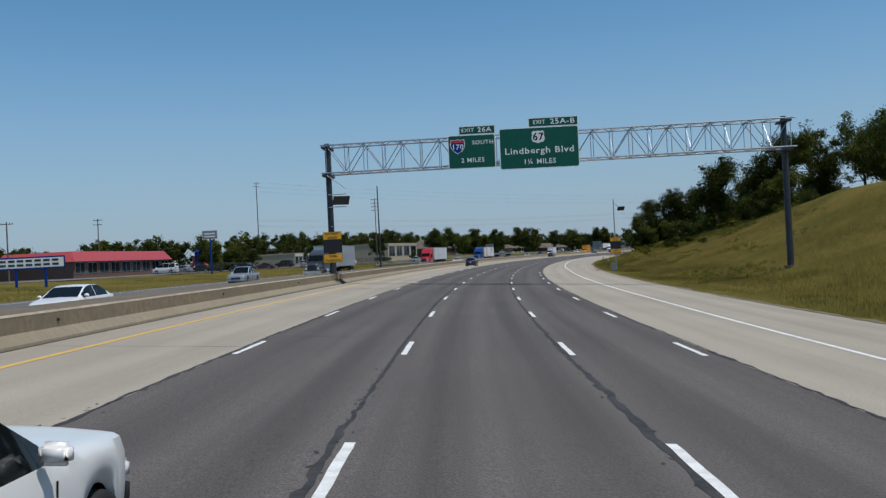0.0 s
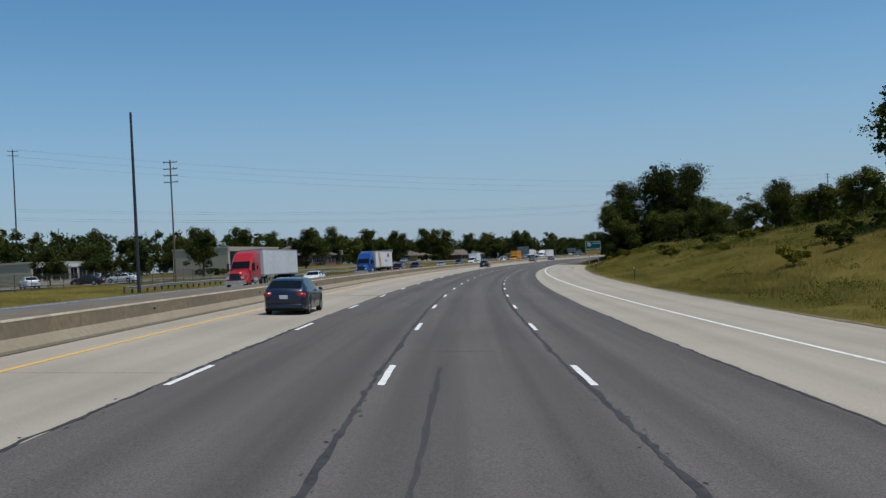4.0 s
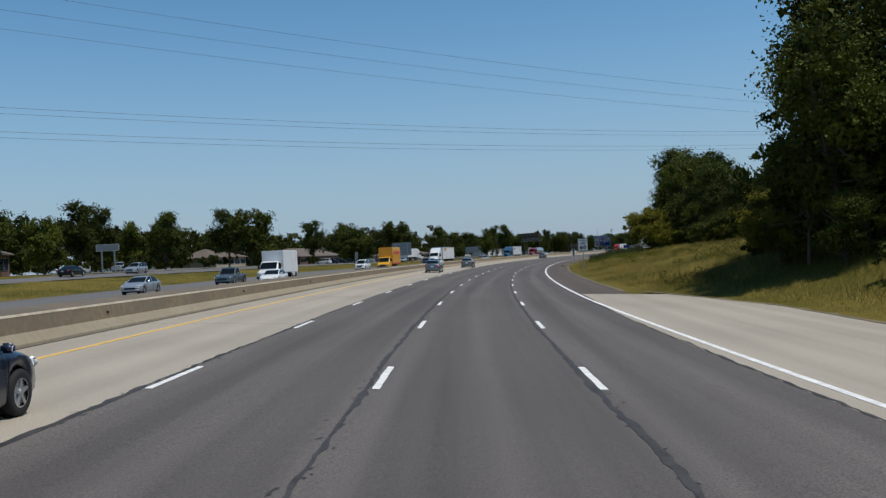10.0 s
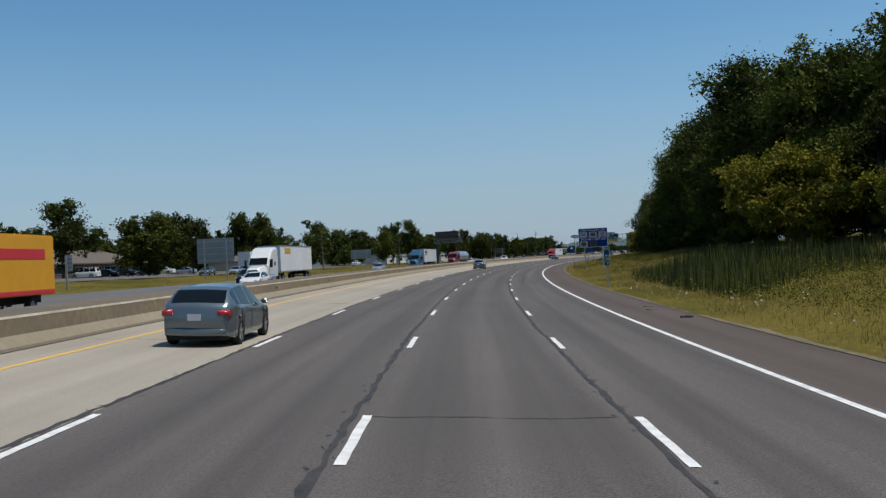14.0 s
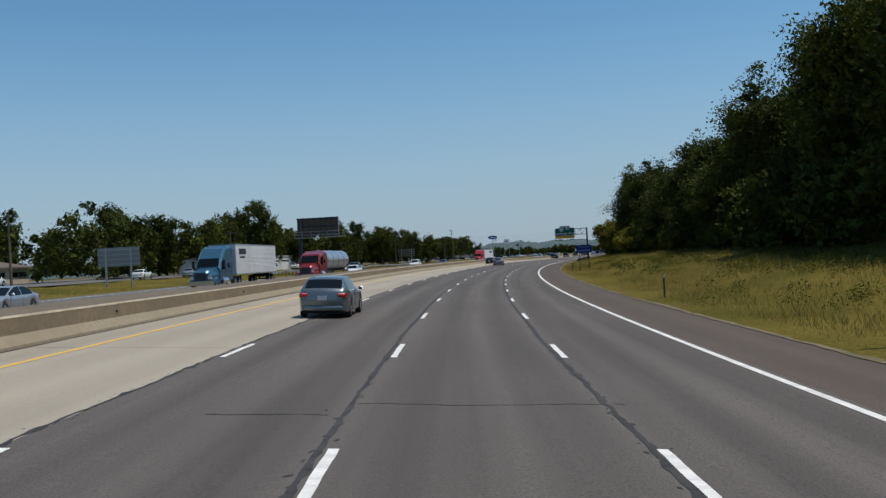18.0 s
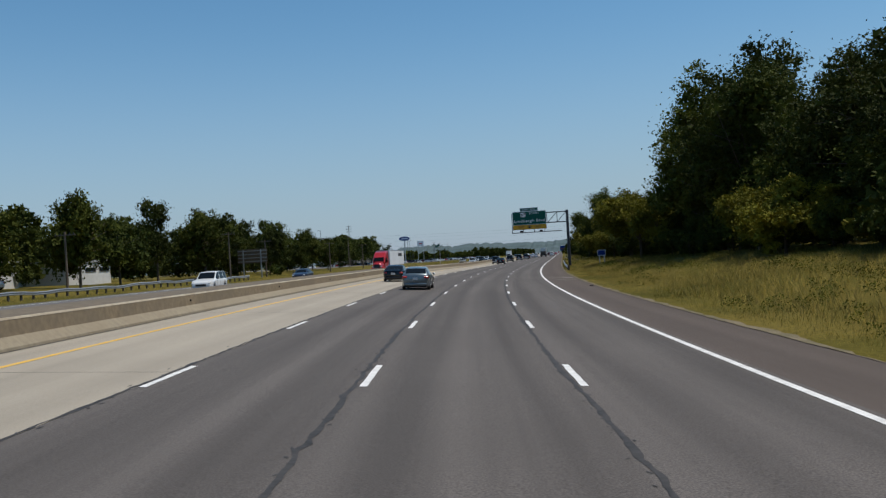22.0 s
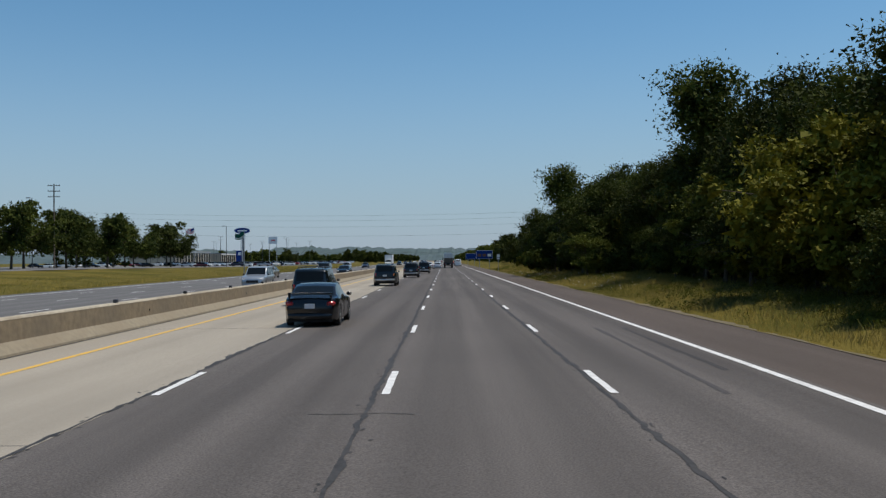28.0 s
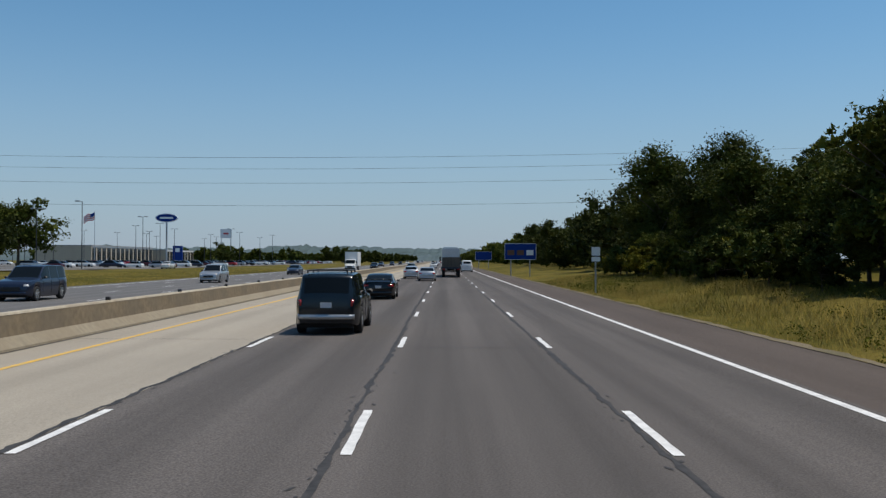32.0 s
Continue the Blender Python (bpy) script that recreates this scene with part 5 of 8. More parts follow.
def building(name, label, s, d, long, deep, high, wall, roof, roof_kind="flat", windows=6, turn=0, overhang=0.6, rise=2.4, band=None, sill=0.9):
    """A low building, its long side to the road (the side at x = +deep/2); walls, roof, windows with frames."""
    m = spot(s, d, lean=False, turn=turn)
    t = thing(name, label, "building", m=m)
    bm = bmesh.new()
    box(bm, -deep / 2, deep / 2, -long / 2, long / 2, -1.0, high)
    part("wall", bm, wall, t)
    bm = bmesh.new()
    o = overhang
    if roof_kind == "flat":
        box(bm, -deep / 2 - 0.15, deep / 2 + 0.15, -long / 2 - 0.15, long / 2 + 0.15, high, high + 0.35)
    elif roof_kind == "hip":
        base = [bm.verts.new(p) for p in ((-deep / 2 - o, -long / 2 - o, high), (deep / 2 + o, -long / 2 - o, high), (deep / 2 + o, long / 2 + o, high), (-deep / 2 - o, long / 2 + o, high))]
        k = min(deep / 2, long / 2) * 0.9
        r0, r1 = bm.verts.new((0, -long / 2 + k, high + rise)), bm.verts.new((0, long / 2 - k, high + rise))
        for f in ((base[0], base[1], r0), (base[1], base[2], r1, r0), (base[2], base[3], r1), (base[3], base[0], r0, r1), tuple(base[::-1])):
            bm.faces.new(f)
        box(bm, -deep / 2 - o, deep / 2 + o, -long / 2 - o, long / 2 + o, high - 0.22, high - 0.004)
    else:
        # mansard skirt
        lo = [(sx * (deep / 2 + o), sy * (long / 2 + o), high - 0.5) for sx, sy in ((-1, -1), (1, -1), (1, 1), (-1, 1))]
        up = [(sx * (deep / 2 - 0.6), sy * (long / 2 - 0.6), high + rise) for sx, sy in ((-1, -1), (1, -1), (1, 1), (-1, 1))]
        hull(bm, [lo, up])
    part("roof", bm, roof, t)
    bm = bmesh.new()
    step = long / windows
    for face in (deep / 2,):
        for k in range(windows):
            y = -long / 2 + step * (k + 0.5)
            w = bmesh.new()
            box(w, face - 0.05, face + 0.035, y - step * 0.36, y + step * 0.36, sill, high - 0.75)
            fr = part("window", w, DARK_GLASS, t)
            w = bmesh.new()
            for z in (sill - 0.07, high - 0.75):
                box(w, face, face + 0.07, y - step * 0.38, y + step * 0.38, z, z + 0.07)
            for yy in (y - step * 0.38, y, y + step * 0.38):
                box(w, face, face + 0.07, yy - 0.03, yy + 0.03, sill, high - 0.75)
            part("window_frame", w, ALUMINIUM, fr)
    bm.free()
    if band:
        bm = bmesh.new()
        box(bm, deep / 2, deep / 2 + 0.12, -long * 0.49, long * 0.49, high - 0.6, high)
        part("fascia", bm, band, t)
    return t


def hull(bm, rings):
    """Joins closed rings of equal length; caps both ends."""
    vs = [[bm.verts.new(p) for p in ring] for ring in rings]
    n = len(vs[0])
    for a, b in zip(vs, vs[1:]):
        for k in range(n):
            bm.faces.new((a[k], a[(k + 1) % n], b[(k + 1) % n], b[k]))
    bm.faces.new(vs[0][::-1])
    bm.faces.new(vs[-1])
    bmesh.ops.recalc_face_normals(bm, faces=bm.faces)


DARK_GLASS = plain("dark_window_glass", (0.015, 0.02, 0.024), 0.1, spec=0.6)


def utility_pole(s, d, high, arms=1, steel=False, label="", turn=0, ground=None):
    t = thing("utility_pole", label or "wooden utility pole with crossarms", "utility pole", m=spot(s, d, lean=False, turn=turn))
    bm = bmesh.new()
    tube(bm, (0, 0, -0.5), (0, 0, high), 0.2 if steel else 0.15, 0.12 if steel else 0.1, n=9)
    part("pole", bm, DARK_STEEL if steel else WOOD_POLE, t)
    for k in range(arms):
        z = high - 0.4 - 1.0 * k
        bm = bmesh.new()
        box(bm, -1.1, 1.1, -0.06, 0.06, z, z + 0.11)
        part("crossarm", bm, WOOD_POLE, t)
        for x in (-1.0, -0.5, 0.5, 1.0):
            bm = bmesh.new()
            tube(bm, (x, 0, z + 0.1), (x, 0, z + 0.28), 0.05, 0.03, n=6)
            part("insulator", bm, DARK_STEEL, t)
    return t


def lamp_pole(s, d, high, heads=2, turn=0):
    t = thing("street_lamp", "tall steel lot lamp with box heads", "street lamp", "lot lamps", spot(s, d, lean=False, turn=turn))
    bm = bmesh.new()
    tube(bm, (0, 0, -0.3), (0, 0, high), 0.11, 0.07, n=8)
    part("pole", bm, DARK_STEEL, t)
    for sx in (-1, 1)[:heads]:
        bm = bmesh.new()
        tube(bm, (0, 0, high - 0.1), (sx * 0.5, 0, high), 0.04)
        box(bm, sx * 0.85 - 0.4, sx * 0.85 + 0.4, -0.22, 0.22, high - 0.08, high + 0.14)
        part("lamp_head", bm, STEEL, t)
    return t


def sign_back(s, d, w, h, z0, mat, label, posts=2, turn=0):
    t = thing("guide_sign", label, "road sign", m=spot(s, d, lean=False, turn=turn))
    bm = bmesh.new()
    box(bm, -w / 2, w / 2, 0, 0.05, z0, z0 + h)
    p = part("sign_panel", bm, mat, t)
    for k in range(4):
        bm = bmesh.new()
        z = z0 + h * (k + 0.5) / 4
        box(bm, -w / 2 + 0.05, w / 2 - 0.05, -0.06, -0.002, z - 0.05, z + 0.05)
        part("stiffener", bm, STEEL, p)
    for x in (-w * 0.3, w * 0.3)[:posts]:
        bm = bmesh.new()
        box(bm, x - 0.09, x + 0.09, -0.2, -0.06, -0.5, z0 + h * 0.95)
        part("post", bm, STEEL, t)
    return t


def guardrail(s0, s1, d, label, name="guardrail", top=0.70, stepw=1.9):
    t = thing(name, label, "guardrail", m=Matrix.Identity(4))
    prof = [(0.0, top), (-0.08, top - 0.05), (-0.08, top - 0.09), (0.0, top - 0.14), (0.0, top - 0.17), (-0.08, top - 0.22), (-0.08, top - 0.26), (0.0, top - 0.31)]
    ss = np.arange(s0, s1 + 0.1, stepw)
    verts = []
    face = -1 if d > 0 else 1
    for o, z in prof:
        x, y = plan(ss, d + o * (1 if d > 0 else -1))
        zz = ground_z(ss, np.full(len(ss), d)) + z
        verts.append(np.stack([x, y, zz], -1))
    n = len(ss)
    faces = [(j * n + i, j * n + i + 1, (j + 1) * n + i + 1, (j + 1) * n + i) for j in range(len(prof) - 1) for i in range(n - 1)]
    raw("rail", np.concatenate(verts), faces, STEEL, t, smooth=False)
    me = None
    for k, s in enumerate(ss[::1]):
        if me is None:
            bm = bmesh.new()
            box(bm, -0.08, 0.08, -0.08, 0.08, -0.5, top - 0.05)
            ob = part("post", bm, WOOD_POLE, t)
            me = ob.data
        else:
            ob = new("post", me)
            ob.parent = t
        ob.matrix_basis = spot(float(s), d + (0.14 if d > 0 else -0.14), lean=False)


def wire(s, d0, z0, d1, z1, sag, name="power_line", skew=0.0, r=0.013):
    """A hanging cable across the road."""
    cu = bpy.data.curves.new("wire", "CURVE")
    cu.dimensions, cu.bevel_depth, cu.bevel_resolution = "3D", r, 1
    sp = cu.splines.new("POLY")
    n = 40
    sp.points.add(n)
    for k in range(n + 1):
        u = k / n
        d = d0 + (d1 - d0) * u
        x, y = plan(s, 0)
        a = float(heading(s))
        px, py = x + d * math.cos(a) + skew * d * math.sin(a), y - d * math.sin(a) + skew * d * math.cos(a)
        sp.points[k].co = (px, py, z0 + (z1 - z0) * u - sag * 4 * u * (1 - u), 1)
    tmp = bpy.data.objects.new("wire", cu)
    me = bpy.data.meshes.new_from_object(tmp)
    bpy.data.objects.remove(tmp)
    me.materials.clear()
    me.materials.append(DARK_STEEL)
    tagged(new(name, me), "thin dark power cable hanging over the highway", "power line", "overhead power lines")


def left_side():
    # shop with the red roof, reader board and pylon
    building("shop", "long low brick shop with a red metal roof", 162, -82, 36, 14, 3.4, BRICK_RED, ROOF_RED, "mansard", 9, rise=1.3)
    t = thing("reader_board", "blue and white letter board sign on two posts", "sign", m=spot(95, -51, lean=False, turn=8))
    panel(t, 7.6, 1.35, WHITE_SIGN, 0, 2.65, edge=BLUE_SIGN, rim=0.16)
    for x in (-1.6, 1.6):
        bm = bmesh.new()
        box(bm, x - 0.12, x + 0.12, 0.03, 0.25, -0.5, 2.1)
        part("post", bm, BLUE_SIGN, t)
    for k, w in enumerate((2.4, 1.9)):
        bm = bmesh.new()
        for j in range(7):
            box(bm, -3.3 + j * 0.95, -3.3 + j * 0.95 + 0.7, -0.02, -0.012, 2.78 - 0.46 * k, 3.02 - 0.46 * k)
        scatter("lettering_bar", bm, DARK_STEEL, t)
    t = thing("pylon_sign", "grey two-plate pylon sign on a single pole", "sign", m=spot(155.5, -55, lean=False))
    panel(t, 2.9, 1.6, SIGN_BACK, 0, 7.0)
    bm = bmesh.new()
    tube(bm, (0, 0.1, -0.5), (0, 0.1, 6.4), 0.16, n=10)
    part("pole", bm, BLUE_SIGN, t)
    bm = bmesh.new()
    for k in range(2):
        box(bm, -1.0, 1.0, -0.02, -0.012, 6.6 + 0.5 * k, 6.85 + 0.5 * k)
    scatter("lettering_bar", bm, SIGN_LETTER, t)
    utility_pole(206, -36.5, 19, 0, True, "tall dark steel mast beside the opposite carriageway")
    utility_pole(245, -49, 18.4, 4, False, "tall wooden utility pole with three crossarms")
    utility_pole(190, -98, 13, 2)
    utility_pole(135, -80, 9.5, 1)
    # play house and a storage tank by the lots
    t = thing("play_structure", "red and blue playground slide tower beside the lots", "play structure", m=spot(202, -80, lean=False))
    bm = bmesh.new()
    tube(bm, (0, 0, 0), (0, 0, 4.6), 0.95, 0.95, n=12)
    tube(bm, (0, 0, 4.6), (0, 0, 5.5), 1.05, 0.1, n=12)
    part("tower", bm, BLUE_SIGN, t)
    for sx in (-1, 1):
        bm = bmesh.new()
        tube(bm, (sx * 0.8, 0, 2.6), (sx * 2.6, 0, 0.3), 0.42, n=10)
        part("slide", bm, RED_SHIELD, t)
    bm = bmesh.new()
    tube(bm, (-1.1, 0.3, 2.2), (-1.1, 0.3, 3.6), 0.5, n=10)
    part("side_tower", bm, RED_SHIELD, t)
    t = thing("picnic_table", "pale picnic table on the grass", "table", m=spot(153.5, -48.3, lean=False))
    bm = bmesh.new()
    box(bm, -0.9, 0.9, -0.4, 0.4, 0.70, 0.76)
    part("tabletop", bm, WHITE_WALL, t)
    for sx in (-1, 1):
        bm = bmesh.new()
        box(bm, sx * 0.7 - 0.05, sx * 0.7 + 0.05, -0.35, 0.35, 0, 0.7)
        part("leg", bm, WHITE_WALL, t)
    # shops and offices
    building("office", "tan two-storey office with dark window bands and a pale parapet", 330, -77, 32, 14, 5.9, STUCCO, STUCCO, "flat", 4, band=STUCCO, sill=1.6)
    building("office", "tan single-storey office with a flat pale roof band", 262, -84, 20, 14, 3.6, STUCCO, STUCCO, "flat", 7, band=WHITE_WALL)
    building("bank", "brown brick building with a broad shingled hip roof", 412, -93, 30, 18, 3.6, BRICK_RED, ROOF_BROWN, "hip", 9, rise=4.0)
    building("house", "low brick house with a brown shingled roof", 565, -88, 34, 14, 2.8, BRICK_RED, ROOF_BROWN, "hip", 6, rise=2.8)
    building("house", "low tan house with a brown shingled roof", 515, -92, 18, 12, 2.8, STUCCO, ROOF_BROWN, "hip", 5, rise=2.4)
    building("house", "low tan house with a pale shingled roof", 622, -74, 26, 14, 2.3, STUCCO, ROOF_BROWN, "hip", 5, rise=1.9)
    building("warehouse", "long low white metal warehouse", 706, -62, 52, 9, 2.8, WHITE_WALL, ROOF_GREY, "flat", 8, sill=1.9)
    building("warehouse", "small white metal shed among trees", 750, -63, 12, 8, 3.0, WHITE_WALL, ROOF_GREY, "flat", 3, sill=1.7)
    t = thing("board_sign", "grey board sign on two tall posts", "sign", m=spot(425, -66, lean=False))
    panel(t, 4.0, 1.1, SIGN_BACK, 0, 4.2)
    for x in (-1.1, 1.1):
        bm = bmesh.new()
        box(bm, x - 0.1, x + 0.1, 0.03, 0.2, -0.5, 4.4)
        part("post", bm, STEEL, t)
    # backs of signs that face the other traffic
    sign_back(524, -40.6, 5.4, 3.5, 2.4, SIGN_BACK, "large grey sign seen from behind on steel posts")
    sign_back(613, -42.9, 5.0, 2.2, 2.4, SIGN_BACK, "grey guide sign seen from behind on steel posts")
    sign_back(776, -44, 5.2, 2.4, 2.6, BROWN_BOARD, "brown board sign seen from behind on posts")
    sign_back(485.5, -41, 0.7, 1.6, 1.8, SIGN_BACK, "narrow grey sign seen from behind", posts=1)
    t = thing("billboard", "dark steel billboard seen from behind with a service walkway", "billboard", m=spot(664, -35.9, lean=False, turn=4))
    bm = bmesh.new()
    box(bm, -0.5, 6.6, 0, 0.12, 6.7, 9.7)
    part("billboard_panel", bm, BROWN_BOARD, t, "dark unpainted billboard back")
    bm = bmesh.new()
    box(bm, -0.5, 6.6, 0, 0.12, 6.7, 9.7, Matrix.Translation((-0.5, 0.5, 0)) @ Matrix.Rotation(radians(14), 4, "Z") @ Matrix.Translation((0.5, 0.9, 0)))
    part("front_panel", bm, SIGN_BACK, t, "pale front panel set at an angle")
    bm = bmesh.new()
    tube(bm, (0, -0.3, -0.6), (0, -0.3, 9.4), 0.32, n=12)
    part("column", bm, DARK_STEEL, t)
    for z in (6.9, 8.2, 9.5):
        bm = bmesh.new()
        box(bm, -0.5, 6.6, -0.42, -0.23, z - 0.12, z + 0.12)
        part("girder", bm, DARK_STEEL, t)
    for k in range(8):
        bm = bmesh.new()
        x = -0.4 + k * 0.99
        box(bm, x - 0.06, x + 0.06, -0.22, -0.005, 6.5, 9.8)
        part("stringer", bm, DARK_STEEL, t)
    bm = bmesh.new()
    box(bm, -0.8, 7.8, -1.3, -0.45, 6.25, 6.33)
    for x in np.arange(-0.8, 7.9, 1.43):
        tube(bm, (x, -1.3, 6.3), (x, -1.3, 7.3), 0.03, n=5)
        tube(bm, (x, -1.3, 6.27), (x, -0.3, 6.27), 0.05, n=5)
    tube(bm, (-0.8, -1.3, 7.3), (7.8, -1.3, 7.3), 0.03, n=5)
    tube(bm, (-0.8, -1.3, 6.8), (7.8, -1.3, 6.8), 0.025, n=5)
    part("walkway", bm, STEEL, t)
    for s, d, h in ((718, -44.5, 6.4), (768, -45, 7.6), (783, -44, 6.6), (835.5, -46, 7.0), (655, -45, 7.5), (600, -48, 8), (880, -48, 7)):
        utility_pole(s, d, h, 1)
    guardrail(205, 322, -37.5, "galvanised guardrail beside the opposite carriageway")
    guardrail(650, 760, -38.5, "galvanised guardrail beside the opposite carriageway")
    guardrail(744, 797, 8.65, "galvanised guardrail with wooden posts beside the shoulder", top=0.62)
    # dark fence along the lots
    t = thing("chain_fence", "dark chain-link fence along the parking lots", "fence", m=Matrix.Identity(4))
    ss = np.arange(150, 262, 3.0)
    x, y = plan(ss, -np.interp(ss, (150, 262), (60.0, 50.0)))
    z = ground_z(ss, -np.interp(ss, (150, 262), (60.0, 50.0)))
    for k in range(len(ss)):
        bm = bmesh.new()
        tube(bm, (x[k], y[k], z[k] - 0.3), (x[k], y[k], z[k] + 1.9), 0.035, n=6)
        part("post", bm, FENCE, t)
    bm = bmesh.new()
    for k in range(len(ss) - 1):
        a, b = Vector((x[k], y[k], z[k])), Vector((x[k + 1], y[k + 1], z[k + 1]))
        for j in range(13):
            h = 0.1 + 1.75 * j / 12
            tube(bm, a + Vector((0, 0, h)), b + Vector((0, 0, h)), 0.02, n=3, caps=False)
    ob = part("fence_wire", bm, FENCE, t)
    ob["kind"] = "stuff"
    # overhead lines
    for dz in (0.0, 1.6, 3.2):
        wire(390.8, -110, 29.4 + dz, 90, 23.1 + dz, 4.6, skew=0.9)
    for dz in (0.0, 0.5, 2.0, 2.5):
        wire(390.8, -110, 16.5 + dz, 90, 20.0 + dz, 4.2, skew=0.9)
    for z, s in ((11.4, 1000), (10.3, 1000), (8.9, 1000), (6.9, 1003)):
        wire(s, -120, z + 4.0, 70, z + 3.4, 3.0)
    x0, y0 = plan(390.8, 0)
    a0 = float(heading(390.8))
    for d, high in ((-110, 32.5), (90, 26.5)):
        t = utility_pole(390.8, 0, high, 2, True, "tall steel transmission pole with crossarms")
        px, py = x0 + d * math.cos(a0) + 0.9 * d * math.sin(a0), y0 - d * math.sin(a0) + 0.9 * d * math.cos(a0)
        t.matrix_world = Matrix.Translation((float(px), float(py), 0.0)) @ Matrix.Rotation(-a0 + 0.73, 4, "Z")
    for s, d in ((1000, -120), (1000, 71)):
        utility_pole(s, d, 15, 2)
    utility_pole(205, 55, 9.5, 1)
    # dealership lot
    lot = strip("lot_dealership", 1090, 1420, 10, -190, -58, LOT, dz=0.06, cells=4)
    tagged(lot, "grey asphalt dealership parking lot", "parking lot", kind="structure")
    tagged(strip("lot_shops", 120, 300, 10, -74, lambda s: -np.interp(s, (120, 300), (63, 53)), LOT, dz=0.06, cells=2), "grey asphalt shop parking lot", "parking lot", kind="structure")
    tagged(strip("lot_bank", 425, 700, 10, -80, -63, LOT, dz=0.06, cells=2), "grey asphalt parking lot before low houses", "parking lot", kind="structure")
    tagged(strip("lot_service", 880, 1086, 10, -130, -60, LOT, dz=0.06, cells=4), "grey asphalt lot under roadside trees", "parking lot", kind="structure")
    building("dealership", "wide grey-beige car dealership with a flat roof", 1335, -162, 80, 24, 7.6, STUCCO, ROOF_GREY, "flat", 14, band=STEEL)
    building("dealership", "grey showroom with a flat roof and pale band", 1404, -154, 50, 20, 6.6, STUCCO, ROOF_GREY, "flat", 9, band=WHITE_WALL)
    t = thing("oval_sign", "blue oval dealership sign on a tall pole", "sign", m=spot(1218, -94.6, lean=False))
    for k, (a, b, mt, nm) in enumerate(((3.8, 1.5, SIGN_LETTER, "oval_rim"), (3.55, 1.28, BLUE_SIGN, "oval_field"))):
        bm = bmesh.new()
        hull(bm, [[(a * math.cos(6.28319 * j / 32), y, 15.9 + b * math.sin(6.28319 * j / 32)) for j in range(32)] for y in (-0.25 - 0.03 * k, 0.25 + 0.03 * k)])
        part(nm, bm, mt, t)
    bm = bmesh.new()
    box(bm, -2.2, 2.2, -0.3, -0.285, 15.6, 16.2)
    scatter("lettering_bar", bm, SIGN_LETTER, t)
    bm = bmesh.new()
    tube(bm, (0, 0, -0.5), (0, 0, 14.5), 0.3, n=10)
    part("pole", bm, STEEL, t)
    t = thing("square_sign", "white square dealership sign on two tall legs", "sign", m=spot(1332, -102, lean=False))
    panel(t, 5.2, 4.2, WHITE_SIGN, 0, 13.8)
    bm = bmesh.new()
    box(bm, -1.2, 1.2, -0.02, -0.012, 13.4, 14.2)
    scatter("lettering_bar", bm, RED_SHIELD, t)
    for x in (-2.2, 2.2):
        bm = bmesh.new()
        tube(bm, (x, 0.2, -0.5), (x, 0.2, 12.0), 0.16, n=8)
        part("leg", bm, STEEL, t)
    t = thing("blue_pylon", "tall blue rectangular dealership pylon", "sign", m=spot(1290, -112, lean=False))
    soft_box_left(t, (-2.0, 2.0, -0.4, 0.4, 0.0, 7.4), BLUE_SIGN, "pylon_body")
    bm = bmesh.new()
    box(bm, -0.9, 0.9, -0.42, -0.405, 4.8, 6.4)
    scatter("logo_bar", bm, SIGN_LETTER, t)
    for s, d, h in ((1200, -112, 17), (958, -36.3, 7.8)):
        fs = h / 17
        t = thing("flagpole", "steel flagpole with a red and white striped flag" if h > 15 else "steel flagpole with a green and white flag", "flagpole", m=spot(s, d, lean=False))
        bm = bmesh.new()
        tube(bm, (0, 0, -0.5), (0, 0, h), 0.1, 0.06, n=8)
        part("pole", bm, ALUMINIUM, t)
        for k in range(7):
            bm = bmesh.new()
            n = 8
            for j in range(n):
                y0, y1 = -3.6 * fs * j / n, -3.6 * fs * (j + 1) / n
                f = lambda u: 0.25 * math.sin(u * 2.2) + 0.35 * u
                z = h - 0.3 - 0.32 * fs * k
                bm.faces.new([bm.verts.new(p) for p in ((y0, 0.12 * math.sin(y0 * 3), z + f(y0)), (y1, 0.12 * math.sin(y1 * 3), z + f(y1)), (y1, 0.12 * math.sin(y1 * 3), z + f(y1) - 0.32 * fs), (y0, 0.12 * math.sin(y0 * 3), z + f(y0) - 0.32 * fs))])
            part("flag_stripe", bm, (RED_SHIELD if h > 15 else GREEN_SIGN) if k % 2 == 0 or (h < 15 and k < 4) else SIGN_LETTER, t)
        bm = bmesh.new()
        bm.faces.new([bm.verts.new(p) for p in ((0, -0.15, h - 0.3), (-1.4 * fs, -0.15, h - 0.3 - 0.7 * fs), (-1.4 * fs, -0.15, h - 0.3 - 1.8 * fs), (0, -0.15, h - 0.3 - 1.1 * fs))])
        part("flag_canton", bm, BLUE_SIGN if h > 15 else GREEN_SIGN, t)
    for s, d in ((1110, -90), (1130, -130), (1150, -80), (1170, -140), (1190, -88), (1205, -130), (1225, -150), (1245, -100), (1262, -140), (1285, -85), (1305, -130), (1330, -80), (1350, -140), (1375, -95), (1165, -110), (1240, -78), (1400, -130), (1180, -125), (1215, -104), (1272, -118), (1292, -138), (1320, -106), (1362, -114)):
        lamp_pole(s, d, 13)
    lamp_pole(997, -91.6, 15.5, 1)
    lamp_pole(1048, -100, 14, 1)
    lamp_pole(1085, -70, 13, 1)
    utility_pole(959, -70.4, 15.2, 3)
    utility_pole(905, -58, 10, 1)
    # far hills
    rng = np.random.default_rng(4)
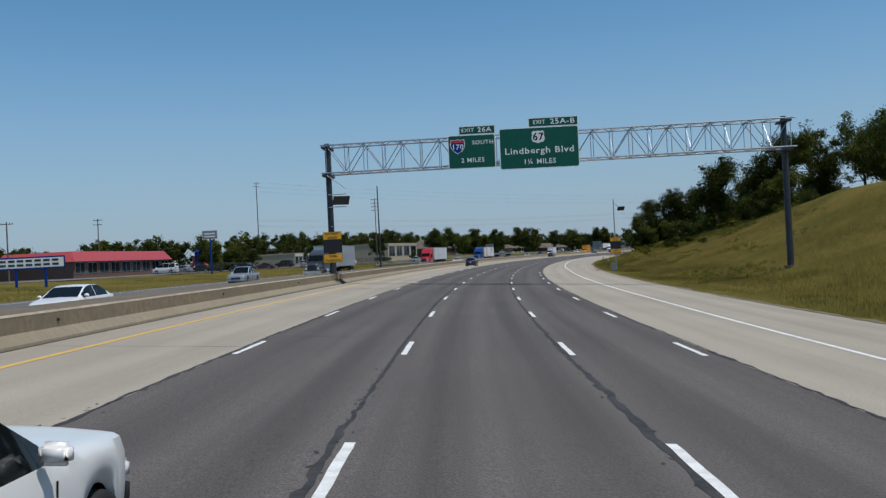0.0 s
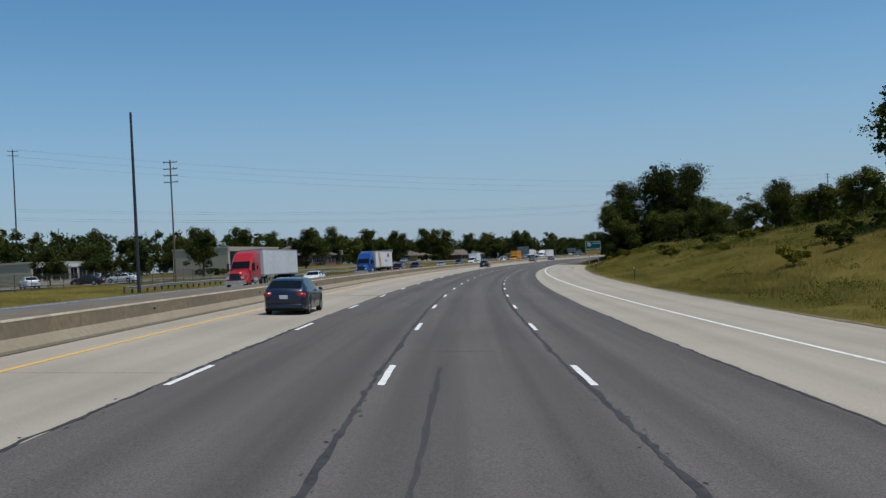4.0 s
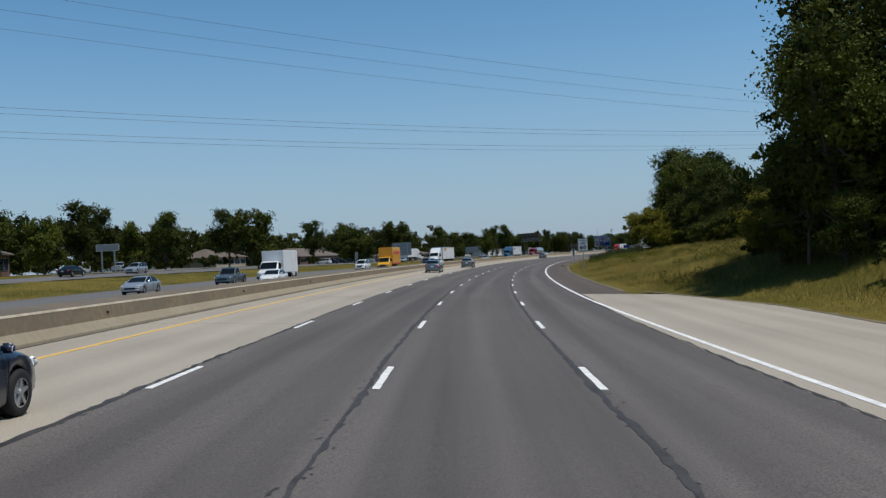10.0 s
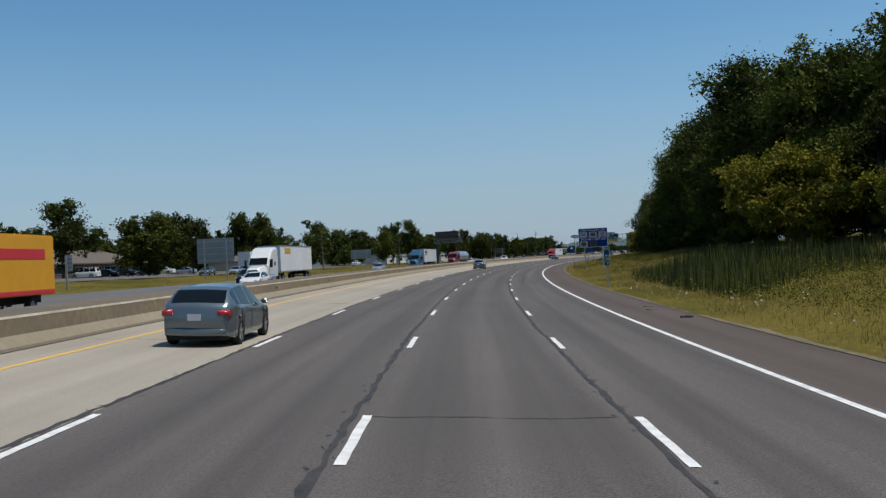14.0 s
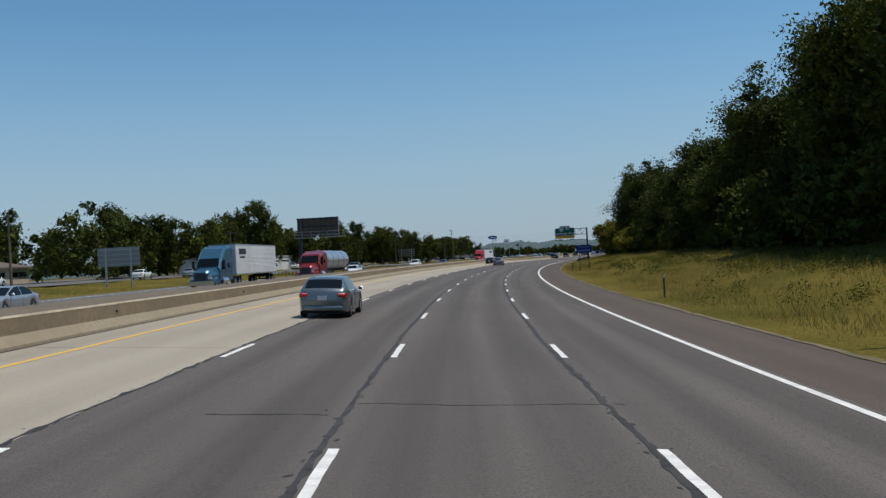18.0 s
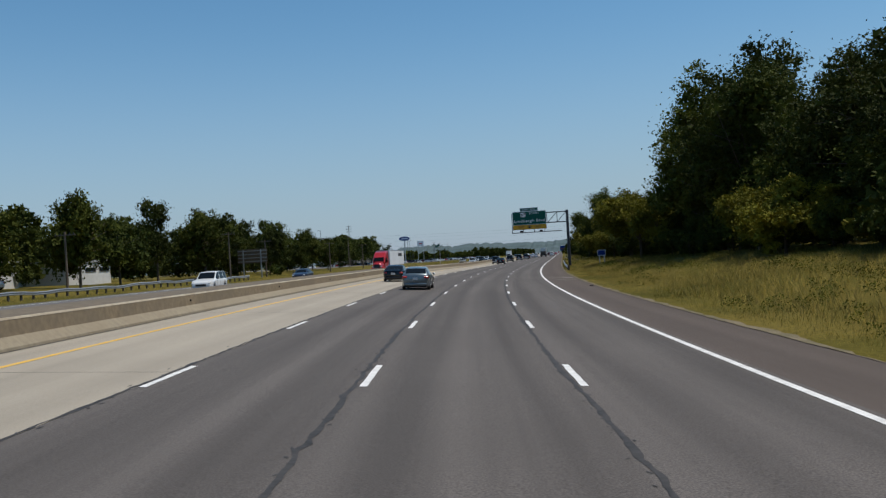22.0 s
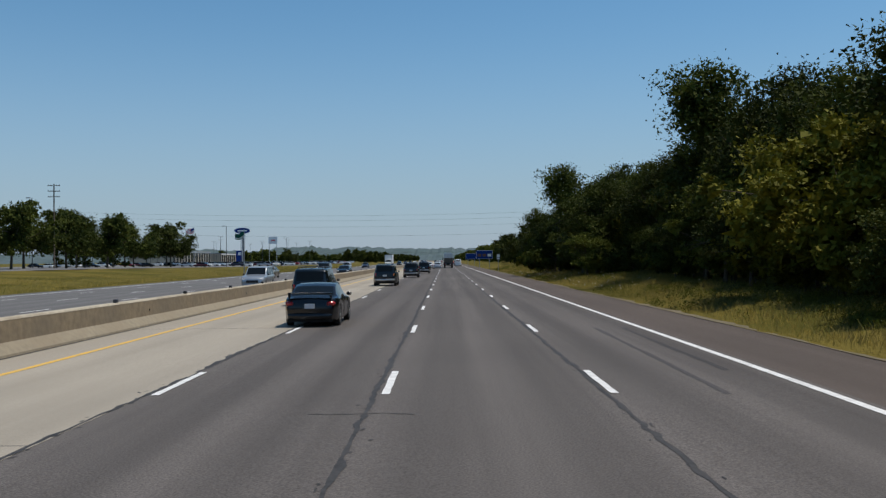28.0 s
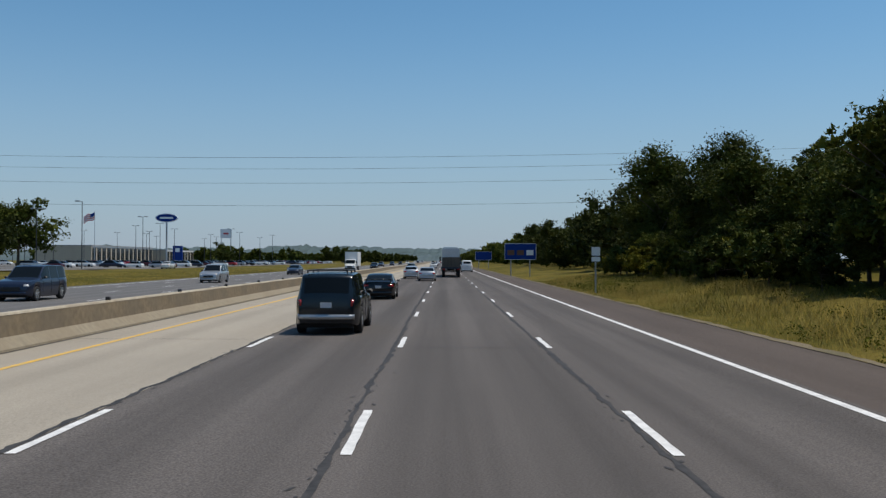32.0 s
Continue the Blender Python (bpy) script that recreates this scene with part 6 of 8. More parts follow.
    for k, (dist, high, lab) in enumerate(((2900, 27, "wooded blue-green hills on the horizon"), (3600, 42, "farther wooded hills on the horizon"))):
        n = 420
        ds = np.linspace(-3000, 900, n)
        prof = high * (0.55 + 0.25 * np.sin(ds * 0.0021 + k * 2) + 0.15 * np.sin(ds * 0.0057 + 1 + k) + 0.05 * np.sin(ds * 0.021)) + rng.normal(size=n) * 1.6
        prof = prof * np.interp(ds, (-460, -200), (1.75, 1.1))
        verts = []
        for j, (off, f) in enumerate(((0, 0), (120, 0.7), (260, 1.0), (600, 0.6))):
            x, y = plan(np.full(n, 800.0), ds)
            a = float(heading(1000))
            verts.append(np.stack([x + math.sin(a) * (dist - 800 + off), y + math.cos(a) * (dist - 800 + off), prof * f - 2], -1))
        faces = [(j * n + i, j * n + i + 1, (j + 1) * n + i + 1, (j + 1) * n + i) for j in range(3) for i in range(n - 1)]
        ob = raw("backdrop_hills", np.concatenate(verts), faces, HILL, smooth=False)
        tagged(ob, lab, "hills", kind="structure")


# distance haze is mixed into the base colour of the woods
HILL = material("hazy_wooded_hill", (0.06, 0.09, 0.09), 0.95, spread=0.25, grain=0.05, patch=0.006, patch_to=(0.085, 0.115, 0.12))


def soft_box_left(t, dims, mat, name):
    bm = bmesh.new()
    box(bm, *dims)
    bmesh.ops.bevel(bm, geom=bm.edges[:], offset=0.08, segments=2, affect="EDGES")
    part(name, bm, mat, t)


left_side()


# ---- vehicles ----
GLASS = plain("tinted_glass", (0.006, 0.008, 0.009), 0.05, spec=0.2)
RUBBER = material("tyre_rubber", (0.018, 0.018, 0.018), 0.85, spread=0.2, grain=20)
ALLOY = plain("alloy_rim", (0.55, 0.56, 0.57), 0.3, 0.85)
CHROME = plain("chrome", (0.7, 0.7, 0.7), 0.15, 1.0)
TAIL_RED = plain("red_lamp_lens", (0.35, 0.012, 0.012), 0.15, coat=0.6)
LAMP_CLEAR = plain("clear_lamp_lens", (0.6, 0.61, 0.62), 0.12, coat=0.8)
AMBER = plain("amber_lamp_lens", (0.7, 0.2, 0.02), 0.2, coat=0.5)
PLATE = plain("number_plate_bar", (0.55, 0.56, 0.58), 0.5)
UNDER = plain("underbody_black", (0.008, 0.008, 0.008), 0.9)
PAINTS = {}


def paint(name, rgb, metal=0.25, rough=0.32):
    if name not in PAINTS:
        PAINTS[name] = material("paint_" + name, rgb, rough, metal, spread=0.04, grain=3, patch=0.8, patch_to=Vector(rgb) * 0.93, coat=0.55 if max(rgb) > 0.03 else 0.25)
    return PAINTS[name]


def wheel_meshes():
    """A tyre with a rounded tread and a spoked rim, radius 1, axle along x."""
    bm = bmesh.new()
    n = 22
    prof = [(-0.30, 0.62), (-0.33, 0.80), (-0.30, 0.95), (-0.22, 1.0), (0.22, 1.0), (0.30, 0.95), (0.33, 0.80), (0.30, 0.62)]
    rings = [[bm.verts.new((x, r * math.cos(6.28319 * k / n), r * math.sin(6.28319 * k / n))) for k in range(n)] for x, r in prof]
    for a, b in zip(rings, rings[1:]):
        for k in range(n):
            bm.faces.new((a[k], b[k], b[(k + 1) % n], a[(k + 1) % n]))
    tyre = bpy.data.meshes.new("tyre")
    bm.to_mesh(tyre)
    bm.free()
    tyre.materials.append(RUBBER)
    tyre.shade_smooth()
    bm = bmesh.new()
    tube(bm, (-0.20, 0, 0), (0.20, 0, 0), 0.63, n=22)
    for sx in (-1, 1):
        for k in range(5):
            a = 6.28319 * k / 5
            box(bm, min(0.2 * sx, 0.30 * sx), max(0.2 * sx, 0.30 * sx), -0.09, 0.09, 0.05, 0.60, Matrix.Rotation(a, 4, "X"))
        tube(bm, (0.18 * sx, 0, 0), (0.33 * sx, 0, 0), 0.16, n=10)
        rim = [(0.30, 0.56), (0.31, 0.66)]
        inn = [bm.verts.new((0.31 * sx, 0.57 * math.cos(6.28319 * k / 22), 0.57 * math.sin(6.28319 * k / 22))) for k in range(22)]
        out = [bm.verts.new((0.29 * sx, 0.67 * math.cos(6.28319 * k / 22), 0.67 * math.sin(6.28319 * k / 22))) for k in range(22)]
        for k in range(22):
            j = (k + 1) % 22
            bm.faces.new((inn[k], inn[j], out[j], out[k]))
    alloy = bpy.data.meshes.new("rim")
    bm.to_mesh(alloy)
    bm.free()
    alloy.materials.append(ALLOY)
    return tyre, alloy


TYRE, RIM = wheel_meshes()


def wheel(parent, x, y, r, wide=1.0):
    t = new("wheel", TYRE)
    t.parent = parent
    t.matrix_basis = Matrix.Translation((x, y, r)) @ Matrix.Diagonal((r * wide, r, r, 1))
    m = new("rim", RIM)
    m.parent = t
    return t


SHAPES = {
    # roof line and belt line from tail to nose (share of length, share of height), rear window low and high, windshield high and low, side glass from and to, pillars
    "sedan": (((-0.5, 0.40), (-0.49, 0.60), (-0.47, 0.675), (-0.38, 0.70), (-0.35, 0.715), (-0.22, 0.93), (-0.15, 0.985), (-0.04, 1.0), (0.04, 0.98), (0.09, 0.93), (0.24, 0.672), (0.3, 0.65), (0.42, 0.575), (0.475, 0.5), (0.5, 0.38)),
              ((-0.5, 0.39), (-0.49, 0.58), (-0.47, 0.655), (-0.36, 0.68), (0.0, 0.655), (0.24, 0.64), (0.3, 0.625), (0.42, 0.55), (0.475, 0.48), (0.5, 0.37)), (-0.35, -0.21, 0.075, 0.24), (-0.29, 0.20), (-0.05,)),
    "boxy": (((-0.5, 0.42), (-0.49, 0.62), (-0.47, 0.68), (-0.35, 0.705), (-0.24, 0.94), (-0.18, 0.985), (-0.04, 1.0), (0.03, 0.985), (0.07, 0.94), (0.20, 0.69), (0.3, 0.675), (0.44, 0.64), (0.485, 0.60), (0.5, 0.44)),
             ((-0.5, 0.41), (-0.49, 0.60), (-0.47, 0.66), (-0.36, 0.68), (0.0, 0.67), (0.20, 0.665), (0.3, 0.65), (0.44, 0.615), (0.485, 0.57), (0.5, 0.42)), (-0.35, -0.23, 0.065, 0.2), (-0.29, 0.17), (-0.05,)),
    "hatch": (((-0.5, 0.36), (-0.497, 0.55), (-0.485, 0.66), (-0.465, 0.71), (-0.35, 0.925), (-0.29, 0.97), (-0.1, 1.0), (0.02, 0.99), (0.08, 0.945), (0.27, 0.65), (0.35, 0.60), (0.43, 0.53), (0.48, 0.44), (0.5, 0.33)),
              ((-0.5, 0.35), (-0.497, 0.53), (-0.485, 0.63), (-0.45, 0.69), (-0.2, 0.66), (0.0, 0.63), (0.27, 0.60), (0.35, 0.575), (0.43, 0.51), (0.48, 0.43), (0.5, 0.32)), (-0.46, -0.35, 0.08, 0.265), (-0.37, 0.225), (-0.27, -0.05)),
    "suv": (((-0.5, 0.36), (-0.495, 0.6), (-0.488, 0.66), (-0.45, 0.945), (-0.41, 0.98), (-0.1, 1.0), (0.04, 0.985), (0.08, 0.95), (0.215, 0.635), (0.33, 0.60), (0.44, 0.555), (0.485, 0.47), (0.5, 0.36)),
            ((-0.5, 0.35), (-0.495, 0.58), (-0.47, 0.62), (0.0, 0.615), (0.215, 0.605), (0.33, 0.58), (0.44, 0.54), (0.485, 0.46), (0.5, 0.35)), (-0.487, -0.452, 0.078, 0.213), (-0.44, 0.18), (-0.22, -0.02)),
    "van": (((-0.5, 0.36), (-0.495, 0.6), (-0.487, 0.7), (-0.46, 0.945), (-0.42, 0.98), (0.0, 1.0), (0.09, 0.985), (0.14, 0.945), (0.335, 0.575), (0.42, 0.50), (0.48, 0.39), (0.5, 0.3)),
            ((-0.5, 0.35), (-0.495, 0.55), (-0.45, 0.58), (0.1, 0.565), (0.28, 0.54), (0.335, 0.53), (0.42, 0.47), (0.48, 0.38), (0.5, 0.29)), (-0.486, -0.462, 0.14, 0.33), (-0.44, 0.28), (-0.2, 0.03)),
    "pickup": (((-0.5, 0.36), (-0.497, 0.585), (-0.48, 0.605), (-0.10, 0.605), (-0.092, 0.62), (-0.066, 0.94), (-0.04, 0.985), (0.05, 0.985), (0.095, 0.95), (0.215, 0.612), (0.33, 0.59), (0.45, 0.56), (0.49, 0.48), (0.5, 0.36)),
               ((-0.5, 0.35), (-0.497, 0.57), (-0.48, 0.59), (-0.06, 0.59), (0.215, 0.59), (0.33, 0.575), (0.45, 0.545), (0.49, 0.47), (0.5, 0.35)), (-0.09, -0.068, 0.092, 0.212), (-0.055, 0.18), (0.045,)),
}


def car(name, label, kind, colour, m, length=4.6, width=1.8, height=1.45, category="car", r=0.32, roof_rack=False, spoiler=False, bumper=None, group="highway traffic", lit=None, hubs=True):
    """A car lofted from cross-sections: painted shell with wheel arches, flush panes of glass, lamps, bumpers, wheels."""
    roof, waist, glass, side, pillars = SHAPES[kind]
    t = thing(name, label, category, group, m)
    L, W, H = length, width, height
    yf, yr = L * 0.315, -L * 0.285
    rx, rz = [q[0] for q in roof], [q[1] for q in roof]
    ease = lambda u: sum(float(np.interp(u + o, rx, rz)) * k for o, k in ((-0.012, 0.25), (0, 0.5), (0.012, 0.25))) if abs(u) < 0.47 else float(np.interp(u, rx, rz))
    top = lambda y: H * ease(y / L)
    belt = lambda y: H * float(np.interp(y / L, [q[0] for q in waist], [q[1] for q in waist]))
    curve = 0.09 if kind in ("suv", "van", "pickup") else 0.17
    # nose and tail are bowed in plan
    bow = lambda x, y: y - math.copysign(curve * min(1.0, max(0.0, (abs(y / L) - 0.30) / 0.17)) * (2 * x / W) ** 2, y)
    gap = 0.05 / L
    marks = [q[0] for q in roof] + list(glass) + list(side) + [p + o for p in pillars for o in (-gap / 2, gap / 2)]
    ys = sorted(set([round(L * u, 4) for u in marks] + [round(float(v), 4) for v in np.linspace(-L * 0.49, L * 0.49, 51)] + [round(yw + k * r * 0.24, 4) for yw in (yf, yr) for k in range(-5, 6)]))
    rings = []
    for y in ys:
        u = y / L
        endd = max(0.0, (abs(u) - 0.36) / 0.14)
        w = W / 2 * (1 - 0.17 * endd ** 2.2)
        zt, zs = top(y), belt(y)
        zs = min(zs, zt - 0.012)
        zb = 0.20 * r / 0.32 + 0.10 * endd ** 2
        for yw in (yf, yr):
            q = (r * 1.15) ** 2 - (y - yw) ** 2
            if q > 0:
                zb = max(zb, r + math.sqrt(q))
        zb = min(zb, zs - 0.10)
        lift = max(0.0, (zt - zs) / (H * 0.36))
        we = w * (0.90 - 0.17 * min(lift, 1.0) ** 0.8 * {"sedan": 1.0, "hatch": 1.35}.get(kind, 0.6))
        zm = zb + (zs - zb) * 0.55
        half = [(w * 0.93, zb), (w * 0.975, zb + 0.05), (w, zm), (w * 0.99, zs - (zs - zm) * 0.35), (w * 0.945, zs), (we, zt - 0.035 * min(lift + 0.25, 1) - 0.004), (we * 0.90, zt - 0.010), (we * 0.45, zt + 0.004)]
        rings.append([(-x, bow(x, y), z) for x, z in half] + [(0, y, zt + 0.010)] + [(x, bow(x, y), z) for x, z in half[::-1]])
    n = len(rings[0])
    inside = lambda y0, y1, lo, hi: y0 >= lo - 1e-4 and y1 <= hi + 1e-4
    groups = {}
    cut = [side[0]] + [v for p in pillars for v in (p - gap / 2, p + gap / 2)] + [side[1]]
    for i in range(len(ys) - 1):
        y0, y1 = ys[i], ys[i + 1]
        for k in range(n - 1):
            key = "body"
            if k in (6, 7, 8, 9):
                if inside(y0, y1, L * glass[0], L * glass[1]):
                    key = "rear_window"
                elif inside(y0, y1, L * glass[2], L * glass[3]):
                    key = "windshield"
            elif k in (4, 11):
                for j in range(0, len(cut), 2):
                    if inside(y0, y1, L * cut[j], L * cut[j + 1]) and top(y0) - belt(y0) > 0.1 and top(y1) - belt(y1) > 0.1:
                        key = "side_window%d%d" % (k, j)
            groups.setdefault(key, []).append((i, k))
    for key, cells in groups.items():
        bm = bmesh.new()
        seen = {}

        def vert(i, k):
            if (i, k) not in seen:
                seen[(i, k)] = bm.verts.new(rings[i][k])
            return seen[(i, k)]
        for i, k in cells:
            bm.faces.new((vert(i, k), vert(i, k + 1), vert(i + 1, k + 1), vert(i + 1, k)))
        if key == "body":
            bm.faces.new([vert(0, k) for k in range(n)][::-1])
            bm.faces.new([vert(len(ys) - 1, k) for k in range(n)])
            bmesh.ops.recalc_face_normals(bm, faces=bm.faces)
        ob = part(key.rstrip("0123456789"), bm, colour if key == "body" else GLASS, t, smooth=True)
        if key == "body":
            ob.modifiers.new("edges", "EDGE_SPLIT").split_angle = radians(42)
    bm = bmesh.new()
    box(bm, -W * 0.40, W * 0.40, -L * 0.46, L * 0.46, 0.17 * r / 0.32, H * 0.5)
    part("underbody", bm, UNDER, t)
    yb0, yb1, yt0, yt1 = L * glass[0], L * glass[3], L * glass[1], L * glass[2]
    wt = W * 0.36
    # lamps, bumpers, plate, mirrors, seams
    zl = H * (0.50 if kind in ("sedan", "hatch") else 0.47)
    for sx in (-1, 1):
        for nm, y0, y1, mt, z, hh, ww in (("headlight", L * 0.462, L * 0.492, LAMP_CLEAR, zl * 0.92, 0.07, 0.17), ("taillight", -L * 0.5 - 0.003, -L * 0.46, TAIL_RED, zl * 1.10, 0.12 if kind == "suv" else 0.085 if kind == "hatch" else 0.07, 0.07 if kind == "suv" else 0.21 if kind == "hatch" else 0.17)):
            p = bmesh.new()
            box(p, sx * (W * 0.40) - ww, sx * (W * 0.40) + ww * 0.55 if sx > 0 else sx * (W * 0.40) + ww, y0, y1, z - hh, z + hh) if sx > 0 else box(p, sx * (W * 0.40) - ww * 0.55, sx * (W * 0.40) + ww, y0, y1, z - hh, z + hh)
            bmesh.ops.bevel(p, geom=p.edges[:], offset=0.03, segments=2, affect="EDGES")
            for v in p.verts:
                v.co.y = bow(v.co.x, v.co.y)
            part(nm, p, AMBER if lit == nm and sx > 0 else mt, t, smooth=True)
        p = bmesh.new()
        yy = yb1 - L * 0.06
        box(p, sx * W * 0.53 - 0.09, sx * W * 0.53 + 0.09, yy - 0.05, yy + 0.05, belt(yy) + 0.02, belt(yy) + 0.15)
        bmesh.ops.bevel(p, geom=p.edges[:], offset=0.03, segments=2, affect="EDGES")
        part("mirror", p, colour if kind != "suv" else BLACK, t, smooth=True)
        for yy in [L * p for p in pillars] + [yb1 - L * 0.03]:
            p = bmesh.new()
            box(p, sx * W * 0.499 - 0.005, sx * W * 0.499 + 0.005, yy - 0.004, yy + 0.004, 0.36 * r / 0.32, belt(yy) - 0.10)
            part("door_seam", p, UNDER, t)
    proud = 0.022 if bumper else 0.002
    for nm, y0, y1 in (("front_bumper", L * 0.47, L * 0.5 + proud * L * 0.25), ("rear_bumper", -L * 0.5 - proud * L * 0.25, -L * 0.47)):
        p = bmesh.new()
        z0 = 0.36 * r / 0.32
        wb, za, zc = W * (0.43 if bumper else 0.405), z0 if bumper else z0 - 0.10, z0 + (0.17 if bumper else 0.10)
        hull(p, [[(x, bow(x, y0), za + 0.03), (x, bow(x, (y0 + y1) / 2), za), (x, bow(x, y1), za + 0.03), (x, bow(x, y1), zc - 0.03), (x, bow(x, (y0 + y1) / 2), zc), (x, bow(x, y0), zc - 0.03)] for x in np.linspace(-wb, wb, 11)])
        part(nm, p, bumper or colour, t, smooth=True)
    p = bmesh.new()
    box(p, -0.16, 0.16, -L * 0.5 - 0.02, -L * 0.5 + 0.01, H * 0.44, H * 0.44 + 0.15)
    part("number_plate", p, PLATE, t)
    p = bmesh.new()
    box(p, -W * 0.24, W * 0.24, L * 0.488, L * 0.503, H * 0.30, H * 0.40)
    part("grille", p, BLACK, t)
    if roof_rack:
        for sx in (-1, 1):
            p = bmesh.new()
            tube(p, (sx * wt * 0.85, yt0 + 0.1, H + 0.06), (sx * wt * 0.85, yt1 - 0.25, H + 0.06), 0.02)
            for yy in (yt0 + 0.15, (yt0 + yt1) / 2, yt1 - 0.3):
                tube(p, (sx * wt * 0.85, yy, H - 0.03), (sx * wt * 0.85, yy, H + 0.06), 0.02)
            part("roof_rail", p, BLACK, t)
        p = bmesh.new()
        for yy in (yt0 + 0.3, yt1 - 0.7):
            tube(p, (-wt * 0.85, yy, H + 0.06), (wt * 0.85, yy, H + 0.06), 0.018)
        scatter("roof_bar", p, BLACK, t)
    if spoiler:
        p = bmesh.new()
        box(p, -W * 0.40, W * 0.40, -L * 0.49, -L * 0.44, H * 0.70 + 0.10, H * 0.70 + 0.14)
        for sx in (-1, 1):
            box(p, sx * W * 0.38 - 0.03, sx * W * 0.38 + 0.03, -L * 0.485, -L * 0.445, H * 0.67, H * 0.70 + 0.11)
        bmesh.ops.bevel(p, geom=p.edges[:], offset=0.015, segments=2, affect="EDGES")
        part("spoiler", p, colour, t, smooth=True)
    if kind == "pickup":
        p = bmesh.new()
        box(p, -W * 0.40, W * 0.40, -L * 0.48, -L * 0.10, H * 0.585, H * 0.608)
        part("load_bed", p, UNDER, t)
    for y in (yf, yr):
        for sx in (-1, 1):
            wheel(t, sx * (W / 2 - 0.10), y, r, 0.95)
    return t


def soft_box(name, dims, mat, parent, bev=0.04, label="", m=None):
    bm = bmesh.new()
    box(bm, *dims)
    bmesh.ops.bevel(bm, geom=bm.edges[:], offset=bev, segments=2, affect="EDGES")
    if m is not None:
        bm.transform(m)
    return part(name, bm, mat, parent, label, smooth=False)


def tractor(t, colour, nose=2.1, sleeper=True, roof=3.9):
    """Conventional highway tractor; its front bumper at y=0, body behind it (-y)."""
    hood = bmesh.new()
    sec = lambda y, w, z0, z1: [(-w, y, z0), (-w * 1.02, y, (z0 + z1) / 2), (-w * 0.84, y, z1 - 0.12), (-w * 0.6, y, z1), (w * 0.6, y, z1), (w * 0.84, y, z1 - 0.12), (w * 1.02, y, (z0 + z1) / 2), (w, y, z0)]
    hull(hood, [sec(-0.1, 0.72, 0.75, 1.55), sec(-0.35, 0.82, 0.7, 1.72), sec(-1.2, 0.92, 0.7, 1.86), sec(-nose, 1.05, 0.7, 1.95)])
    part("hood", hood, colour, t)
    cab = bmesh.new()
    back = -nose - (3.6 if sleeper else 1.7)
    hull(cab, [[(-1.1, y, z0), (-1.16, y, 1.6), (-1.14, y, z1 - 0.25), (-0.95, y, z1), (0.95, y, z1), (1.14, y, z1 - 0.25), (1.16, y, 1.6), (1.1, y, z0)]
               for y, z0, z1 in ((-nose + 0.05, 0.75, 1.98), (-nose - 0.55, 0.75, 2.78), (-nose - 0.75, 0.75, 2.95), (-nose - 1.5, 0.75, roof - 0.25 if sleeper else 2.95), (-nose - 2.4 if sleeper else -nose - 1.6, 0.75, roof if sleeper else 2.95), (back, 0.75, roof if sleeper else 2.9))])
    part("cab", cab, colour, t)
    bm = bmesh.new()
    slope = Vector((0, -0.6, 0.8)).normalized()
    for z, y in ((2.05, -nose + 0.0),):
        v = [bm.verts.new(p) for p in ((-1.0, -nose - 0.005, 2.03), (1.0, -nose - 0.005, 2.03), (0.93, -nose - 0.53, 2.74), (-0.93, -nose - 0.53, 2.74))]
        bm.faces.new(v)
        for p in v:
            p.co += Vector((0, 0.045, 0.035))
    part("windshield", bm, GLASS, t)
    for sx in (-1, 1):
        bm = bmesh.new()
        box(bm, sx * 1.155 - 0.02, sx * 1.155 + 0.02, -nose - 1.35, -nose - 0.45, 1.75, 2.45)
        part("side_window", bm, GLASS, t)
        if sleeper:
            bm = bmesh.new()
            box(bm, sx * 1.15 - 0.025, sx * 1.15 + 0.025, -nose - 2.6, -nose - 2.2, 1.9, 2.3)
            part("sleeper_window", bm, GLASS, t)
        bm = bmesh.new()
        ring = []
        for k in range(9):
            a = math.pi * k / 8
            ring.append((0.62 * math.cos(a), 0.62 * math.sin(a)))
        hull(bm, [[(sx * x, -1.15 + p[0], 0.50 + p[1] * s) for p in ring] for x, s in ((0.75, 0.9), (1.05, 1.0), (1.2, 0.9))])
        part("fender", bm, colour, t)
        bm = bmesh.new()
        tube(bm, (sx * 1.0, -nose - 0.4, 0.75), (sx * 1.0, -nose - 1.9, 0.75), 0.32, n=14)
        part("fuel_tank", bm, CHROME, t)
        bm = bmesh.new()
        box(bm, sx * 1.42 - 0.1, sx * 1.42 + 0.1, -nose - 0.32, -nose - 0.18, 1.9, 2.6)
        tube(bm, (sx * 1.1, -nose - 0.25, 2.5), (sx * 1.42, -nose - 0.25, 2.5), 0.025)
        part("mirror", bm, BLACK, t)
        bm = bmesh.new()
        box(bm, sx * 0.78 - 0.14, sx * 0.78 + 0.14, -0.22, -0.06, 0.95, 1.2)
        part("headlight", bm, LAMP_CLEAR, t)
        wheel(t, sx * 1.02, -1.15, 0.51, 0.6)
        for y in (back - 1.0, back - 2.3):
            wheel(t, sx * 0.92, y, 0.51, 1.05)
    soft_box("bumper", (-1.2, 1.2, -0.16, 0.05, 0.38, 0.78), CHROME if sleeper else colour, t)
    bm = bmesh.new()
    box(bm, -0.5, 0.5, -0.12, -0.05, 0.85, 1.5)
    for k in range(5):
        box(bm, -0.5, 0.5, -0.06, -0.03, 0.9 + 0.13 * k, 0.94 + 0.13 * k)
    part("grille", bm, DARK_STEEL, t)
    bm = bmesh.new()
    box(bm, -0.45, 0.45, back - 3.2, -nose, 0.75, 1.05)
    part("chassis", bm, UNDER, t)
    return back


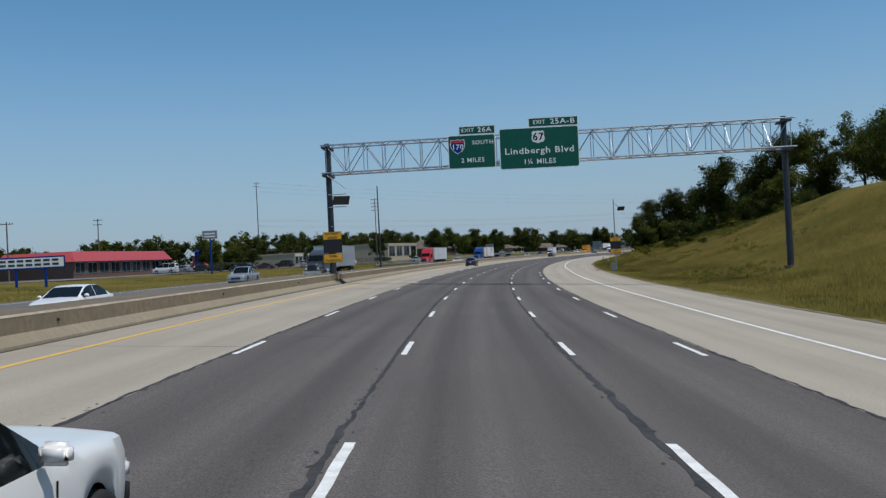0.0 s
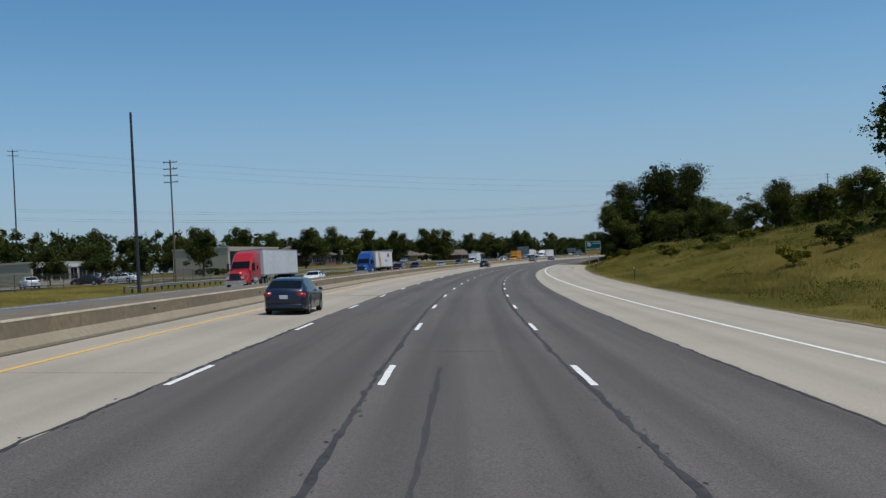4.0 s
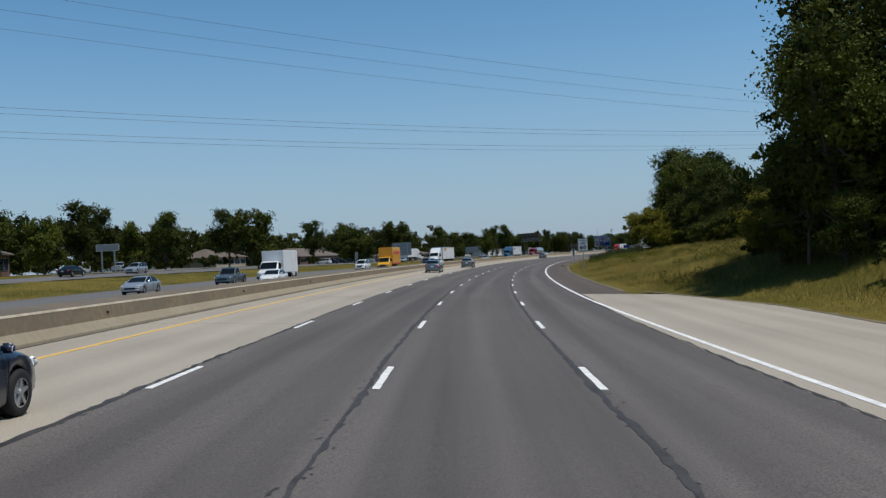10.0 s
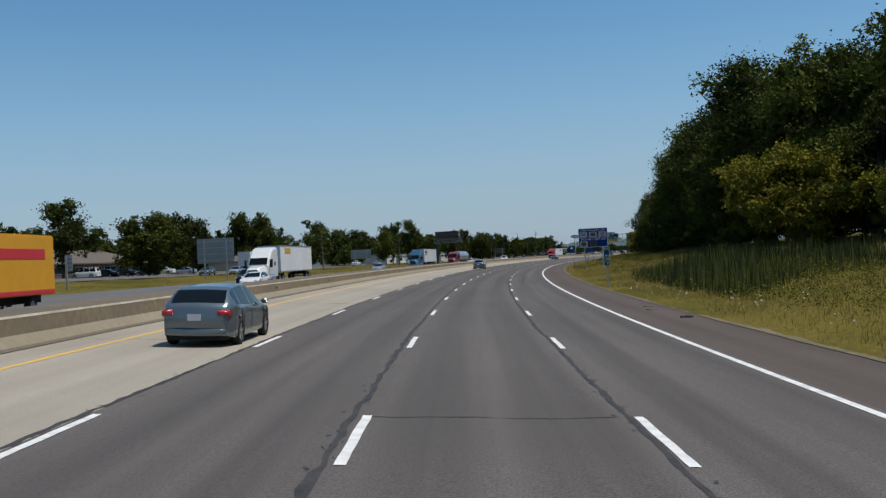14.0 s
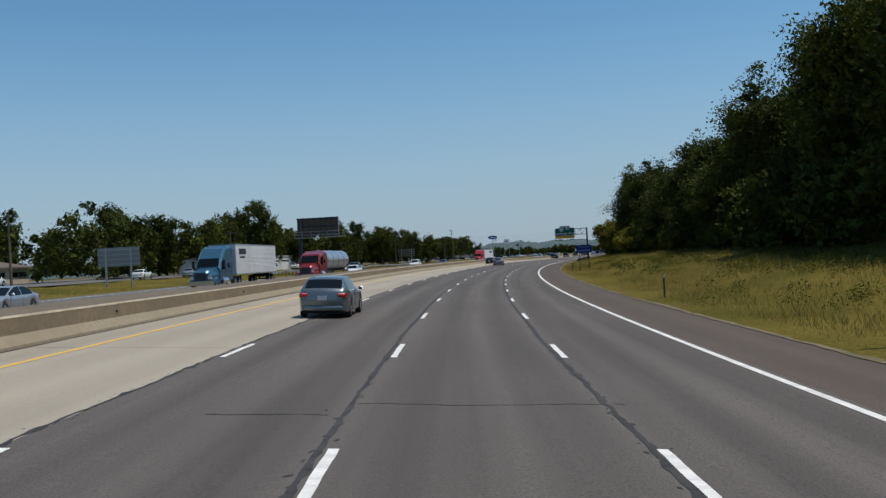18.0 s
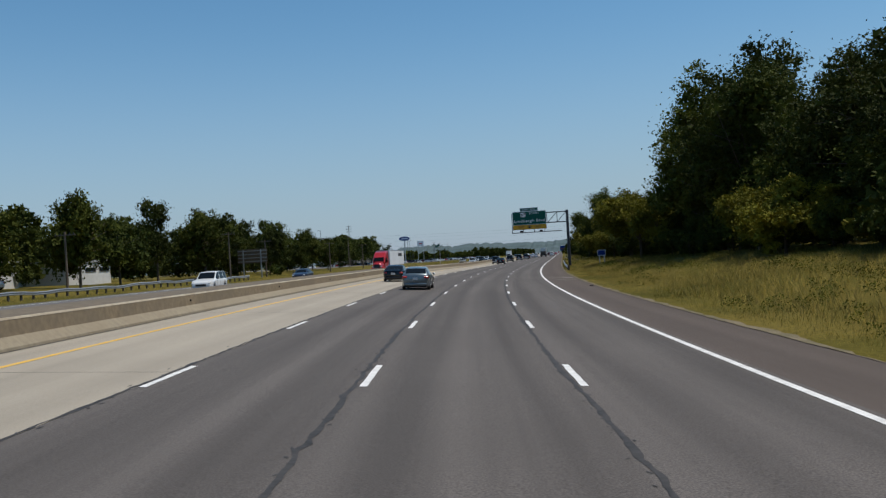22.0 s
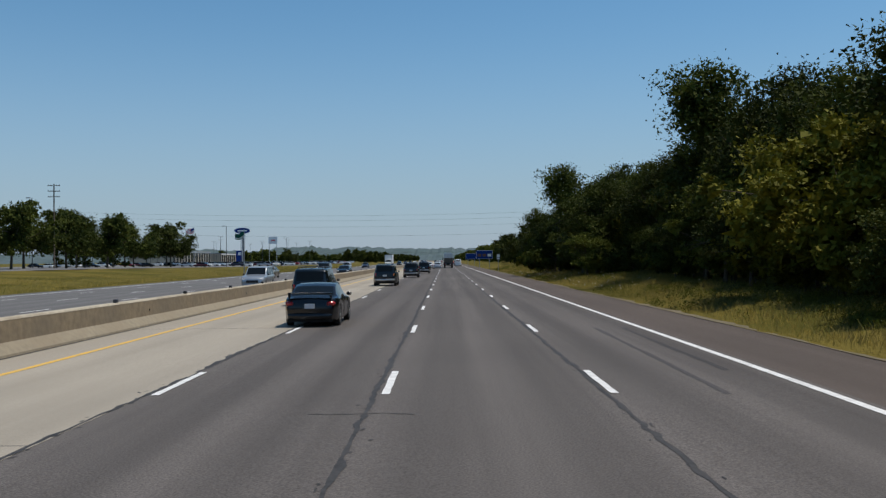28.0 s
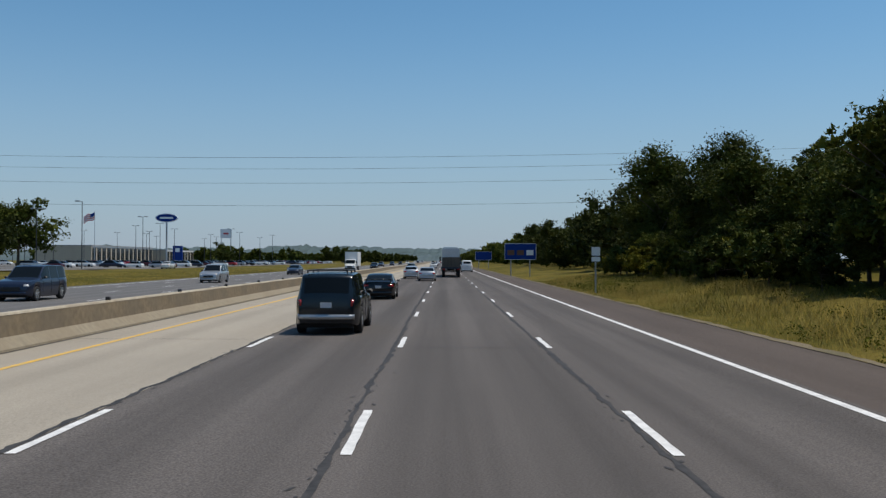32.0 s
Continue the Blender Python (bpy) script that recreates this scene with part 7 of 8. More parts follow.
def trailer(t, y0, long, mat, ribs=True, top=4.1, low=1.15):
    bm = bmesh.new()
    box(bm, -1.29, 1.29, y0 - long, y0, low, top)
    b = part("trailer_box", bm, mat, t)
    bm = bmesh.new()
    for z in (low, top - 0.12):
        box(bm, -1.31, 1.31, y0 - long - 0.02, y0 + 0.02, z, z + 0.12)
    scatter("trailer_rail", bm, STEEL, b)
    if ribs:
        bm = bmesh.new()
        k = 0
        for sx in (-1, 1):
            for z in np.arange(low + 0.25, top - 0.2, 0.14):
                box(bm, sx * 1.295 - 0.012, sx * 1.295 + 0.012, y0 - long + 0.05, y0 - 0.05, z, z + 0.07)
        ob = part("trailer_rib", bm, mat, b)
        ob["kind"] = "stuff"
    for sx in (-1, 1):
        for y in (y0 - long + 1.0, y0 - long + 2.25):
            wheel(t, sx * 0.95, y, 0.51, 1.05)
        bm = bmesh.new()
        box(bm, sx * 0.7 - 0.07, sx * 0.7 + 0.07, y0 - 3.2, y0 - 3.05, 0.25, low)
        part("landing_leg", bm, DARK_STEEL, t)
    bm = bmesh.new()
    box(bm, -0.5, 0.5, y0 - long + 0.2, y0 - long + 3.2, 0.75, low)
    box(bm, -1.1, 1.1, y0 - long, y0 - long + 0.1, 0.45, 0.58)
    for sx in (-1, 1):
        box(bm, sx * 0.6 - 0.05, sx * 0.6 + 0.05, y0 - long, y0 - long + 0.1, 0.45, low)
    part("trailer_frame", bm, UNDER, t)
    for sx in (-1, 1):
        bm = bmesh.new()
        box(bm, sx * 0.66 - 0.58, sx * 0.66 + 0.58, y0 - long - 0.03, y0 - long - 0.004, low + 0.1, top - 0.15)
        part("rear_door", bm, mat, b)
    return b


def semi(label, colour, box_mat, m, long=16.0, sleeper=True, roof=3.9, ribs=True, name="semi_truck"):
    t = thing(name, label, "truck", "highway traffic", m)
    back = tractor(t, colour, sleeper=sleeper, roof=roof)
    return t, trailer(t, back - 0.9 + 0.2, long, box_mat, ribs), back


def box_truck(label, colour, box_mat, m, long=6.5, top=3.6):
    t = thing("box_truck", label, "truck", "highway traffic", m)
    back = tractor_small(t, colour)
    b = soft_box("cargo_box", (-1.22, 1.22, back - long, back, 0.95, top), box_mat, t, 0.05)
    for sx in (-1, 1):
        wheel(t, sx * 0.85, back - long + 1.9, 0.42, 1.1)
    bm = bmesh.new()
    box(bm, -0.45, 0.45, back - long, -0.6, 0.55, 0.95)
    part("chassis", bm, UNDER, t)
    return t, b, back


def tractor_small(t, colour):
    """Cab of a delivery truck with a short hood; front at y=0."""
    bm = bmesh.new()
    hull(bm, [[(-w, y, 0.5), (-w * 1.02, y, 1.0), (-w * 0.9, y, z), (w * 0.9, y, z), (w * 1.02, y, 1.0), (w, y, 0.5)] for y, w, z in ((0, 0.86, 1.0), (-0.15, 0.95, 1.15), (-1.0, 1.0, 1.35), (-1.15, 1.0, 1.4))])
    part("hood", bm, colour, t)
    bm = bmesh.new()
    hull(bm, [[(-w, y, 0.5), (-w, y, 1.3), (-w * 0.9, y, z), (w * 0.9, y, z), (w, y, 1.3), (w, y, 0.5)] for y, w, z in ((-1.1, 1.0, 1.38), (-1.75, 1.02, 2.15), (-1.95, 1.02, 2.25), (-2.75, 1.02, 2.25))])
    part("cab", bm, colour, t)
    bm = bmesh.new()
    bm.faces.new([bm.verts.new(p) for p in ((-0.9, -1.10, 1.47), (0.9, -1.10, 1.47), (0.84, -1.66, 2.12), (-0.84, -1.66, 2.12))])
    part("windshield", bm, GLASS, t)
    for sx in (-1, 1):
        bm = bmesh.new()
        box(bm, sx * 1.01 - 0.02, sx * 1.01 + 0.02, -2.5, -1.7, 1.4, 2.05)
        part("side_window", bm, GLASS, t)
        bm = bmesh.new()
        box(bm, sx * 0.7 - 0.15, sx * 0.7 + 0.15, -0.08, 0.02, 0.85, 1.02)
        part("headlight", bm, LAMP_CLEAR, t)
        bm = bmesh.new()
        box(bm, sx * 1.2 - 0.1, sx * 1.2 + 0.1, -1.6, -1.5, 1.45, 1.85)
        tube(bm, (sx * 1.0, -1.55, 1.6), (sx * 1.2, -1.55, 1.6), 0.02)
        part("mirror", bm, BLACK, t)
        wheel(t, sx * 0.88, -0.95, 0.40, 0.7)
    soft_box("bumper", (-1.0, 1.0, -0.1, 0.06, 0.4, 0.65), BLACK, t)
    bm = bmesh.new()
    box(bm, -0.5, 0.5, -0.03, 0.03, 0.68, 0.98)
    part("grille", bm, DARK_STEEL, t)
    return -2.85


WHITE_BOX = material("white_trailer_panel", (0.72, 0.72, 0.71), 0.5, spread=0.05, grain=1.5, patch=0.4, patch_to=(0.60, 0.60, 0.58))
SILVER_BOX = material("ribbed_silver_panel", (0.55, 0.56, 0.57), 0.4, 0.5, spread=0.06, grain=2)
TANK = material("polished_tank", (0.6, 0.6, 0.6), 0.28, 0.9, spread=0.05, grain=1.5)


def lane(s, d, back=True):
    return spot(s, d, turn=180 if back else 0, z=road_z(s, d), lean=d > -11)


def traffic():
    W = paint("white", (0.72, 0.72, 0.70), 0.0)
    SIL = paint("silver", (0.42, 0.44, 0.46), 0.6)
    BLUEGREY = paint("grey_blue", (0.15, 0.185, 0.20), 0.55, 0.27)
    BLK = paint("black", (0.006, 0.007, 0.009), 0.1, 0.22)
    NAVY = paint("navy", (0.015, 0.022, 0.045), 0.3)
    DGREEN = paint("dark_teal", (0.004, 0.009, 0.014), 0.1, 0.25)
    RED = paint("red", (0.42, 0.014, 0.018), 0.1)
    MAROON = paint("maroon", (0.08, 0.012, 0.018), 0.3)
    BLUE = paint("blue", (0.01, 0.06, 0.24), 0.3)
    TEAL = paint("light_blue", (0.045, 0.13, 0.20), 0.4)
    GOLD = paint("gold", (0.30, 0.25, 0.16), 0.6)
    YEL = paint("yellow", (0.75, 0.36, 0.01), 0.0)
    # own carriageway
    car("sedan", "older white sedan with black trim in the inner asphalt lane", "boxy", W, lane(4.35, -3.75, False), 4.8, 1.78, 1.46, bumper=BLACK)
    car("compact_hatchback", "dark blue compact car in the concrete lane", "hatch", NAVY, lane(296.2, -7.2, False), 4.4, 1.75, 1.45)
    car("hatchback", "grey-blue metallic five-door hatchback with tinted rear window", "hatch", BLUEGREY, lane(391.7, -7.85, False), 4.5, 1.80, 1.47, r=0.325)
    car("compact_hatchback", "dark blue compact car ahead in the concrete lane", "hatch", NAVY, lane(151, -7.4, False), 4.4, 1.75, 1.45)
    car("hatchback", "silver-grey five-door hatchback ahead in the concrete lane", "hatch", BLUEGREY, lane(546, -5.3, False), 4.5, 1.80, 1.47, r=0.325)
    car("hatchback", "silver-grey five-door hatchback near the concrete lane", "hatch", BLUEGREY, lane(686, -4.0, False), 4.5, 1.80, 1.47, r=0.325)
    car("sedan", "black sedan with rear spoiler in the concrete lane", "sedan", BLK, lane(703.5, -7.58, False), 4.65, 1.76, 1.39, spoiler=True, lit=None)
    car("suv", "dark green-black sport utility vehicle with roof rack and silver bumper", "suv", DGREEN, lane(874.0, -5.75, False), 4.85, 1.86, 1.78, r=0.39, roof_rack=True, bumper=SIL, category="suv", lit="taillight")
    car("hatchback", "grey-blue five-door hatchback following in the concrete lane", "hatch", BLUEGREY, lane(424, -6.9, False), 4.5, 1.80, 1.47, r=0.325)
    car("sedan", "black sedan with rear spoiler astride the concrete lane", "sedan", BLK, lane(829, -5.2, False), 4.65, 1.76, 1.39, spoiler=True)
    car("sedan", "black sedan with rear spoiler ahead in the inner lane", "sedan", BLK, lane(963, -4.3, False), 4.65, 1.76, 1.39, spoiler=True)
    car("suv", "dark green-black sport utility vehicle astride the concrete lane edge", "suv", DGREEN, lane(908.5, -4.9, False), 4.85, 1.86, 1.78, r=0.39, roof_rack=True, bumper=SIL, category="suv")
    car("suv", "dark green-black sport utility vehicle overtaking in the concrete lane", "suv", DGREEN, lane(842.5, -7.2, False), 4.85, 1.86, 1.78, r=0.39, roof_rack=True, bumper=SIL, category="suv")
    car("suv", "dark green-black sport utility vehicle ahead in the inner lane", "suv", DGREEN, lane(940, -4.1, False), 4.85, 1.86, 1.78, r=0.39, roof_rack=True, bumper=SIL, category="suv")
    car("sedan", "pale silver sedan in the middle lane", "sedan", SIL, lane(1006, -2.5, False), 4.8, 1.8, 1.42)
    car("hatchback", "silver hatchback in the inner lane", "hatch", SIL, lane(1016.5, -4.5, False), 4.5, 1.78, 1.47)
    car("van", "white full-size van in the outer lane", "van", W, lane(1075, 3.3, False), 5.4, 2.0, 2.1, r=0.36, category="van")
    car("suv", "dark sport utility vehicle in the outer lane", "suv", NAVY, lane(1120, 3.4, False), 4.7, 1.85, 1.75, r=0.36, category="suv")
    t = thing("flatbed_truck", "flatbed trailer with stacked brown and grey load", "truck", "highway traffic", lane(1042, 0.1, False))
    back = tractor(t, W)
    bm = bmesh.new()
    box(bm, -1.25, 1.25, back - 13.5, back - 0.4, 1.05, 1.3)
    part("flatbed_deck", bm, DARK_STEEL, t)
    soft_box("load_crate", (-1.1, 1.1, back - 12.6, back - 7.0, 1.3, 2.5), WOOD_POLE, t, 0.03, "brown stacked timber load")
    soft_box("load_box", (-1.15, 1.15, back - 6.6, back - 1.0, 1.3, 3.6), SILVER_BOX, t, 0.03, "grey boxed load")
    for sx in (-1, 1):
        for y in (back - 12.3, back - 11.0):
            wheel(t, sx * 0.95, y, 0.5, 1.05)
        bm = bmesh.new()
        box(bm, sx * 0.9 - 0.15, sx * 0.9 + 0.15, back - 13.56, back - 13.5, 0.95, 1.1)
        part("taillight", bm, TAIL_RED, t)
    for k, (s, d, kind, p, lab) in enumerate(((1090, -7.2, "sedan", BLK, "black sedan far ahead in the concrete lane"), (1150, -3.6, "sedan", W, "white sedan far ahead in the inner lane"), (1185, 0.1, "suv", MAROON, "maroon sport utility vehicle far ahead"),
                                                  (1240, -3.7, "sedan", SIL, "silver sedan far ahead in the inner lane"), (1300, 3.4, "sedan", RED, "red sedan far ahead in the outer lane"))):
        car("suv" if kind == "suv" else "sedan", lab, kind, p, lane(s, d, False), 4.7, 1.8, 1.72 if kind == "suv" else 1.43, category="suv" if kind == "suv" else "car")
    # opposite carriageway, front first
    ob = lambda s, L, d=-15.0: lane(s + L / 2, d)
    car("sedan", "white sedan on the opposite carriageway", "sedan", W, ob(33.5, 4.8, -16.4), 4.8, 1.8, 1.43)
    car("pickup_truck", "silver pickup truck on the opposite carriageway", "pickup", SIL, ob(88, 5.6, -25.6), 5.6, 1.95, 1.8, r=0.37, category="pickup")
    car("coupe", "white coupe on the opposite carriageway", "sedan", W, ob(213, 4.6, -20), 4.6, 1.8, 1.38)
    car("suv", "silver sport utility vehicle on the frontage road", "suv", SIL, ob(276, 4.6, -47.5), 4.6, 1.82, 1.7, category="suv")
    car("pickup_truck", "dark blue pickup truck on the opposite carriageway", "pickup", NAVY, ob(311, 5.4, -25), 5.4, 1.95, 1.78, r=0.37, category="pickup")
    car("minivan", "maroon minivan on the opposite carriageway", "van", MAROON, ob(275, 5.0, -21), 5.0, 1.95, 1.75, r=0.34, category="van")
    car("pickup_truck", "silver-blue pickup truck on the opposite carriageway", "pickup", BLUEGREY, ob(376, 5.5, -28), 5.5, 1.95, 1.78, r=0.37, category="pickup")
    car("sedan", "silver sedan on the opposite carriageway", "sedan", SIL, ob(355, 4.7, -28.3), 4.7, 1.8, 1.43)
    car("pickup_truck", "white pickup truck on the opposite carriageway", "pickup", W, ob(397, 5.8, -28.3), 5.8, 2.0, 1.9, r=0.39, category="pickup")
    car("van", "white cargo van on the opposite carriageway", "van", W, ob(452, 5.6, -31), 5.6, 2.0, 2.0, r=0.37, category="van")
    car("sedan", "white sedan behind a cargo van, opposite carriageway", "sedan", W, ob(368, 4.7, -20.9), 4.7, 1.8, 1.43)
    t, b, back = box_truck("white box truck on the opposite carriageway", W, WHITE_BOX, lane(380, -24.6), 6.0, 3.4)
    t, b, back = box_truck("yellow rental box truck on the opposite carriageway", YEL, paint("box_yellow", (0.70, 0.33, 0.02), 0.0, 0.5), lane(436, -22.8), 7.0, 3.9)
    bm = bmesh.new()
    for sx in (-1, 1):
        box(bm, sx * 1.225 - 0.01, sx * 1.225 + 0.01, back - 6.0, back - 1.2, 2.7, 3.2)
        box(bm, sx * 1.225 - 0.01, sx * 1.225 + 0.01, back - 6.9, back - 0.1, 1.0, 1.2)
    scatter("logo_bar", bm, RED_SHIELD, b)
    t, b, back = semi("white highway tractor with white van trailer", W, WHITE_BOX, lane(492, -24.8), 14.6, ribs=False)
    bm = bmesh.new()
    for sx in (-1, 1):
        box(bm, sx * 1.3 - 0.01, sx * 1.3 + 0.01, back - 5.0, back - 2.6, 3.2, 3.8)
    scatter("logo_patch", bm, YEL, b)
    car("sedan", "white sedan beside a white semi truck", "sedan", W, ob(478, 4.7, -21), 4.7, 1.8, 1.43)
    car("sedan", "dark blue crossover on the opposite carriageway", "suv", NAVY, ob(499.5, 4.6, -28.4), 4.6, 1.82, 1.65)
    car("sedan", "silver sedan on the opposite carriageway", "sedan", SIL, ob(556, 4.8, -24.5), 4.8, 1.82, 1.45)
    t, b, back = semi("dark grey highway tractor with ribbed silver trailer", paint("dark_grey", (0.06, 0.055, 0.05), 0.3), SILVER_BOX, lane(114, -24.4), 14.6, roof=3.5)
    semi("red highway tractor with white trailer", RED, WHITE_BOX, lane(206, -26.2), 15.5, ribs=True)
    t, b, back = semi("blue highway tractor with white, yellow-striped trailer", BLUE, WHITE_BOX, lane(263, -24.6), 15.0, ribs=False)
    bm = bmesh.new()
    for sx in (-1, 1):
        for k, (a, w) in enumerate(((3.0, 0.9), (4.2, 0.5))):
            v = [bm.verts.new((sx * 1.302, back - 0.7 - a - dy, z)) for dy, z in ((0.0, 1.3), (w, 1.3), (w - 1.1, 4.0), (-1.1, 4.0))]
            bm.faces.new(v if sx > 0 else v[::-1])
    scatter("stripe", bm, YEL, b)
    bm = bmesh.new()
    for sx in (-1, 1):
        box(bm, sx * 1.3 - 0.008, sx * 1.3 + 0.008, back - 12.6, back - 10.9, 3.0, 3.6)
        box(bm, sx * 1.3 - 0.008, sx * 1.3 + 0.008, back - 10.6, back - 8.9, 2.2, 2.45)
    scatter("logo_bar", bm, RED_SHIELD, b)
    t, b, back = semi("light blue highway tractor with ribbed white trailer", TEAL, WHITE_BOX, lane(590, -24.8), 14.6, ribs=True)
    bm = bmesh.new()
    for sx in (-1, 1):
        box(bm, sx * 1.312 - 0.008, sx * 1.312 + 0.008, back - 4.0, back - 1.7, 3.1, 3.65)
        box(bm, sx * 1.312 - 0.008, sx * 1.312 + 0.008, back - 3.6, back - 1.9, 2.75, 2.92)
    scatter("logo_bar", bm, DARK_STEEL, b)
    semi("white highway tractor with a white trailer on the frontage road", W, WHITE_BOX, spot(590, -55.5, dz=0.07, lean=False), 11.0, ribs=False)
    # tanker
    t = thing("tank_truck", "red highway tractor with polished steel tank trailer", "truck", "highway traffic", lane(608, -19.8))
    back = tractor(t, paint("dark_red", (0.22, 0.015, 0.015), 0.2), roof=3.3)
    bm = bmesh.new()
    tube(bm, (0, back - 13.2, 2.25), (0, back - 0.5, 2.25), 1.12, n=26)
    b = part("tank", bm, TANK, t, smooth=False)
    for k in range(5):
        bm = bmesh.new()
        tube(bm, (0, back - 0.9 - 3 * k, 2.25), (0, back - 1.05 - 3 * k, 2.25), 1.15, n=26)
        part("tank_ring", bm, STEEL, b)
    bm = bmesh.new()
    box(bm, -0.5, 0.5, back - 13.3, back - 0.4, 0.95, 1.2)
    part("tank_frame", bm, UNDER, t)
    for sx in (-1, 1):
        for y in (back - 12.2, back - 10.9):
            wheel(t, sx * 0.95, y, 0.5, 1.05)
    car("sedan", "white sedan behind a tank truck", "sedan", W, ob(632, 4.7, -20), 4.7, 1.8, 1.45)
    car("pickup_truck", "dark grey pickup truck on the opposite carriageway", "pickup", BLUEGREY, ob(653, 5.6, -24.6), 5.6, 1.95, 1.8, r=0.37, category="pickup")
    car("suv", "white sport utility vehicle on the opposite carriageway", "suv", W, ob(700, 4.7, -23.5), 4.7, 1.85, 1.72, category="suv")
    car("sedan", "dark blue sedan on the opposite carriageway", "sedan", NAVY, ob(736, 4.7, -24.6), 4.7, 1.8, 1.43)
    t, b, back = semi("red highway tractor with white trailer", RED, WHITE_BOX, lane(790, -25.4), 15.5, ribs=False)
    bm = bmesh.new()
    for sx in (-1, 1):
        box(bm, sx * 1.3 - 0.008, sx * 1.3 + 0.008, back - 13.8, back - 9.6, 2.9, 3.5)
    scatter("logo_bar", bm, BLACK, b)
    car("suv", "silver sport utility vehicle on the opposite carriageway", "suv", SIL, ob(866, 4.7, -15.4), 4.7, 1.85, 1.72, category="suv")
    car("sedan", "white sedan on the opposite carriageway", "sedan", W, ob(934, 4.7, -19.5), 4.7, 1.8, 1.43)
    car("sedan", "gold sedan on the opposite carriageway", "sedan", GOLD, ob(910, 4.8, -23), 4.8, 1.82, 1.45)
    car("suv", "dark green sport utility vehicle on the opposite carriageway", "suv", DGREEN, ob(930, 4.9, -18.7), 4.9, 1.88, 1.8, r=0.37, category="suv")
    car("sedan", "black sedan on the opposite carriageway", "sedan", BLK, ob(925, 4.8, -15.2), 4.8, 1.82, 1.43)
    car("suv", "dark sport utility vehicle on the opposite carriageway", "suv", NAVY, ob(957.5, 5.0, -22.6), 5.0, 1.95, 1.85, r=0.38, category="suv")
    car("suv", "silver sport utility vehicle on the opposite carriageway", "suv", SIL, ob(995, 4.7, -22.4), 4.7, 1.85, 1.72, category="suv")
    box_truck("white box truck far off on the opposite carriageway", W, WHITE_BOX, lane(1085, -18.8), 7.0, 3.7)
    car("sedan", "dark sedan far off on the opposite carriageway", "sedan", NAVY, ob(1040, 4.7, -22.2), 4.7, 1.8, 1.43)
    rnd = random.Random(8)
    far_paints = [W, W, SIL, BLK, NAVY, RED, GOLD]
    for k in range(22):
        s = 1130 + k * 34 + rnd.uniform(-8, 8)
        p = rnd.choice(far_paints)
        own = k % 2
        car("sedan", "small distant car in the highway traffic", rnd.choice(("sedan", "suv")), p, lane(s + 200 * own, rnd.choice((-3.7, -7.2, 3.4)) if own else rnd.choice((-17.2, -21.0)), not own), 4.7, 1.8, 1.55)


traffic()


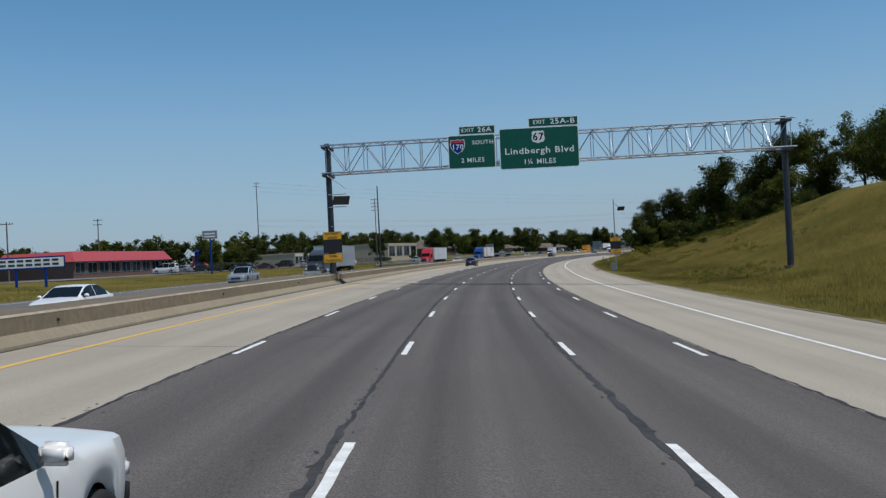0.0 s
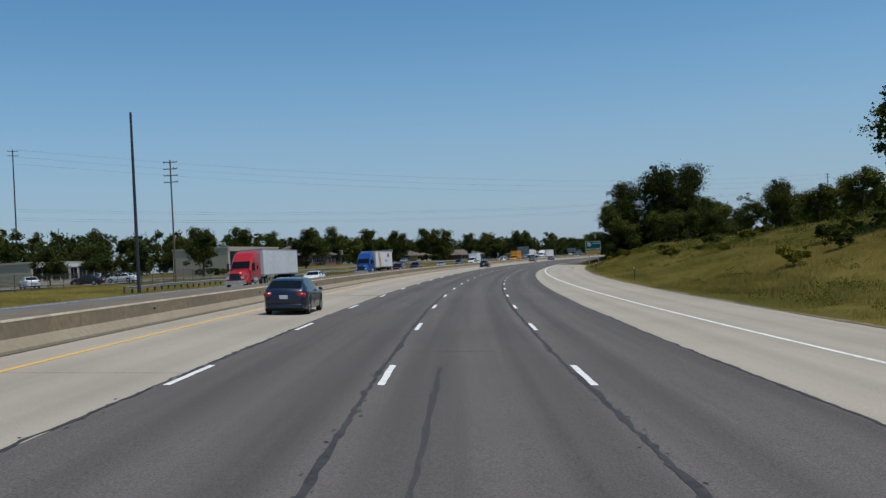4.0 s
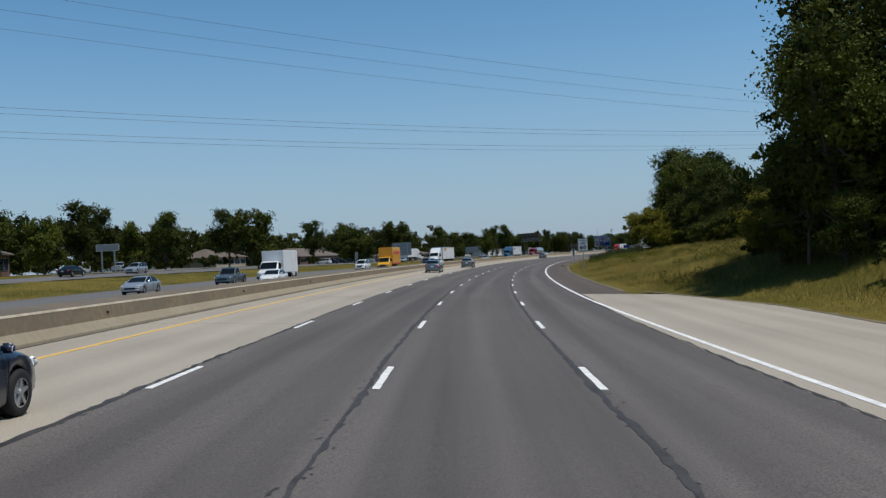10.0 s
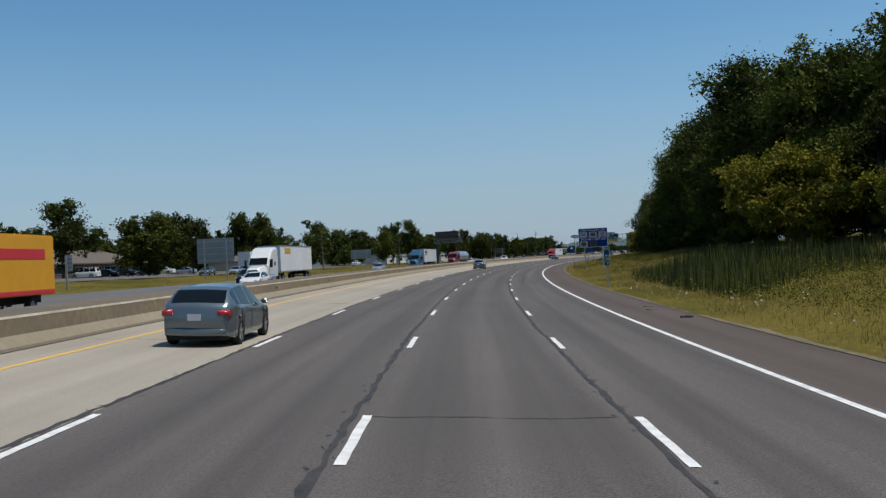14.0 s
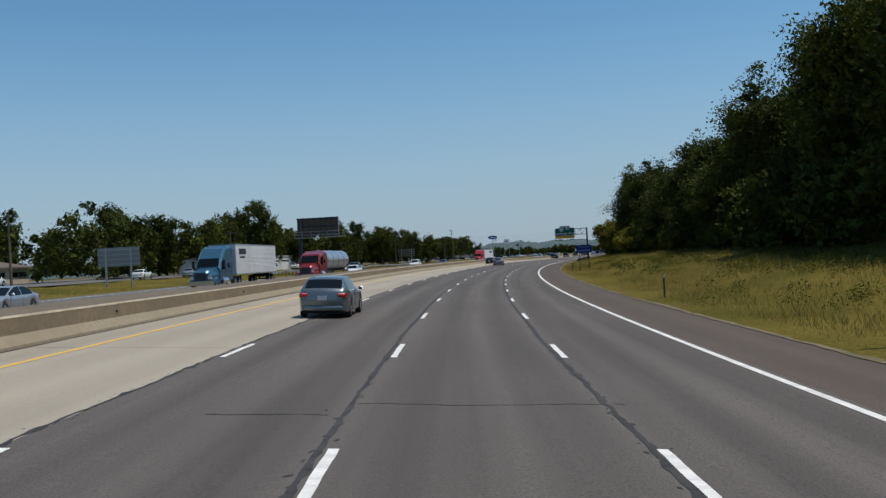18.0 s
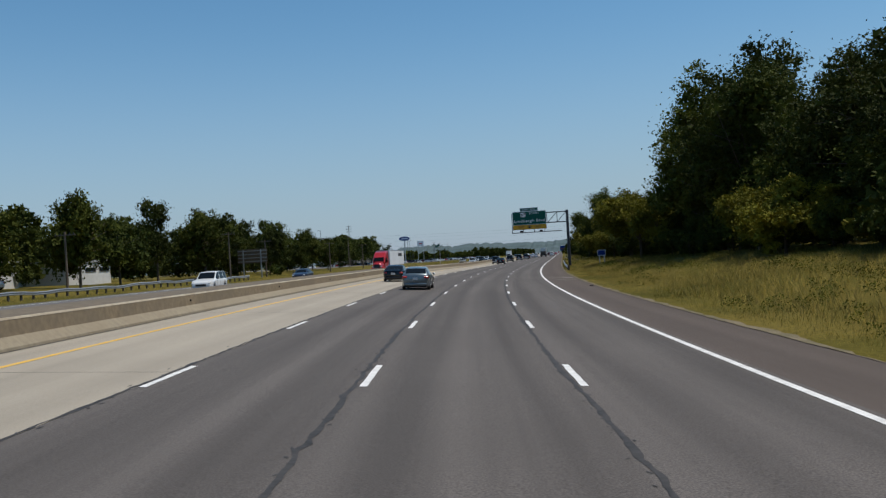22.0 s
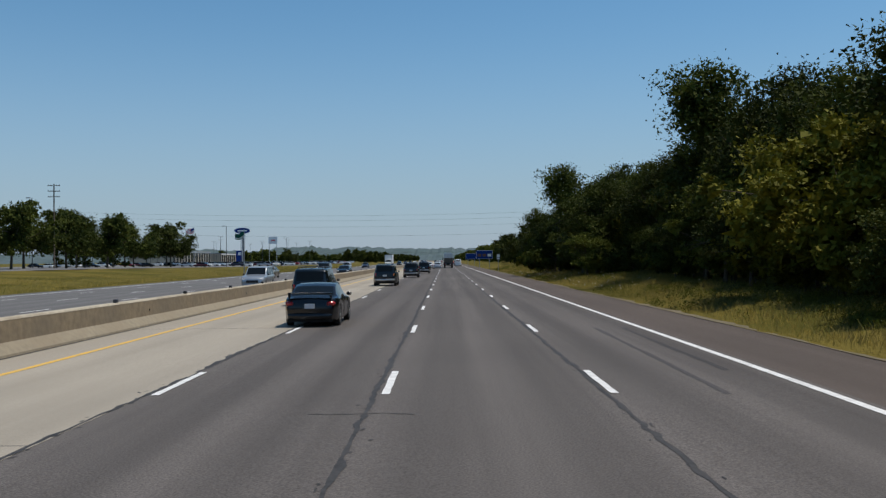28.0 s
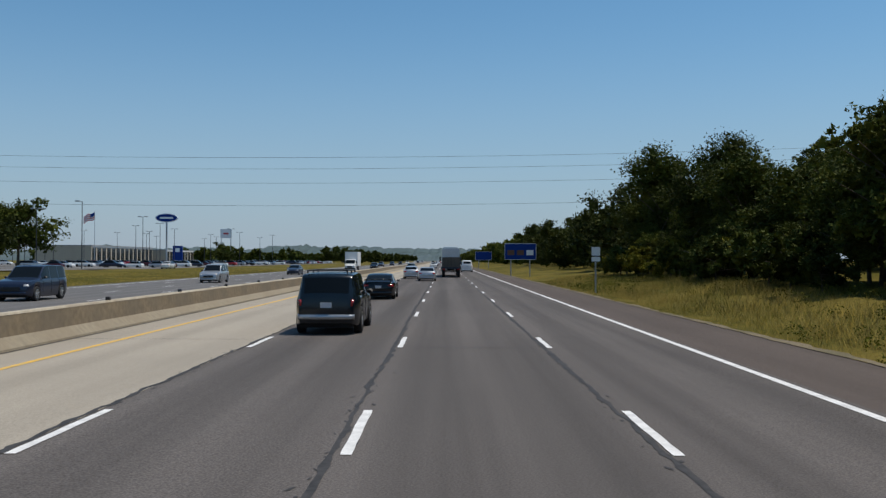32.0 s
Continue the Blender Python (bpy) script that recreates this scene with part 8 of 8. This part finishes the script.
# ---- parked vehicles ----
def parked():
    rnd = random.Random(21)
    cols = [paint("white", None), paint("silver", None), paint("black", None), paint("navy", None), paint("red", None), paint("maroon", None), paint("grey_blue", None), paint("gold", None)]
    names = ["white", "silver", "black", "dark blue", "red", "maroon", "grey", "gold"]
    for s, d, kind, c, turn in ((150, -88, "suv", 0, 90), (160, -66, "van", 0, 95), (168, -67, "sedan", 1, 90), (175, -66, "sedan", 2, 90), (182, -64, "suv", 3, 90), (189, -63, "sedan", 2, 90), (196, -61, "sedan", 5, 90), (205, -60, "suv", 2, 90),
                                (213, -58, "pickup", 1, 20), (222, -58, "sedan", 0, 40), (236, -58, "sedan", 2, 90), (246, -58, "sedan", 0, 90), (400, -57.5, "sedan", 2, 0), (418, -57.5, "suv", 1, 180), (434, -76, "van", 0, 15), (441, -73, "pickup", 1, 10),
                                (541, -70, "suv", 0, 95), (547, -70, "sedan", 2, 90), (553, -70, "sedan", 2, 90), (560, -69, "sedan", 3, 90), (566, -69, "sedan", 0, 90), (573, -68, "sedan", 1, 90), (612, -58, "sedan", 0, 5), (604, -60, "van", 0, 5), (556, -50, "sedan", 1, 185), (548, -52, "sedan", 6, 185), (640, -53, "sedan", 0, 5), (655, -52, "sedan", 1, 5),
                                (716, -55, "sedan", 0, 5), (722, -56, "sedan", 1, 60), (1090, -55, "sedan", 0, 0)):
        car({"suv": "suv", "sedan": "sedan", "van": "van", "pickup": "pickup_truck"}[kind], names[c] + " parked vehicle on the lot beyond the highway", kind, cols[c], spot(s, d, dz=0.06, lean=False, turn=turn), 4.7, 1.82, {"suv": 1.72, "sedan": 1.43, "van": 1.95, "pickup": 1.8}[kind], group="parked vehicles", category={"suv": "suv", "sedan": "car", "van": "van", "pickup": "pickup"}[kind])
    # dealership stock: simple shells that share meshes
    shells = []
    for c in range(6):
        t = thing("parked_car", names[c] + " car parked in the dealership rows", "car", "dealership stock")
        bm = bmesh.new()
        hull(bm, [[(-0.85, y, 0.25), (-0.88, y, z * 0.7), (-0.8, y, z), (0.8, y, z), (0.88, y, z * 0.7), (0.85, y, 0.25)] for y, z in ((-2.3, 0.75), (-2.1, 0.95), (0.9, 0.95), (2.0, 0.8), (2.3, 0.6))])
        part("body", bm, cols[c], t)
        bm = bmesh.new()
        hull(bm, [[(-0.78, -1.9, 0.94), (0.78, -1.9, 0.94), (0.78, 1.0, 0.94), (-0.78, 1.0, 0.94)], [(-0.64, -1.3, 1.42), (0.64, -1.3, 1.42), (0.64, 0.2, 1.42), (-0.64, 0.2, 1.42)]])
        part("window_band", bm, GLASS, t)
        bm = bmesh.new()
        box(bm, -0.62, 0.62, -1.28, 0.18, 1.42, 1.46)
        part("roof", bm, cols[c], t)
        for sx in (-1, 1):
            for y in (-1.35, 1.4):
                bm = bmesh.new()
                tube(bm, (sx * 0.7, y, 0.31), (sx * 0.9, y, 0.31), 0.31, n=10)
                part("wheel", bm, RUBBER, t)
        shells.append([t, False])
    for row, d in enumerate((-64, -70, -82, -88, -102, -120, -138)):
        s = 1100 + rnd.uniform(0, 6)
        while s < 1410:
            if rnd.random() < 0.53:
                sh = shells[rnd.choice((0, 0, 0, 1, 1, 2, 3, 4, 5))]
                m = spot(s, d + rnd.uniform(-0.4, 0.4), dz=0.06, lean=False, turn=rnd.choice((0, 180)) + 90 + rnd.uniform(-4, 4))
                if sh[1]:
                    copy_thing(sh[0], m)
                else:
                    sh[0].matrix_world = m
                    sh[1] = True
            s += 5.6 if row < 3 else 8.5


parked()


# ---- grass and weeds on the verge ----
def mottle(s, d, k):
    """Slow uneven drifts over the verge, about -1 to 1."""
    return 0.6 * np.sin(s * 0.13 + 1.7 * k + 1.9 * np.sin(d * 0.31 + k)) * np.cos(d * 0.42 + 0.8 * np.sin(s * 0.071 + k)) + 0.4 * np.sin(s * 0.47 + d * 0.9 + k) * np.sin(d * 1.3 - s * 0.21)


def blades(name, label, mat, count, seed, area, tall, lean=0.9, fat=1.0):
    """Bent blades in tufts; area gives arrays of station and offset."""
    rng = np.random.default_rng(seed)
    s, d = area(rng, count)
    count = len(s)
    x, y = plan(s, d)
    z = ground_z(s, d) - 0.05
    grow = np.where(d > 0, 0.30 + 0.70 * np.clip((d - verge_start(s) - 0.5) / 2.4, 0, 1), 1.0)
    h = tall * grow * rng.uniform(0.35, 1.25, count) * (0.72 + 0.42 * mottle(s, d, seed + 2))
    a = rng.uniform(0, 6.28, count)
    w = rng.uniform(0.006, 0.014, count) * (0.6 + h) * fat
    bx, by = np.cos(a), np.sin(a)
    la = rng.uniform(0, 6.28, count)
    ln = h * lean * rng.uniform(0.2, 1.0, count)
    p0 = np.stack([x - bx * w, y - by * w, z], -1)
    p1 = np.stack([x + bx * w, y + by * w, z], -1)
    p2 = np.stack([x + np.cos(la) * ln, y + np.sin(la) * ln, z + h], -1)
    q = np.stack([p0, p1, p2], 1).reshape(-1, 3)
    ob = quads(name, q, mat, None)
    tagged(ob, label, "grass", kind="stuff")


def verge(lo, hi, s0, s1, drift=None, least=-0.2):
    """Spots on the verge, as shares of its width; drift keeps them to uneven patches."""
    def area(rng, n):
        s = rng.uniform(s0, s1, n * 4)
        e, wd = verge_start(s), wood_start(s)
        d = e + 0.25 + (wd - e) * rng.uniform(lo, hi, n * 4)
        if drift is not None:
            keep = mottle(s, d, drift) + rng.normal(size=n * 4) * 0.25 > least
            s, d = s[keep], d[keep]
        return s[:n], d[:n]
    return area


blades("grass_dry", "dry golden grass on the roadside hill", GRASS_DRY, 240000, 1, verge(0.12, 0.95, 10, 190), 0.40, fat=1.0)
blades("grass_dry", "dry golden grass among green weeds", GRASS_DRY, 90000, 12, verge(0.0, 1.0, 180, 345, 4, 0.0), 0.42, fat=1.0)
blades("grass_dry", "dry yellow grass along the shoulder", GRASS_DRY, 120000, 11, verge(0.0, 0.35, 335, 1010), 0.42, fat=1.0)
blades("grass_tall", "green grass at the foot of the hill", GRASS_GREEN, 80000, 5, verge(0.0, 0.3, 10, 190), 0.42, fat=1.0)
blades("grass_tall", "green and yellow grass on the hillside", GRASS_GREEN, 150000, 8, verge(0.03, 1.05, 170, 345), 0.5, fat=1.0)
blades("grass_tall", "green and yellow grass before the wood", GRASS_GREEN, 260000, 2, verge(0.06, 1.05, 340, 1010, 1, -0.35), 0.52, fat=1.0)
blades("grass_straw", "straw-coloured seed grass among green weeds", GRASS_DRY, 150000, 3, verge(0.15, 1.05, 340, 1010, 6, -0.1), 0.56, fat=0.9)
blades("weeds_edge", "short weeds along the pavement edge", GRASS_GREEN, 40000, 4, verge(-0.02, 0.08, 0, 1010, 9), 0.42)
blades("reeds", "tall dark green reeds in the ditch", REED, 9000, 14, verge(0.16, 0.62, 444, 478), 1.75, lean=0.14, fat=1.6)


def weeds(name, label, mat, seed, s0, s1, lo, hi, patches, tall, leaf):
    """Low leafy weeds in drifts on the verge."""
    rng = np.random.default_rng(seed)
    cs, sz = [], []
    for _ in range(patches):
        s, u = rng.uniform(s0, s1), rng.uniform(lo, hi)
        e = float(verge_start(s))
        d = e + (float(wood_start(s)) - e) * u
        for _ in range(9):
            a, b = s + rng.normal() * 2.6, d + rng.normal() * 0.6
            b = max(b, float(verge_start(a)) + 0.5)
            x, y = plan(a, b)
            cs.append((float(x), float(y), float(ground_z(a, b)) + tall * 0.25))
            sz.append(tall * rng.uniform(0.5, 1.1))
    cs, sz = np.array(cs), np.array(sz)
    tagged(quads(name, leaf_cloud(rng, cs, sz, patches * 620, leaf * 0.7), mat, None), label, "weeds", kind="stuff")


weeds("weeds", "dark green leafy weeds in the roadside ditch", WEED, 31, 345, 1000, 0.2, 0.7, 170, 0.42, 0.07)
weeds("weeds", "tall dark green drift of weeds in the ditch", WEED, 35, 428, 478, 0.2, 0.5, 46, 0.7, 0.08)
weeds("weeds", "tall dark green drift of weeds in the ditch", WEED, 36, 520, 640, 0.3, 0.7, 46, 0.6, 0.08)
weeds("weeds", "yellow-green leafy weeds below the wood", LEAF_YELLOW, 32, 345, 1000, 0.45, 1.0, 140, 0.5, 0.07)
weeds("weeds", "green leafy weeds on the golden hill", WEED, 33, 60, 345, 0.1, 1.0, 90, 0.34, 0.07)
weeds("weeds", "dark green leafy brush along the hilltop", WEED, 34, 130, 345, 0.62, 1.02, 130, 0.75, 0.09)


def flowers():
    rng = np.random.default_rng(40)
    n = 700
    s = rng.choice((430, 455, 520, 800, 868, 905, 915), n) + rng.normal(size=n) * 9
    d = verge_start(s) + 0.6 + rng.uniform(0, 1, n) ** 1.4 * 6
    x, y = plan(s, d)
    c = np.stack([x, y, ground_z(s, d) + rng.uniform(0.25, 0.7, n)], -1)
    tagged(quads("wildflowers", leaf_cloud(rng, c, np.full(n, 0.03), n * 3, 0.035, flat=2.0), FLOWER, None), "small white wildflowers among the roadside grass", "flowers", kind="stuff")


flowers()


def far_strip(rng, n):
    s = rng.uniform(0, 1100, n)
    return s, far_edge(s) - 0.6 - rng.uniform(0, 1, n) ** 1.3 * 16


blades("grass_far", "mown dry grass beyond the opposite carriageway", GRASS_DRY, 60000, 6, far_strip, 0.26, fat=2.0)
blades("grass_far_green", "green weeds beyond the opposite carriageway", GRASS_GREEN, 70000, 7, far_strip, 0.32, fat=2.0)


# ---- small things on the roadside ----
def litter():
    rnd = random.Random(12)
    for k, (s, d, name, label, mat) in enumerate(((433.5, 7.4, "tyre_scrap", "torn black tyre scrap on the shoulder", RUBBER), (121, 12.2, "tyre_scrap", "torn black tyre scrap at the concrete's edge", RUBBER), (690, 7.7, "tyre_scrap", "small black rubber scrap on the shoulder", RUBBER),
                                                  (438, 7.0, "wood_lath", "pale broken wooden lath on the shoulder", DIRT), (440.5, 7.3, "wood_lath", "pale broken wooden lath on the shoulder", DIRT), (300, 9.5, "wood_lath", "short dark stick on the concrete shoulder", WOOD_POLE), (286, 10.6, "tyre_scrap", "dark rubber strip on the concrete shoulder", RUBBER))):
        bm = bmesh.new()
        n = 7
        long = 0.5 if name == "tyre_scrap" else 0.45
        rings = []
        for j in range(n):
            u = j / (n - 1)
            w = (0.09 if name == "tyre_scrap" else 0.03) * (0.5 + math.sin(3.14 * u) * 0.7) * rnd.uniform(0.8, 1.2)
            h = (0.06 if name == "tyre_scrap" else 0.03) * (0.6 + rnd.random())
            yv = math.sin(u * 4 + k) * 0.05
            rings.append([(long * (u - 0.5), yv - w, 0.004), (long * (u - 0.5), yv + w, 0.004), (long * (u - 0.5), yv + w * 0.7, h), (long * (u - 0.5), yv - w * 0.7, h)])
        hull(bm, rings)
        ob = part(name, bm, mat)
        ob.matrix_world = spot(s, d, dz=0.004, z=road_z(s, d), turn=rnd.uniform(0, 180) if name == "tyre_scrap" else rnd.uniform(-8, 8))
        tagged(ob, label, "debris")
    for s, d in ((143.5, 14.8), (205, 14.6), (262, 14.2), (560, 9.8), (640, 9.8)):
        t = thing("delineator_post", "thin dark roadside marker post in the grass", "marker post", "marker posts", spot(s, d, lean=False))
        bm = bmesh.new()
        box(bm, -0.04, 0.04, -0.02, 0.02, -0.2, 1.25)
        part("post", bm, DARK_STEEL, t)
        bm = bmesh.new()
        box(bm, -0.035, 0.035, -0.03, -0.021, 1.02, 1.2)
        part("reflector_strip", bm, SIGN_LETTER, t)


litter()
